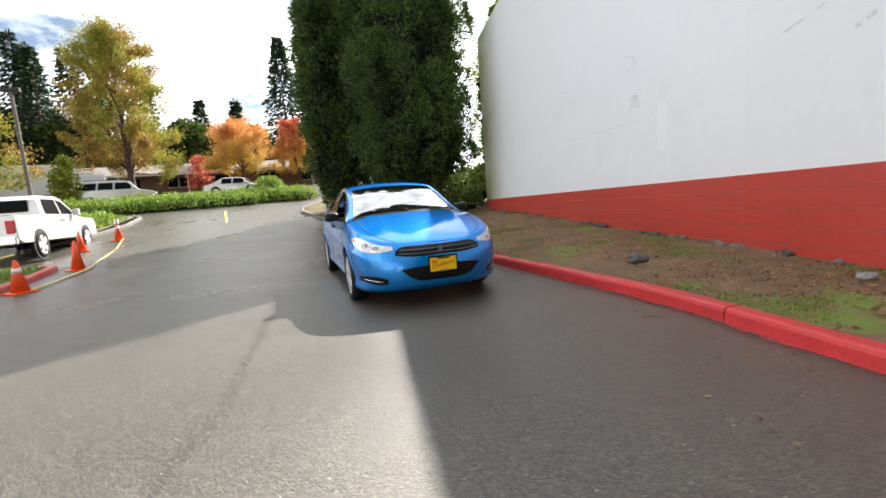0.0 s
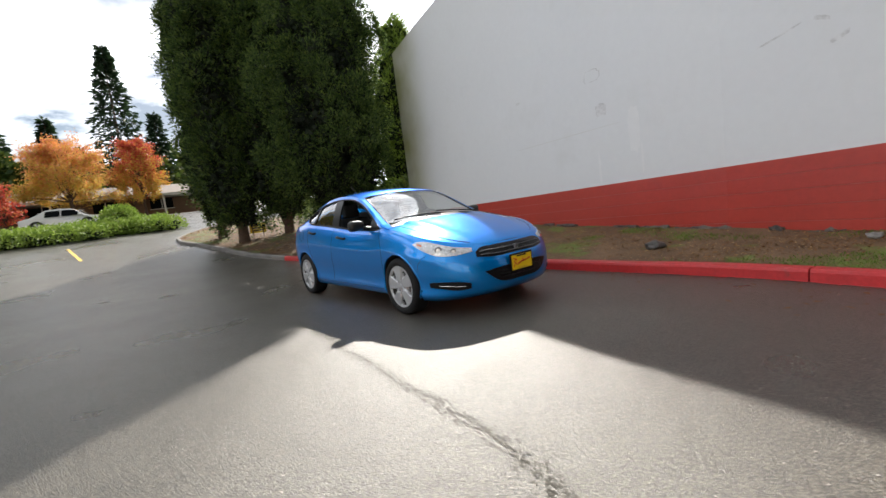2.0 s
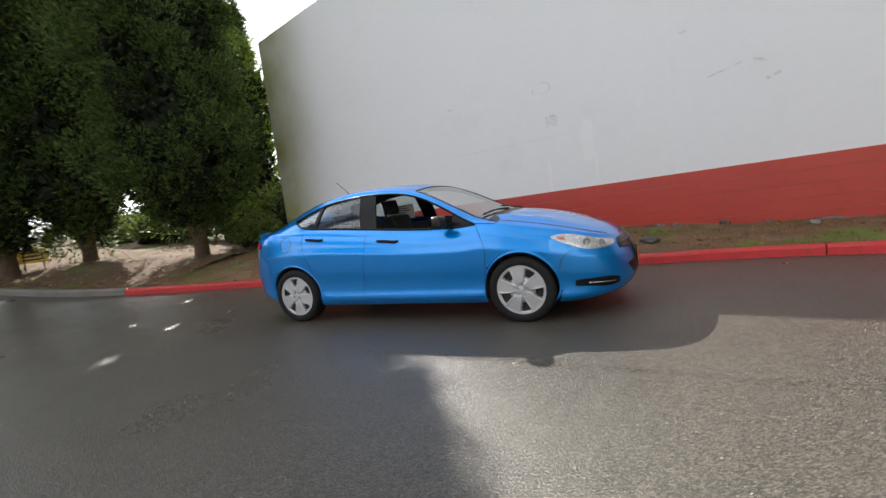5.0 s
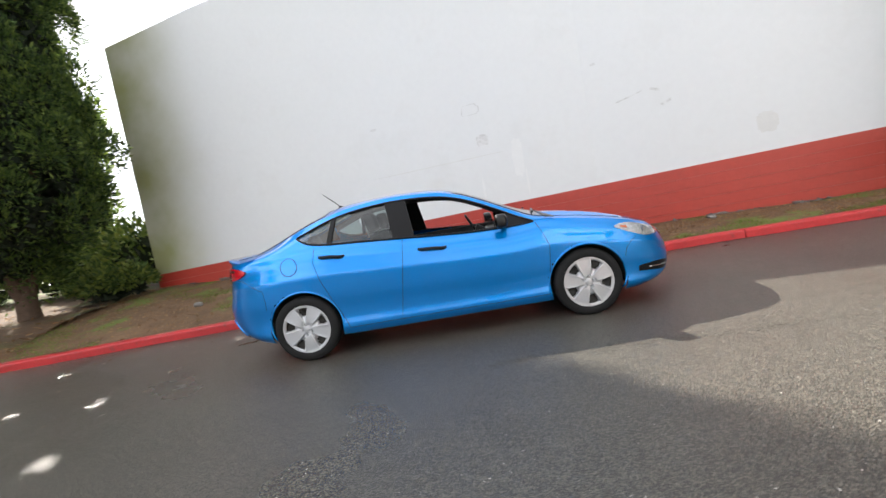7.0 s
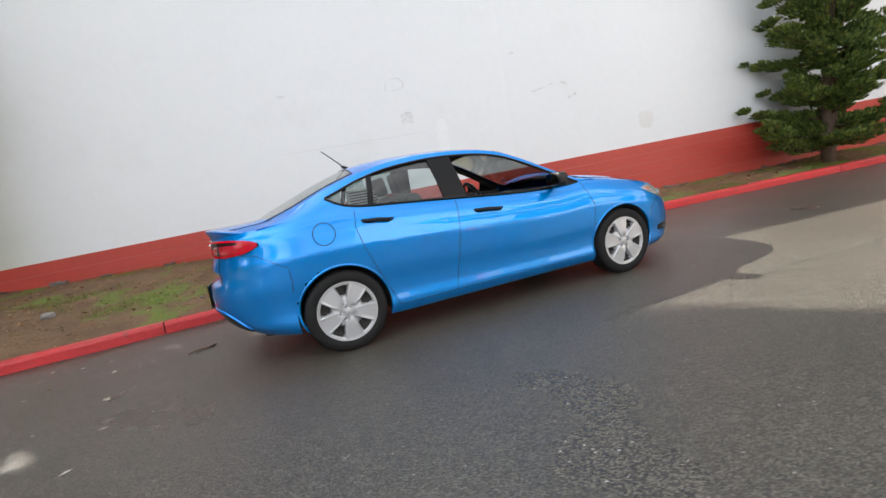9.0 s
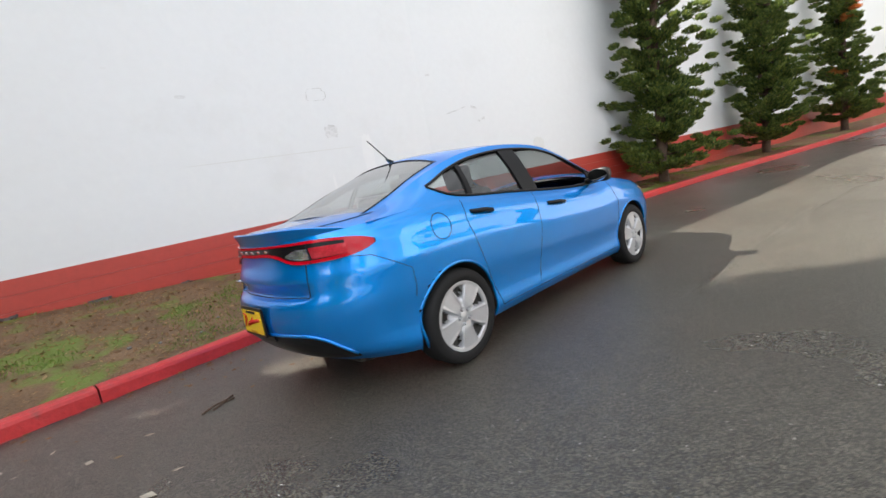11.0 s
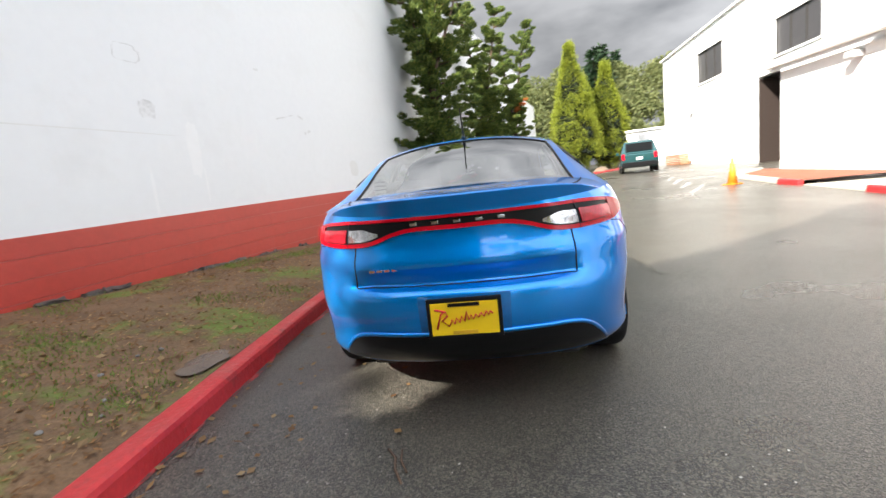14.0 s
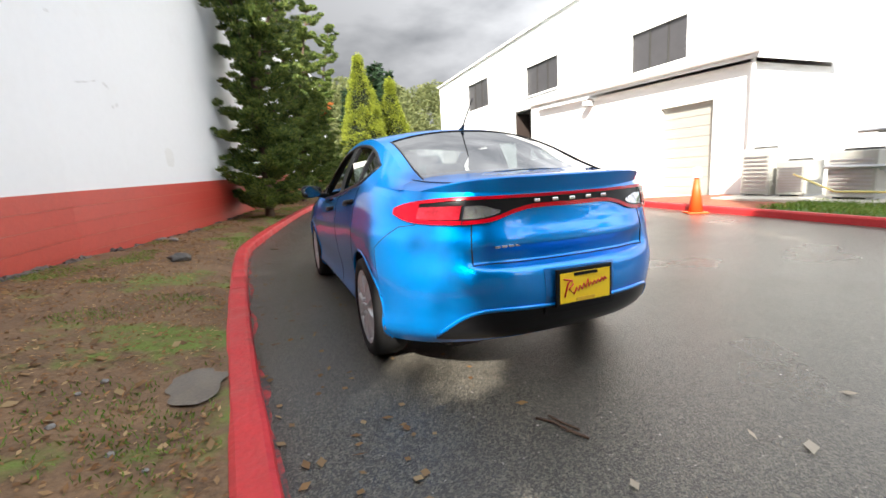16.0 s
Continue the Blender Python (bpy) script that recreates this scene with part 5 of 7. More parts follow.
SUNFLECKS = [(-1.95, 0.36, 0.16), (-2.08, 0.47, 0.12), (-2.95, 0.73, 0.11), (-4.43, 0.78, 0.11), (-5.0, 0.3, 0.1), (-3.36, -1.1, 0.1), (-2.82, -2.22, 0.11), (-4.26, -1.08, 0.09)]
column_tree((-8.6, 3.4, gz(-8.6) + 0.3), 1.76, 11.2, 1, 115000, lobes=4, clear=0.8, leaf=0.14, point=0.45, belly=0.08, clump=2.7, gaps=SUNFLECKS)
column_tree((-12.5, 9.1, gz(-12.5) + 0.2), 1.4, 9.25, 5, 13000, M_HEDGE, "laurel_tree", "bright green upright tree behind the warehouse corner", point=0.6, lobes=3, leaf=0.26, gaps=[(-1.95, 0.36, 0.3), (-2.08, 0.47, 0.3)])
column_tree((-12.6, 2.75, gz(-12.6) + 0.15), 1.8, 14.5, 2, 60000, leaf=0.18, clear=0.8, clump=2.6, gaps=SUNFLECKS)
column_tree((-13.3, 1.15, gz(-13.3) + 0.15), 1.3, 15.5, 3, 50000, leaf=0.18, clear=0.6, clump=2.4, gaps=SUNFLECKS)
column_tree((-16.0, 0.95, gz(-16.0) + 0.12), 1.2, 15.0, 4, 36000, leaf=0.18, clear=0.6, clump=2.4, gaps=SUNFLECKS)


def pine_tree(at, h, spread, seed, leaders, brown=False):
    """A wind-twisted conifer before the wall: leaders that fork off the trunk, upswept branches, and flat pads of sprays with gaps between."""
    t = thing("pine_tree", "dark green wind-twisted conifer with uneven upswept branches before the white wall", "tree", at, group="conifers along the wall")
    r_ = random.Random(seed)
    limbs, pads = [], []
    for z0, dx, dy, top, n_br, reach in leaders:
        stem = [Vector((dx * k ** 1.4 + 0.06 * math.sin(5 * k + seed), dy * k ** 1.4 + 0.05 * math.cos(4 * k), z0 + (top - z0) * k)) for k in lin(0, 1, 9)]
        limbs.append([(p, 0.12 * (1 - k) * (1 if z0 < 0 else 0.5) + 0.014) for p, k in zip(stem, lin(0, 1, 9))])
        for i in range(n_br):
            k = (i + r_.random()) / n_br
            u = (0.04 + 0.96 * k) * 8
            j = min(7, int(u))
            root = stem[j].lerp(stem[j + 1], u - j)
            if root.z < 0.3:
                continue
            g = i * 2.4 + r_.gauss(0, 0.4)
            L = spread * reach * (1.0 - 0.62 * k ** 1.5) * (0.55 + 0.55 * r_.random()) * (1.45 if r_.random() < 0.14 else 1.0)
            rise = 0.05 + 0.3 * r_.random() + 0.45 * k
            pts = [root + Vector((L * q * math.cos(g + 0.35 * q), L * q * math.sin(g + 0.35 * q), L * (rise * q * q * 1.3 - 0.12 * q * (1 - k)))) for q in lin(0, 1, 6)]
            limbs.append([(p, 0.024 * (1 - q) + 0.004) for p, q in zip(pts, lin(0, 1, 6))])
            dead = brown and 0.55 < k < 0.9 and r_.random() < 0.12
            for q in (0.35, 0.6, 0.85):
                c = pts[int(q * 5)].lerp(pts[min(5, int(q * 5) + 1)], q * 5 - int(q * 5))
                pads.append((c + Vector((r_.gauss(0, 0.05), r_.gauss(0, 0.05), 0.03)), (0.13 + 0.13 * L * (1.15 - q)) * (0.8 + 0.4 * r_.random()), (pts[-1] - pts[0]).normalized(), dead))
            pads.append((pts[-1] + (pts[-1] - pts[-2]) * 0.5, 0.1, (pts[-1] - pts[-2]).normalized(), dead))
    part("trunk", limb_mesh("trunk", limbs, M_BARK, 5), None, t)
    free = wall_y(at[0]) - at[1] - 0.06
    for dead, name, material in ((False, "crown", M_PINE), (True, "dead_branch", M_PINEBROWN)):
        cen, axs = [], []
        for c, size, way, d_ in pads:
            if d_ != dead:
                continue
            for _ in range(int(1500 * size)):
                d = Vector((r_.gauss(0, 1), r_.gauss(0, 1), r_.gauss(0, 1))).normalized()
                p = c + Vector((d.x * size * 1.15, d.y * size * 1.15, d.z * size * 0.42)) * (0.45 + 0.55 * r_.random())
                if p.y + 0.268 * p.x < free:
                    cen.append(tuple(p))
                    axs.append(tuple(d * 0.7 + way * 0.8 + Vector((r_.gauss(0, 0.25), r_.gauss(0, 0.25), 0.5))))
        if cen:
            n = len(cen)
            part(name, leaves(name, np.array(cen), np.array(axs), 0.06 + 0.06 * rng.random(n), 0.022 + 0.02 * rng.random(n), material, simple=True), None, t)
    return t


pine_tree((8.6, 1.22, verge_z(8.6, 1.22) - 0.03), 7.4, 1.45, 11, [(-0.2, 0.0, 0.0, 2.8, 26, 0.72), (-0.2, 0.1, 0.0, 7.4, 58, 0.95), (3.2, -0.3, 0.6, 5.9, 12, 0.5), (3.4, 0.2, -0.95, 6.4, 12, 0.55)])
pine_tree((13.4, -0.1, verge_z(13.4, -0.1) - 0.03), 7.7, 1.45, 12, [(-0.2, 0.0, 0.0, 2.4, 20, 0.7), (-0.2, 0.0, 0.0, 4.0, 36, 0.95), (2.0, -0.2, 0.75, 7.6, 24, 0.5), (2.2, 0.2, -0.7, 7.0, 24, 0.55)])
pine_tree((18.6, -1.55, verge_z(18.6, -1.55) - 0.03), 7.7, 1.45, 13, [(-0.2, 0.0, 0.0, 2.4, 20, 0.7), (-0.2, 0.0, 0.0, 4.6, 38, 0.95), (2.6, 0.1, 0.7, 7.4, 20, 0.5), (2.8, 0.0, -0.8, 7.8, 24, 0.55)], brown=True)
column_tree((34.5, -7.2, gz(34.5)), 2.1, 10.2, 6, 46000, M_GOLD, "thuja_tree", "conical golden-green thuja beyond the end of the wall", 0.05, 3, 0.3, 0.17, clump=2.4)
column_tree((37.0, -10.6, gz(37)), 2.0, 8.8, 8, 40000, M_GOLD, "thuja_tree", "conical golden-green thuja beyond the end of the wall", 0.05, 3, 0.3, 0.17, clump=2.4)


def broadleaf(at, h, spread, material, seed, n=9000, leaf=0.22, trunk=0.16, clear=0.28, label="", tall=1.0, second=None, name="maple_tree", patchy=False):
    """A tree with limbs and a broken crown of leaf clumps."""
    t = thing(name, label, "tree", at)
    r_ = random.Random(seed)
    limbs = [[((0, 0, -0.3), trunk * 1.2), ((0, 0, h * clear), trunk), ((0.1, 0, h * 0.7), trunk * 0.4), ((0, 0, h * 0.95), 0.02)]]
    cl = []
    for i in range(150):
        k = clear * 0.85 + (1 - clear * 0.85) * r_.random() ** 0.9
        z = h * k
        w = spread * (1 - ((k - 0.36) / 0.7) ** 2) ** 0.7 if abs(k - 0.36) < 0.62 else spread * 0.25
        g, q = r_.random() * 2 * math.pi, 0.35 + 0.65 * r_.random()
        p = Vector((w * q * math.cos(g), w * q * math.sin(g), z))
        cl.append((p, spread * (0.09 + 0.09 * r_.random())))
        if i % 4 == 0:
            limbs.append([((0, 0, max(h * clear * 0.8, z - w * 0.8)), trunk * 0.35), (p * 0.5 + Vector((0, 0, z * 0.42)), trunk * 0.2), (p, 0.015)])
    part("trunk", limb_mesh("trunk", limbs, M_BARK, 6), None, t)
    idx = rng.integers(0, len(cl), n)
    c = np.array([tuple(p) for p, _ in cl])[idx]
    s = np.array([q for _, q in cl])[idx]
    d = unit(rng.normal(size=(n, 3)))
    out = unit(c * np.array([1, 1, 0]) + np.array([0, 0, 0.9]) * (0.3 + np.abs(c[:, :1])))
    c = c + d * (s * 1.05 * rng.random(n) ** 0.5)[:, None] * np.array([1.0, 1.0, 0.7 * tall]) + out * (s * rng.normal(size=n) * 0.8)[:, None]
    ax = d * 0.6 + rng.normal(size=(n, 3)) * 0.7 + np.array([0, 0, -0.2])
    if second is not None:
        if patchy:
            low = lump(c * (1.1 / spread), seed) + 0.25 * rng.normal(size=n) > 0.12
        else:
            low = rng.random(n) < np.clip((c[:, 2] / h - 0.35) * 1.6, 0.05, 0.95)
        part("crown", leaves("crown", c[~low], ax[~low], leaf * (0.7 + 0.6 * rng.random((~low).sum())), leaf * 0.75, material, simple=True), None, t)
        part("upper_crown", leaves("upper_crown", c[low], ax[low], leaf * (0.7 + 0.6 * rng.random(low.sum())), leaf * 0.75, second, simple=True), None, t)
    else:
        part("crown", leaves("crown", c, ax, leaf * (0.7 + 0.6 * rng.random(n)), leaf * 0.75, material, simple=True), None, t)
    return t


def fir(at, h, w, seed, n=4500, leaf=0.7, label="tall dark green fir on the skyline"):
    """A far fir: a tapering trunk with drooping tiers of sprays and gaps between them."""
    t = thing("fir_tree", label, "tree", at, group="firs on the skyline")
    part("trunk", limb_mesh("trunk", [[((0, 0, -0.5), 0.3), ((0, 0, h), 0.03)]], M_BARK, 6), None, t)
    tiers = int(h * 1.5)
    k = (rng.integers(0, tiers, n) + 0.25 * rng.random(n)) / tiers
    th = rng.random(n) * 2 * math.pi
    irregular = 0.7 + 0.6 * np.abs(np.sin(th * 2.5 + k * 37 + seed))
    r = w * (1 - k) ** 0.85 * irregular * rng.random(n) ** 0.6
    z = h * (0.1 + 0.9 * k) - 0.22 * r
    c = np.stack([r * np.cos(th), r * np.sin(th), z], 1)
    ax = np.stack([np.cos(th), np.sin(th), -0.25 + 0 * th], 1) + rng.normal(size=(n, 3)) * 0.35
    part("crown", leaves("crown", c, ax, leaf * (0.5 + rng.random(n)), leaf * 0.35, M_FIR, simple=True), None, t)
    return t


def at_ground(x, y, dz=0.0):
    return (x, y, gz(x, y) + dz)


# behind the car: autumn trees, firs
broadleaf(at_ground(-41.5, -4.7), 6.6, 3.3, M_MAPLE, 21, 26000, 0.14, 0.13, 0.33, "orange and yellow autumn maple behind the hedge", second=M_PINKMAPLE)
broadleaf(at_ground(-46.0, 0.6), 7.4, 2.3, M_MAPLE, 22, 20000, 0.15, 0.12, 0.3, "slim autumn maple, red at the top and orange below", 1.3, second=M_REDMAPLE)
broadleaf(at_ground(-37.0, -13.0), 13.5, 4.2, M_GOLDTREE, 23, 60000, 0.15, 0.24, 0.2, "large golden-brown autumn tree behind the hedge", 1.3, second=M_RUST, name="autumn_tree", patchy=True)
broadleaf(at_ground(-24.5, -18.2), 8.0, 3.4, M_GOLDTREE, 24, 26000, 0.14, 0.16, 0.22, "golden-green autumn tree beside the car park", 1.1, second=M_RUST, name="autumn_tree", patchy=True)
broadleaf(at_ground(-44.0, -9.0), 3.6, 1.2, M_REDMAPLE, 25, 1500, 0.18, 0.05, 0.15, "small red autumn shrub beside the low building", name="red_shrub")
broadleaf(at_ground(-30.0, -15.0), 3.4, 0.9, M_GOLD, 26, 1500, 0.22, 0.05, 0.1, "young yellow-leaved tree by the white box truck", name="young_tree")
for i, (x, y, h) in enumerate([(-62, 0.5, 22), (-70, -6.5, 15), (-66, 5.0, 15), (-72, -19, 19), (-70, -33, 24), (-66, -36.5, 25), (-72, -39.5, 23), (-63, -42, 25), (-75, -27, 18), (-60, -46, 26), (-74, -12, 16), (-66, -29.5, 21), (-65, -25.5, 20.5), (-69, -31.5, 22), (-67, -22.5, 18)]):
    fir(at_ground(x, y), h, h * 0.17, i, 4200 if i == 0 else 2600)


def woods(name, label, pts, size, n, material, leaf):
    """A mass of far woodland as one body of leaf clumps."""
    cs, ss = np.array([p[:3] for p in pts]), np.array([p[3] for p in pts]) * size
    idx = rng.integers(0, len(pts), n)
    d = unit(rng.normal(size=(n, 3)))
    d[:, 2] = np.abs(d[:, 2]) * 1.2 - 0.3
    c = cs[idx] + d * (ss[idx] * (0.7 + 0.35 * rng.random(n)))[:, None]
    me = leaves(name, c, d + rng.normal(size=(n, 3)) * 0.6, leaf * (0.6 + 0.8 * rng.random(n)), leaf * 0.8, material, simple=True)
    return tagged(new(name, me), label, "woodland", kind="stuff")


r9 = random.Random(5)
woods("woodland", "dark wooded hillside behind the low building", [(-64 - 12 * r9.random(), -62 + 80 * k / 110 + 2 * r9.random(), 4.0 + 8.5 * r9.random() + (3.0 if k < 30 else 0), 1.8 + 1.6 * r9.random()) for k in range(110)]
      + [(-68 - 6 * r9.random(), -16 + 19 * k / 50, 5.5 + 5.0 * r9.random(), 1.7 + 1.2 * r9.random()) for k in range(50)], 1.0, 50000, M_WOODS, 0.8)
woods("hillside_woodland", "sunlit wooded hillside beyond the buildings", [(70 + 14 * u, -60 + 62 * k / 200, 3.0 + 14.5 * u + 1.5 * math.sin(k * 0.23), 1.7 + 1.6 * r9.random()) for k in range(200) for u in [r9.random() ** 0.7]], 1.0, 130000, M_HILLWOOD, 0.4)
for i, (x, y, h) in enumerate([(66, -16.5, 17), (74, -14, 15), (80, -21, 21), (85, -8, 17), (90, -26, 22)]):
    fir(at_ground(x, y), h, h * 0.16, 30 + i, 2200, 0.9)

# hedge behind the car park, and shrubs
def shrub(name, label, centres, n, material, leaf, at=(0, 0, 0), category="shrub"):
    t = thing(name, label, category, at)
    cs, ss = np.array([p[:3] for p in centres]), np.array([p[3] for p in centres])
    idx = rng.integers(0, len(centres), n)
    d = unit(rng.normal(size=(n, 3)))
    d[:, 2] = np.abs(d[:, 2])
    c = cs[idx] + d * (ss[idx] * (0.72 + 0.35 * rng.random(n)))[:, None]
    part("foliage", leaves("foliage", c, d + rng.normal(size=(n, 3)) * 0.6, leaf * (0.6 + 0.8 * rng.random(n)), leaf * 0.55, material, simple=True), None, t)
    # near-black filler leaves stand in for the shade inside the shrub
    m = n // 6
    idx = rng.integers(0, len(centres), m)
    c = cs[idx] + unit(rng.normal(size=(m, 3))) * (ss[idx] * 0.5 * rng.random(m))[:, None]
    part("inner_shade_leaves", leaves("inner_shade_leaves", c, rng.normal(size=(m, 3)) + np.array([0, 0, 1.0]), leaf * 2, leaf * 1.2, M_CROWNSHADE, simple=True), None, t)
    return t


hc = []
for k in range(120):
    y = -14.5 + 14.6 * k / 119 + 0.3 * r9.random()
    x = -24.4 - 0.09 * (y + 7) - 2.2 * r9.random()
    hc.append((x, y, gz(x) + 0.05, 0.65 + 0.3 * r9.random()))
shrub("hedge", "long low bright green spreading hedge along the car park edge", hc, 30000, M_HEDGE, 0.15, category="hedge")
shrub("round_shrub", "rounded green shrub above the hedge", [(-27.5, -2.2, gz(-27.5) + 0.6, 1.0)], 1500, M_HEDGE, 0.16)
shrub("juniper_bed", "low green and yellow shrubs in a kerbed bed", [(-16.5 - 4.5 * r9.random(), -9.6 - 2.2 * r9.random(), gz(-18) + 0.05, 0.45 + 0.25 * r9.random()) for _ in range(26)], 6000, M_HEDGE, 0.16)
shrub("corner_shrub", "dark green shrub at the corner of the warehouse", [(-7.6, 4.3, 0.75, 0.5), (-7.2, 4.5, 0.8, 0.45), (-8.1, 4.6, 0.8, 0.55)], 3500, M_PINE, 0.12)
shrub("flowering_shrub", "pale flowering shrub behind the warehouse corner", [(-10.5, 6.8, 1.2, 0.8), (-11.2, 7.3, 1.6, 0.8)], 1800, M_HEDGE, 0.16)

shrub("backdrop_shrubs", "dark evergreen shrubs behind the tree island", [(-22 + 13.5 * r9.random(), 6.5 + 2.5 * r9.random(), 1.2, 0.9 + 0.5 * r9.random()) for _ in range(26)], 9000, M_PINE, 0.2)


# ---- island under the columnar trees ----
ISLE = [(-7.82, 0.83), (-10.0, 0.52), (-13.0, 0.2), (-15.5, -0.2), (-17.2, -0.62), (-18.8, -0.55), (-20.4, 0.1), (-22.2, 1.2), (-23.6, 3.2), (-24.2, 6.0), (-24.4, 12.0)]


def path_kerb(pts, name, material, parent, lift=0.14, wide=0.15, inward=1, fine=0.35):
    """A kerb along any line in plan; inward 1 lays its width to the left of the way."""
    dense_ = []
    for (a, b), (c, d) in zip(pts, pts[1:]):
        n = max(1, int(math.hypot(c - a, d - b) / fine))
        dense_ += [Vector((a + (c - a) * i / n, b + (d - b) * i / n)) for i in range(n)]
    dense_.append(Vector(pts[-1]))
    prof = [(0.0, -0.06), (0.008, lift - 0.03), (0.03, lift), (wide - 0.03, lift), (wide, lift - 0.03), (wide, -0.06)]
    v, f = [], []
    for i, p in enumerate(dense_):
        t = (dense_[min(i + 1, len(dense_) - 1)] - dense_[max(i - 1, 0)]).normalized()
        nn = Vector((-t.y, t.x)) * inward
        for a, b in prof:
            q = p + nn * a
            v.append((q.x, q.y, gz(p.x) + b))
    m = len(prof)
    for i in range(len(dense_) - 1):
        for j in range(m - 1):
            a = i * m + j
            f.append((a, a + 1, a + m + 1, a + m))
    f += [tuple(range(m)), tuple((len(dense_) - 1) * m + j for j in range(m))]
    return part(name, mesh_from(name, v, f, material), None, parent)


isle_kerb = thing("island_kerb", "weathered grey concrete kerb round the tree island", "kerb", kind="structure")
for a, b in zip(range(0, len(ISLE) - 1), range(1, len(ISLE))):
    path_kerb(ISLE[a:b + 1], "kerb_stone", M_KERB, isle_kerb, inward=-1)


def isle_y(x):
    return smooth_line([(-24.2, 6.0), (-23.6, 3.2), (-22.2, 1.2), (-20.4, 0.1), (-18.8, -0.55), (-17.2, -0.62), (-15.5, -0.2), (-13.0, 0.2), (-10.0, 0.52), (-7.2, 0.9)], x)


M_NEEDLE = mat("needle_litter_soil", (0.1, 0.058, 0.03), 0.95, var=0.4, scale=2, fine=50, bump=1.0, bump_scale=40, wear=(0.09, 0.12, 0.025), wear_at=(0.5, 0.64), wear_scale=0.6)
vs, fs = [], []
ixs = [-24.2 + 0.5 * i for i in range(34)] + [-7.25]
for x in ixs:
    y0 = isle_y(x) + 0.1
    for j in range(21):
        k = (j / 20) ** 1.5
        y = y0 + (13.0 - y0) * k
        up = 0.13 + 0.35 * sm(0.0, 2.5, y - y0) * sm(-22, -9, x) + 0.04 * noise.noise((x * 0.8, y * 0.8, 2.0)) * sm(0, 0.6, y - y0)
        vs.append((x, y, gz(x) + up))
for i in range(len(ixs) - 1):
    for j in range(20):
        a = i * 21 + j
        fs.append((a, a + 21, a + 22, a + 1))
tagged(new("island", mesh_from("island", vs, fs, M_NEEDLE, True)), "tree island of brown needle litter and thin grass", "verge", kind="structure")

# yard sign between the trunks
sg = thing("yard_sign", "small yellow board sign on two stakes between the trees", "sign", (-13.4, 1.75, gz(-13.4) + 0.2), 62)
part("board", box(-0.32, -0.012, 0.28, 0.32, 0.012, 0.68, 0.006), M_YELLOW, sg)
for x in (-0.2, 0.2):
    part("stake", box(x - 0.015, -0.03, -0.3, x + 0.015, -0.013, 0.62), M_BARK, sg)
for k in range(3):
    part("writing", box(-0.24, -0.016, 0.36 + 0.1 * k, 0.24 - 0.05 * k, -0.0125, 0.4 + 0.1 * k), M_BLACK, sg)

# ---- white workshop building across the road ----
M_SIDING = mat("grey_window_panel", (0.045, 0.043, 0.045), 0.35, var=0.15, scale=3, coat=0.3)
M_BEIGE = mat("beige_door_paint", (0.32, 0.31, 0.275), 0.6, var=0.06, scale=2)
M_GUTTER = mat("white_metal_gutter", (0.72, 0.72, 0.7), 0.4, var=0.05)


def wall_with_holes(x0, x1, z0, z1, holes, y_front, thick, material, parent, name="wall", ztop=None):
    """A wall in the x-z plane whose openings go through it."""
    xs_ = sorted({x0, x1, *[h[0] for h in holes], *[h[1] for h in holes]})
    bm = bmesh.new()
    for a, b in zip(xs_, xs_[1:]):
        cuts = sorted((h[2], h[3]) for h in holes if h[0] <= a and h[1] >= b)
        zz = z0
        spans = []
        for c, d in cuts:
            spans.append((zz, c))
            zz = d
        spans.append((zz, z1))
        for c, d in spans:
            if d - c > 1e-3:
                top = d
                r = bmesh.ops.create_cube(bm, size=1.0)["verts"]
                for v in r:
                    xx = a if v.co.x < 0 else b
                    zt = (ztop(xx) if ztop and abs(d - z1) < 1e-6 else d)
                    v.co = Vector((xx, y_front - thick if v.co.y < 0 else y_front, c if v.co.z < 0 else zt))
    bmesh.ops.remove_doubles(bm, verts=bm.verts, dist=1e-4)
    return part(name, bm, material, parent)


bld = thing("white_building", "white-painted two-storey workshop building with dark upper windows and a low wing", "building")
WIN = [(24.35, 27.6, 5.8, 7.7), (16.47, 19.55, 5.5, 7.15), (8.63, 11.35, 5.0, 6.58)]
DOOR = (19.05, 20.9, 0.3, 4.8)
FY = -14.0
roof_line = lambda x: 9.75 - 0.033 * x
wall_with_holes(3.9, 33.2, -0.5, 9.0, WIN + [DOOR], FY, 0.3, M_BUILDING, bld, "front_wall", roof_line)
part("side_wall", box(3.9, -27.0, -0.5, 4.2, FY - 0.3, 9.5), M_BUILDING, bld)
part("side_wall", box(32.9, -27.0, -0.5, 33.2, FY - 0.3, 8.7), M_BUILDING, bld)
part("back_wall", box(4.2, -27.0, -0.5, 32.9, -26.7, 8.7), M_BUILDING, bld)
v = [(3.7, FY + 0.15, roof_line(3.7) + 0.01), (33.4, FY + 0.15, roof_line(33.4) + 0.01), (33.4, -27.2, roof_line(33.4) + 0.01), (3.7, -27.2, roof_line(3.7) + 0.01)]
v += [(a, b, c + 0.12) for a, b, c in v]
part("roof", mesh_from("roof", v, [(0, 3, 2, 1), (4, 5, 6, 7), (0, 1, 5, 4), (1, 2, 6, 5), (2, 3, 7, 6), (3, 0, 4, 7)], M_GUTTER), None, bld)
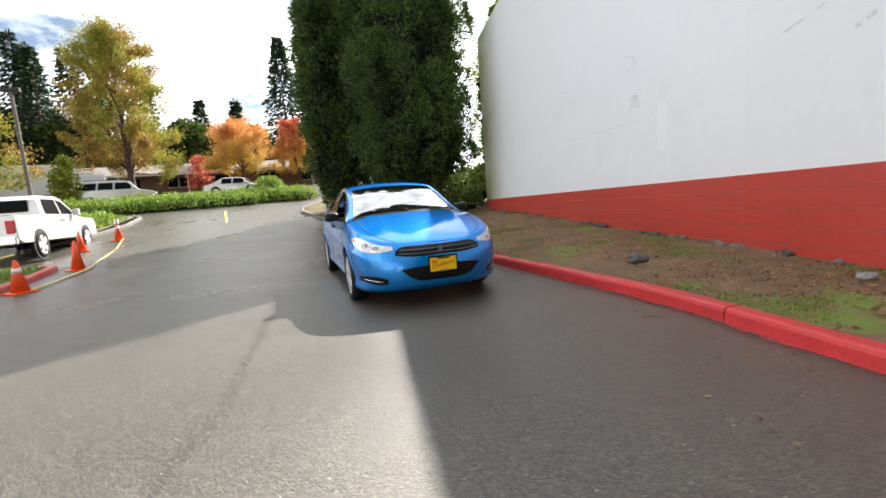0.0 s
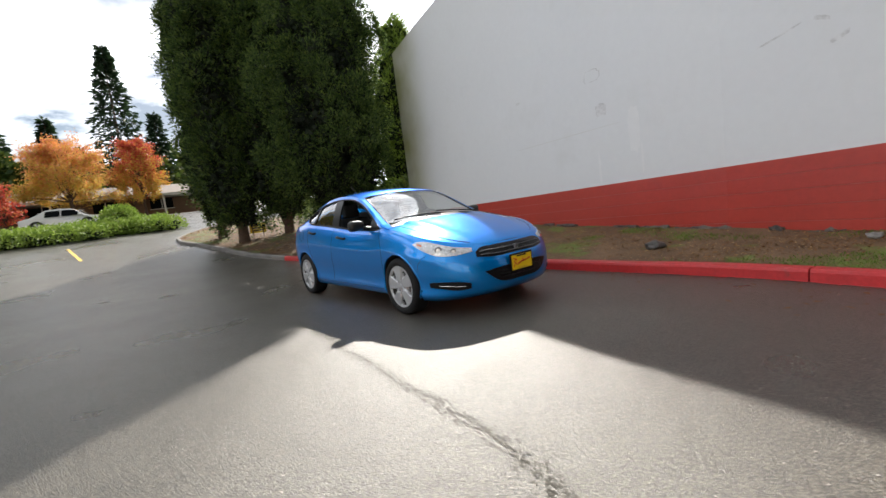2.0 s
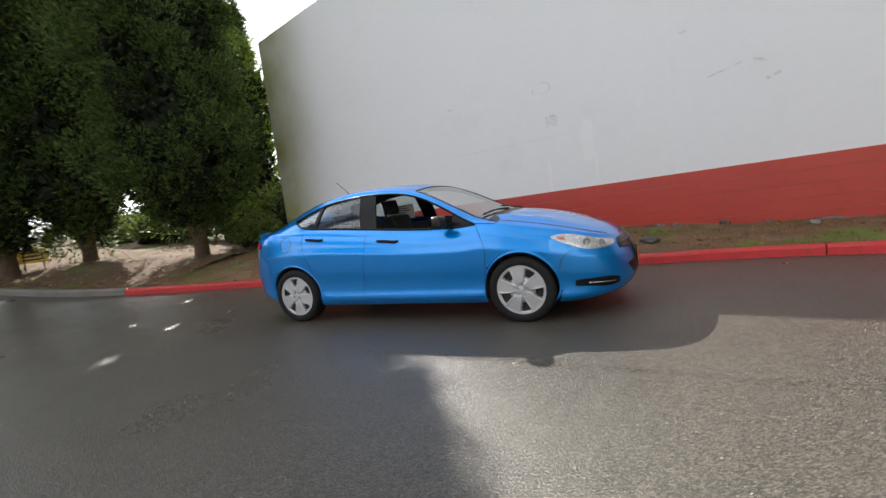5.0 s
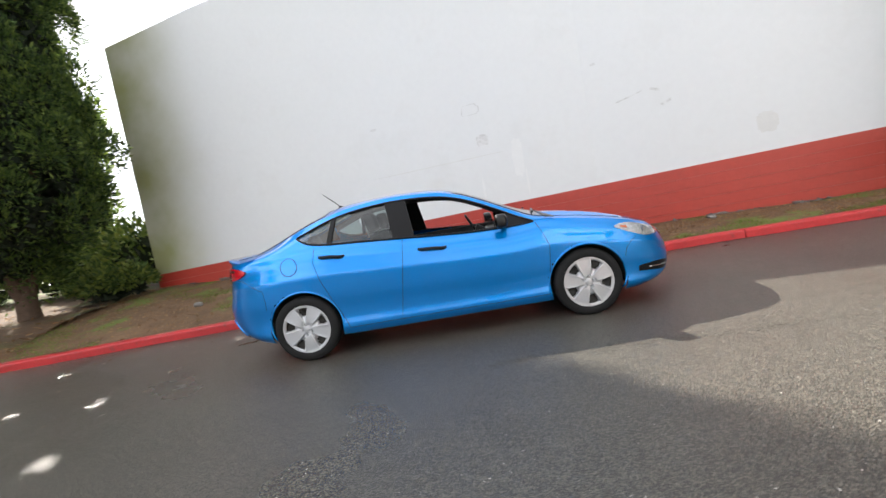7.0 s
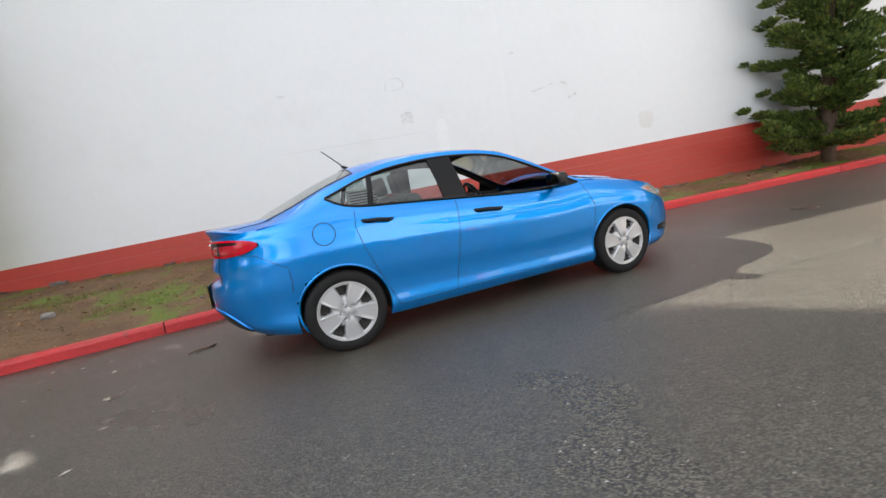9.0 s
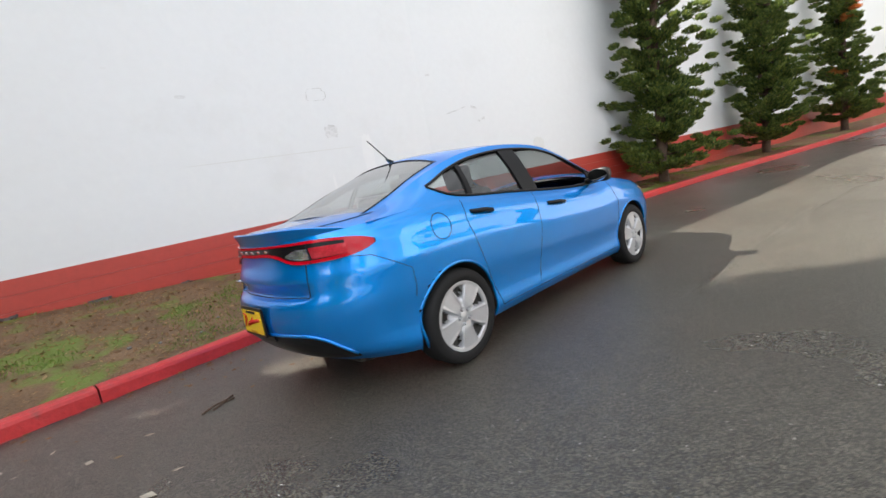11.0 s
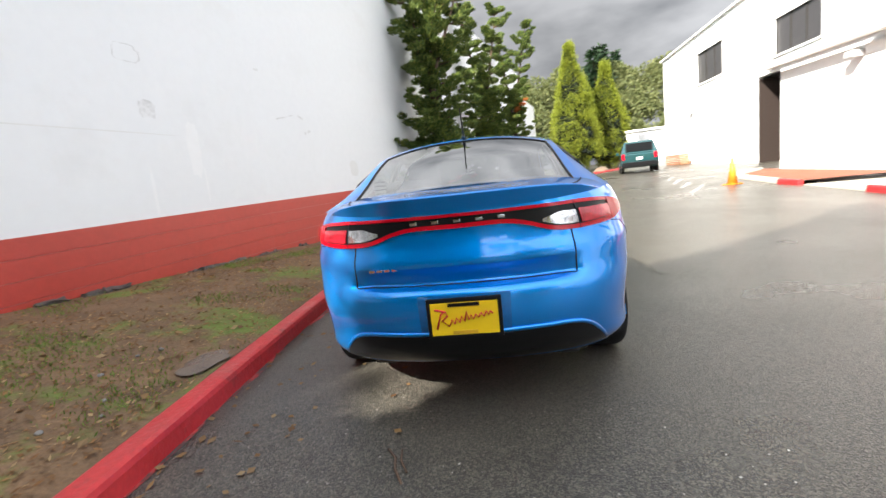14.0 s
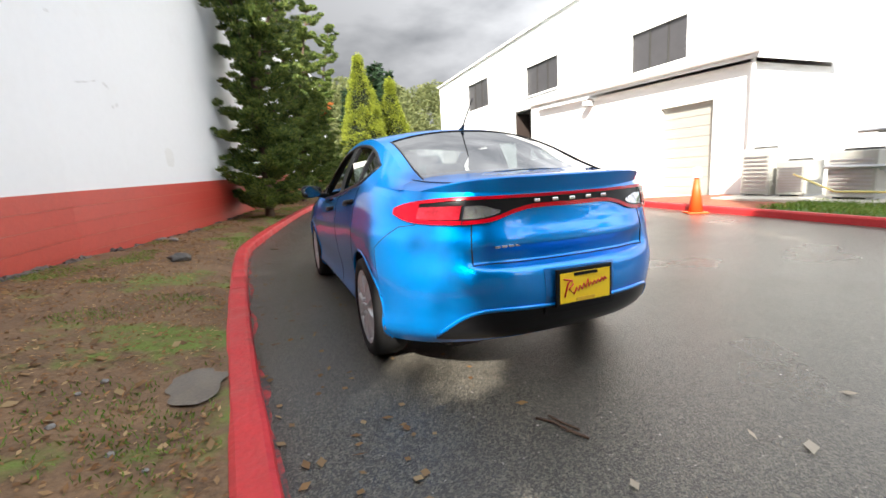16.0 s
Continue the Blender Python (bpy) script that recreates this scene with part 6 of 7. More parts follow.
for x0, x1, z0, z1 in WIN:
    w = part("window", box(x0, FY - 0.16, z0, x1, FY - 0.12, z1), M_SIDING, bld, "dark grey upper window")
    n = 3
    for k in range(n + 1):
        xx = x0 + (x1 - x0) * k / n
        part("mullion", box(xx - 0.03, FY - 0.13, z0, xx + 0.03, FY - 0.08, z1), M_DARK, w)
    part("sill", box(x0 - 0.08, FY, z0 - 0.09, x1 + 0.08, FY + 0.07, z0), M_BUILDING, w)
    for zz in (z0, z1):
        part("window_frame", box(x0, FY - 0.13, zz - 0.03, x1, FY - 0.07, zz + 0.03), M_DARK, w)
dr = part("doorway", box(DOOR[0] - 0.1, FY - 2.5, 0.2, DOOR[1] + 0.1, FY - 2.3, 4.9), M_DARK, bld, "tall open dark doorway")
part("door_leaf", box(DOOR[1] - 0.05, FY - 1.1, 0.4, DOOR[1], FY - 0.05, 4.7), mat("brown_door", (0.03, 0.02, 0.016), 0.6), dr)
part("notice", box(DOOR[0] + 0.3, FY - 2.29, 2.2, DOOR[0] + 0.7, FY - 2.28, 2.75), M_WHITEPAPER, dr)
part("shelf", box(DOOR[0] + 0.1, FY - 2.28, 1.5, DOOR[1] - 0.2, FY - 1.9, 1.6), M_BEIGE, dr)
# low wing with a lean-to roof, gutter and roller door
GAR = (4.98, 6.78, -0.2, 2.82)
wing = part("low_wing", box(13.2, FY, -0.5, 13.5, -10.95, 3.8), M_BUILDING, bld)
wall_with_holes(3.9, 13.5, -0.5, 3.5, [GAR], -10.7, 0.25, M_BUILDING, bld, "wing_wall", lambda x: 3.57 + 0.026 * (x - 4))
v = [(3.9, -10.96, -0.5), (3.9, -10.96, 3.56), (3.9, FY - 0.02, 3.56), (3.9, FY - 0.02, -0.5)]
v += [(a + 0.3, b, c) for a, b, c in v]
part("wing_side", mesh_from("wing_side", v, [(0, 1, 2, 3), (7, 6, 5, 4), (0, 4, 5, 1), (1, 5, 6, 2), (2, 6, 7, 3), (3, 7, 4, 0)], M_BUILDING), None, bld)
v = [(3.65, -10.42, 3.6), (13.7, -10.42, 3.86), (13.7, FY, 4.75), (6.6, FY, 4.6), (3.65, FY, 3.6)]
v += [(a, b, c + 0.2) for a, b, c in v]
part("wing_roof", mesh_from("wing_roof", v, [(0, 4, 3), (0, 3, 2, 1), (5, 8, 9), (5, 6, 7, 8), (0, 1, 6, 5), (1, 2, 7, 6), (2, 3, 8, 7), (3, 4, 9, 8), (4, 0, 5, 9)], M_GUTTER), None, bld)
part("gutter", cyl((3.55, -10.36, 3.77), (13.75, -10.36, 4.03), 0.065, 0.065, 8), M_GUTTER, bld)
part("downpipe", cyl((3.82, -10.55, 0.0), (3.82, -10.55, 3.62), 0.045, 0.045, 8), M_GUTTER, bld)
door = part("roller_door", box(GAR[0], -10.92, -0.2, GAR[1], -10.86, 2.84), M_BEIGE, bld, "beige roller door set back in the wing")
for k in range(9):
    part("door_slat", box(GAR[0], -10.862, 0.05 + 0.3 * k, GAR[1], -10.85, 0.31 + 0.3 * k, 0.004), M_BEIGE, door)
part("wall_lamp", box(9.85, -10.7, 3.42, 10.15, -10.35, 3.62, 0.03), mat("grey_lamp_housing", (0.4, 0.4, 0.4), 0.5), bld, "grey flood lamp under the eaves")
part("wall_lamp", box(28.2, FY, 4.1, 28.5, FY + 0.25, 4.35, 0.03), mat("grey_lamp", (0.35, 0.35, 0.35), 0.5), bld)

# ---- beds and kerbs in front of the workshop ----
M_MULCH = mat("red_brown_mulch", (0.24, 0.075, 0.04), 0.95, var=0.4, scale=3, fine=50, bump=1.0, bump_scale=50)
M_APRON = mat("pale_concrete_apron", (0.5, 0.47, 0.4), 0.85, var=0.12, scale=1.5, bump=0.3)
bk = thing("workshop_kerb", "bright red painted kerb before the workshop", "kerb", kind="structure")
WK = [(5.8, -7.75), (4.2, -7.55), (1.2, -7.22), (-0.7, -6.88), (-3.2, -6.55), (-5.0, -6.74), (-7.0, -7.05), (-7.5, -7.6)]
for a, b in zip(WK, WK[1:]):
    path_kerb([a, b], "kerb_stone", M_REDKERB, bk, inward=1)


def work_y(x):
    return smooth_line(sorted(WK), x)


bk2 = thing("bed_kerb", "pale concrete kerb with a red end round the mulch bed", "kerb", kind="structure")
path_kerb([(8.35, -8.05), (9.3, -8.12)], "kerb_stone", M_REDKERB, bk2, inward=-1)
path_kerb([(9.3, -8.12), (12.6, -8.7), (14.3, -9.6), (14.8, -10.7)], "kerb_stone", M_APRON, bk2, inward=-1)


def sheet(name, outline, lift, material, label, category, nx=14):
    """A thin slab of ground over a plan outline of four corners."""
    (a, b, c, d) = [Vector(p) for p in outline]
    v, f = [], []
    for i in range(nx + 1):
        for j in range(nx + 1):
            u, w = i / nx, j / nx
            p = (a * (1 - u) + b * u) * (1 - w) + (d * (1 - u) + c * u) * w
            edge = min(u, 1 - u, w, 1 - w)
            v.append((p.x, p.y, gz(p.x) + lift + 0.05 * min(1, edge * 5) * (0.6 + noise.noise((p.x * 0.9, p.y * 0.9, 4)))))
    for i in range(nx):
        for j in range(nx):
            q = i * (nx + 1) + j
            f.append((q, q + nx + 1, q + nx + 2, q + 1))
    return tagged(new(name, mesh_from(name, v, f, material, True)), label, category, kind="structure")


sheet("mulch_bed", [(1.6, -7.38), (5.7, -7.85), (4.6, -10.68), (1.6, -10.68)], 0.11, M_MULCH, "bed of red-brown bark mulch before the workshop", "bed")
sheet("mulch_island", [(8.45, -8.2), (12.5, -8.85), (14.4, -10.66), (8.3, -10.66)], 0.11, M_MULCH, "bed of red-brown bark mulch beside the workshop wall", "bed")
vs, fs = [], []
for i in range(36):
    x = -7.3 + 8.9 * i / 35
    for j in range(9):
        y = work_y(x) - 0.12 + (-9.4 - work_y(x)) * j / 8
        vs.append((x, y, gz(x) + 0.11 + 0.03 * noise.noise((x * 0.9, y * 0.9, 4)) * min(1, j)))
for i in range(35):
    for j in range(8):
        fs.append((i * 9 + j, i * 9 + j + 1, (i + 1) * 9 + j + 1, (i + 1) * 9 + j))
tagged(new("lawn_strip", mesh_from("lawn_strip", vs, fs, M_GRASS, True)), "strip of bright grass behind the red kerb", "lawn", kind="structure")
sheet("mulch_strip", [(-7.2, -9.6), (1.6, -9.2), (1.6, -10.8), (-7.2, -11.5)], 0.09, M_MULCH, "strip of bark mulch beside the lawn", "bed")
v = [(5.85, -7.8, 0.11), (8.25, -8.15, 0.15), (7.6, -10.69, 0.14), (4.65, -10.69, 0.1)]
v += [(a, b, c - 0.15) for a, b, c in v]
tagged(new("apron", mesh_from("apron", v, [(0, 1, 2, 3), (7, 6, 5, 4), (0, 4, 5, 1), (1, 5, 6, 2), (2, 6, 7, 3), (3, 7, 4, 0)], M_APRON)), "pale concrete apron before the roller door", "pavement", kind="structure")

# air-conditioning plant on a slab beside the workshop
M_ACBOX = mat("cream_metal_casing", (0.36, 0.355, 0.32), 0.45, var=0.08, scale=3)
M_STEEL = mat("galvanised_steel", (0.42, 0.42, 0.43), 0.35, metal=0.8, var=0.15)
pad = thing("plant_slab", "pale concrete slab under the cooling plant", "slab", (0, 0, 0.1), kind="structure")
part("slab", box(0.2, -10.5, -0.05, 3.6, -8.9, 0.1, 0.02), M_APRON, pad)


def ac_unit(x, y, w, d, h):
    u = thing("cooling_unit", "cream metal outdoor cooling unit on a concrete slab", "air conditioner", (x, y, 0.2), group="cooling plant")
    part("casing", box(-w / 2, -d / 2, 0.04, w / 2, d / 2, h, 0.02), M_ACBOX, u)
    for k in range(9):
        part("louvre", box(-w / 2 + 0.06, d / 2, 0.12 + k * (h - 0.24) / 9, w / 2 - 0.06, d / 2 + 0.012, 0.16 + k * (h - 0.24) / 9), M_STEEL, u)
    part("fan_guard", cyl((0, 0, h), (0, 0, h + 0.05), min(w, d) * 0.4, min(w, d) * 0.36, 20), M_DARK, u)
    for sx in (-1, 1):
        part("foot", box(sx * w * 0.4 - 0.05, -d / 2, 0.0, sx * w * 0.4 + 0.05, d / 2, 0.04), M_STEEL, u)


ac_unit(3.08, -10.05, 0.66, 0.7, 1.12)
ac_unit(2.3, -10.05, 0.6, 0.7, 0.8)
ac_unit(1.0, -9.7, 0.8, 0.8, 0.95)
rack = thing("pipe_rack", "grey steel pipe rack beside the cooling units", "rack", (0.0, 0.0, 0.2))
for x in (-1.4, 0.3):
    for y in (-9.9, -9.2):
        part("post", cyl((x, y, -0.2), (x, y, 1.35), 0.03, 0.03, 8), M_STEEL, rack)
for y in (-9.9, -9.2):
    part("rail", cyl((-1.6, y, 1.3), (0.9, y, 1.3), 0.035, 0.035, 8), M_STEEL, rack)
for k in range(4):
    part("pipe", cyl((-2.2, -9.8 + 0.2 * k, 0.45 + 0.05 * k), (1.4, -9.8 + 0.2 * k, 0.5 + 0.05 * k), 0.04, 0.04, 8), M_STEEL, rack)

# ---- traffic cones ----
M_CONE = mat("orange_cone_plastic", (0.78, 0.085, 0.01), 0.5, var=0.08, scale=6)
M_CONEWHITE = mat("white_reflective_band", (0.7, 0.7, 0.68), 0.4)
M_CONEYELLOW = mat("yellow_cone_plastic", (0.75, 0.22, 0.015), 0.5)
M_TAPE = mat("yellow_tape", (0.75, 0.65, 0.2), 0.5)


def cone(at, h=0.9, sleeve=False, material=None, band_=True, label="orange plastic traffic cone on a square base"):
    material = material or M_CONE
    c = thing("traffic_cone", label, "traffic cone", at, random.random() * 60, group="traffic cones")
    part("base", box(-0.2, -0.2, 0, 0.2, 0.2, 0.035, 0.012), material, c)
    part("cone", cyl((0, 0, 0.03), (0, 0, h), 0.145, 0.03, 24), material, c, smooth=True)
    if band_:
        part("band", cyl((0, 0, h * 0.62), (0, 0, h * 0.76), 0.083, 0.066, 24), M_CONEWHITE, c, smooth=True)
    if sleeve:
        part("sleeve", cyl((0, 0, h * 0.9), (0, 0, h * 1.15), 0.085, 0.08, 16), M_WHITEPAPER, c)
    return c


cone((2.6, -7.1, 0.02), 0.84, True, band_=False)
cone((10.4, -7.5, gz(10.4)), 0.8, False, M_CONEYELLOW, False, "yellow plastic traffic cone by the bed kerb")
cone((-6.55, -6.47, 0.02), 0.75, False, band_=False)
cone((-3.33, -6.2, 0.0), 0.62)
cone((-13.3, -7.53, gz(-13.3)), 0.72, True)
cone((-11.23, -8.02, gz(-11.23)), 0.7, False, band_=False)


def ribbon(name, pts, label):
    t = thing(name, label, "tape")
    tube("tape", pts, 0.018, M_TAPE, t)


ribbon("barrier_tape", [(-3.33, -6.2, 0.72), (-1.6, -6.5, 0.55), (0.2, -7.2, 0.5), (1.5, -8.4, 0.75)], "slack yellow barrier tape between the cones")
ribbon("barrier_tape", [(-3.3, -6.0, 0.06), (-4.2, -6.1, 0.03), (-6.5, -6.2, 0.06), (-8.5, -6.7, 0.05), (-11.0, -7.0, 0.18), (-13.3, -7.4, 0.45)], "yellow barrier tape lying on the asphalt")

# ---- kerbed bed beside the pickup ----
lk = thing("bed_edge", "pale concrete kerb round the shrub bed", "kerb", kind="structure")
path_kerb([(-12.0, -9.9), (-14.4, -8.9), (-17.5, -8.35), (-20.5, -8.5), (-21.9, -9.2), (-22.3, -10.5)], "kerb_stone", M_KERB, lk, inward=1)
sheet("shrub_bed", [(-14.0, -9.1), (-21.8, -8.9), (-22.2, -14.0), (-14.0, -13.0)], 0.1, M_NEEDLE, "shrub bed with yellowed grass", "bed")

# ---- vehicles ----
def extrude_profile(prof, half, taper, bevel=0.05, top_in=0.0, z_split=0.0):
    """A body from a side outline (x, z), drawn in towards its top above z_split by top_in."""
    bm = bmesh.new()
    left = [bm.verts.new((x, half - (top_in * max(0.0, z - z_split)), z)) for x, z in prof]
    right = [bm.verts.new((x, -(half - (top_in * max(0.0, z - z_split))), z)) for x, z in prof]
    n = len(prof)
    bm.faces.new(left)
    bm.faces.new(right[::-1])
    for i in range(n):
        bm.faces.new((left[i], right[i], right[(i + 1) % n], left[(i + 1) % n]))
    bmesh.ops.recalc_face_normals(bm, faces=bm.faces)
    if bevel:
        es = [e for e in bm.edges if len(e.link_faces) == 2 and e.calc_face_angle(0) > 0.5]
        bmesh.ops.bevel(bm, geom=es, offset=bevel, segments=3, affect="EDGES", profile=0.6, clamp_overlap=True)
    return bm


def add_wheels(v, xs_, half, r, rim_mat):
    for x in xs_:
        for sy in (1, -1):
            w = new("wheel")
            w.parent = v
            w.matrix_basis = pose(x, sy * (half - 0.07), r, 0, 0, 0 if sy > 0 else 180)
            t = part("tyre", tyre_mesh, None, w)
            t.matrix_basis = Matrix.Diagonal((r / 0.317, 1.1, r / 0.317, 1))
            q = part("rim", rim_me, None, w)
            q.matrix_basis = Matrix.Diagonal((r / 0.317 * 1.08, 1.12, r / 0.317 * 1.08, 1))
            # dark disc laid on the flank, painted as the shaded hollow round the wheel
            arch = cyl((x, sy * (half - 0.04), r), (x, sy * (half + 0.004), r), r * 1.2, r * 1.2, 32)
            part("wheel_arch_shade", arch, M_DARK, v)


def side_glass(v, quads, half, top_in, z_split, material):
    for q in quads:
        for sy in (1, -1):
            bm = bmesh.new()
            a = [bm.verts.new((x, sy * (half + 0.006 - top_in * max(0.0, z - z_split)), z)) for x, z in q]
            b = [bm.verts.new((x, sy * (half - 0.02 - top_in * max(0.0, z - z_split)), z)) for x, z in q]
            bm.faces.new(a)
            bm.faces.new(b[::-1])
            for i in range(len(q)):
                bm.faces.new((a[i], b[i], b[(i + 1) % len(q)], a[(i + 1) % len(q)]))
            part("side_window", bm, material, v)


M_CARWHITE = mat("white_car_paint", (0.7, 0.7, 0.7), 0.25, coat=1.0, var=0.02)
M_CARSILVER = mat("silver_car_paint", (0.5, 0.51, 0.52), 0.3, metal=0.5, coat=1.0, var=0.03)
M_CARTEAL = mat("dark_teal_car_paint", (0.012, 0.06, 0.065), 0.25, metal=0.3, coat=1.0, var=0.03)
M_DGLASS = mat("dark_car_window", (0.008, 0.009, 0.01), 0.25, spec=0.02)


def pickup(at, rz):
    v = thing("white_pickup", "white four-door pickup truck parked beyond the lawn strip", "pickup truck", at, rz)
    half, ti, zs = 0.98, 0.28, 1.15
    body = [(2.9, 0.45), (2.92, 0.95), (2.7, 1.1), (1.35, 1.2), (0.55, 1.83), (0.2, 1.92), (-1.0, 1.92), (-1.28, 1.8), (-1.35, 1.3), (-2.98, 1.3), (-3.0, 0.6), (-2.7, 0.5)]
    part("body", extrude_profile(body, half, 0, 0.05, ti, zs), M_CARWHITE, v)
    part("bed_floor", box(-2.9, -0.8, 1.29, -1.45, 0.8, 1.315), M_DARK, v)
    side_glass(v, [[(1.05, 1.3), (0.5, 1.72), (0.1, 1.8), (0.05, 1.3)], [(-0.05, 1.3), (0.0, 1.8), (-0.95, 1.8), (-1.12, 1.32)]], half, ti, zs, M_DGLASS)
    part("rear_window", box(-1.36, -0.62, 1.42, -1.3, 0.62, 1.78, 0.02), M_DGLASS, v)
    bm = box(-0.02, -0.7, -0.3, 0.02, 0.7, 0.3)
    bmesh.ops.transform(bm, matrix=pose(0.96, 0, 1.53, 0, -52, 0), verts=bm.verts)
    part("windscreen", bm, M_DGLASS, v)
    for sy in (1, -1):
        part("tail_light", box(-3.02, sy * 0.83 - 0.09, 0.8, -2.9, sy * 0.83 + 0.12, 1.16, 0.03), M_REDLENS, v)
        part("wing_mirror", box(0.75, sy * 1.1 - 0.1, 1.22, 0.92, sy * 1.1 + 0.1, 1.46, 0.04), M_CARWHITE, v)
        part("head_light", box(2.72, sy * 0.76 - 0.12, 0.86, 2.93, sy * 0.76 + 0.14, 1.04, 0.03), M_CLEARLENS, v)
        for hx in (-0.15, 0.95 - 0.9):
            part("door_handle", box(hx - 0.1, sy * 0.99 - 0.015, 1.08, hx + 0.1, sy * 0.99 + 0.02, 1.12, 0.01), M_CHROME, v)
    part("rear_bumper", box(-3.14, -0.95, 0.5, -2.98, 0.95, 0.72, 0.03), M_CHROME, v)
    part("tailgate_badge", box(-3.012, -0.1, 0.95, -2.99, 0.1, 1.05, 0.01), M_CHROME, v)
    add_wheels(v, (1.78, -1.78), half, 0.4, M_RIM)


pickup((-11.75, -9.55, gz(-11.75) - 0.02), 181.6)


def wagon(name, at, rz, paint, label, length=4.6, height=1.75, half=0.9, category="car", sedan=False):
    v = thing(name, label, category, at, rz)
    L, h = length / 2, height
    top = [(L * 0.36, h * 0.96), (L * 0.1, h), (-L * 0.75, h * 0.98), (-L * 0.93, h * 0.62)] if not sedan else [(L * 0.25, h * 0.96), (0, h), (-L * 0.35, h * 0.97), (-L * 0.7, h * 0.68)]
    body = [(L, h * 0.22), (L, h * 0.42), (L * 0.93, h * 0.52), (L * 0.58, h * 0.6)] + top + [(-L, h * 0.58), (-L * 1.0, h * 0.24), (-L * 0.9, h * 0.16), (L * 0.9, h * 0.16)]
    ti, zs = 0.3, h * 0.6
    part("body", extrude_profile(body, half, 0, 0.06, ti, zs), paint, v)
    z0, z1 = h * 0.63, h * 0.9
    rear = -L * 0.8 if not sedan else -L * 0.5
    side_glass(v, [[(L * 0.5, z0), (L * 0.31, z1), (L * 0.02, z1 + 0.02), (L * 0.0, z0)], [(-L * 0.04, z0), (-L * 0.03, z1 + 0.02), (-L * 0.36, z1 + 0.01), (-L * 0.4, z0)]] + ([[(-L * 0.44, z0), (-L * 0.41, z1), (rear + 0.05, z1 - 0.02), (rear - 0.12, z0)]] if not sedan else []), half, ti, zs, M_DGLASS)
    xr = -L * 0.86 if not sedan else -L * 0.54
    bm = box(-0.03, -half * 0.72, -h * 0.14, 0.03, half * 0.72, h * 0.14, 0.02)
    bmesh.ops.transform(bm, matrix=pose(xr - 0.04, 0, h * 0.79, 0, 20 if not sedan else 48, 0), verts=bm.verts)
    part("rear_window", bm, M_DGLASS, v)
    bm = box(-0.03, -half * 0.74, -h * 0.17, 0.03, half * 0.74, h * 0.17, 0.02)
    bmesh.ops.transform(bm, matrix=pose(L * 0.475, 0, h * 0.78, 0, -38, 0), verts=bm.verts)
    part("windscreen", bm, M_DGLASS, v)
    for sy in (1, -1):
        part("tail_light", box(-L - 0.02, sy * half * 0.86 - 0.07, h * 0.42, -L * 0.94, sy * half * 0.86 + 0.1, h * 0.6, 0.02), M_REDLENS, v)
        part("head_light", box(L * 0.93, sy * half * 0.78 - 0.12, h * 0.38, L + 0.02, sy * half * 0.78 + 0.12, h * 0.47, 0.02), M_CLEARLENS, v)
        part("wing_mirror", box(L * 0.4, sy * (half + 0.1) - 0.09, h * 0.62, L * 0.46, sy * (half + 0.1) + 0.09, h * 0.72, 0.03), paint, v)
        if not sedan:
            part("roof_rail", cyl((L * 0.1, sy * half * 0.66, h + 0.04), (-L * 0.7, sy * half * 0.66, h + 0.02), 0.02, 0.02, 6), M_BLACK, v)
    part("bumper", box(-L - 0.05, -half * 0.95, h * 0.2, -L * 0.96, half * 0.95, h * 0.34, 0.03), M_BLACK if not sedan else paint, v)
    part("licence_plate", box(-L - 0.03, -0.16, h * 0.4, -L + 0.01, 0.16, h * 0.48), M_WHITEPAPER, v)
    add_wheels(v, (L * 0.6, -L * 0.6), half, 0.33, M_RIM)


wagon("teal_van", (25.2, -9.3, gz(25.2)), -14, M_CARTEAL, "dark teal estate van with a roof rack parked by the kerb", 4.9, 1.85, 1.0)
wagon("silver_estate", at_ground(-31.5, -12.6), 100, M_CARSILVER, "silver estate car parked behind the hedge", 4.9, 1.75, 0.95)
wagon("silver_estate", at_ground(-35.0, -5.0), 80, M_CARWHITE, "white saloon car parked behind the hedge", 4.6, 1.45, 0.9, sedan=True)
bt = thing("box_truck", "white box truck body parked by the low building", "truck", at_ground(-33.5, -18.2), 15)
part("cargo_box", box(-1.2, -2.6, 0.9, 1.2, 2.6, 3.0, 0.04), M_CARWHITE, bt)
part("chassis", box(-1.0, -2.7, 0.5, 1.0, 3.9, 0.9, 0.04), M_DARK, bt)
part("cab", box(-1.0, 2.7, 0.6, 1.0, 4.3, 2.3, 0.15), M_CARWHITE, bt)
for y in (-1.8, 3.4):
    for sx in (-1, 1):
        part("wheel", cyl((sx * 0.8, y, 0.42), (sx * 1.08, y, 0.42), 0.42, 0.42, 20), M_TYRE, bt)

# ---- buildings and posts behind ----
M_BROWN = mat("brown_timber_cladding", (0.16, 0.09, 0.055), 0.8, var=0.2, scale=3)
M_ROOFTILE = mat("grey_brown_shingles", (0.2, 0.17, 0.15), 0.9, var=0.2, scale=4, fine=30)
M_PALETRIM = mat("pale_fascia", (0.55, 0.53, 0.48), 0.7)
lo = thing("low_building", "long low brown timber building with a grey shingle roof", "building", (-52.0, -16.0, gz(-50)))
part("wall", box(-4.0, -18.0, -0.6, 4.0, 22.0, 2.3), M_BROWN, lo)
v = [(5.0, -19.0, 2.3), (5.0, 23.0, 2.3), (0, 23.0, 3.7), (0, -19.0, 3.7), (-5.0, 23.0, 2.3), (-5.0, -19.0, 2.3)]
part("roof", mesh_from("roof", v, [(0, 1, 2, 3), (3, 2, 4, 5), (0, 3, 5), (1, 4, 2), (0, 5, 4, 1)], M_ROOFTILE), None, lo)
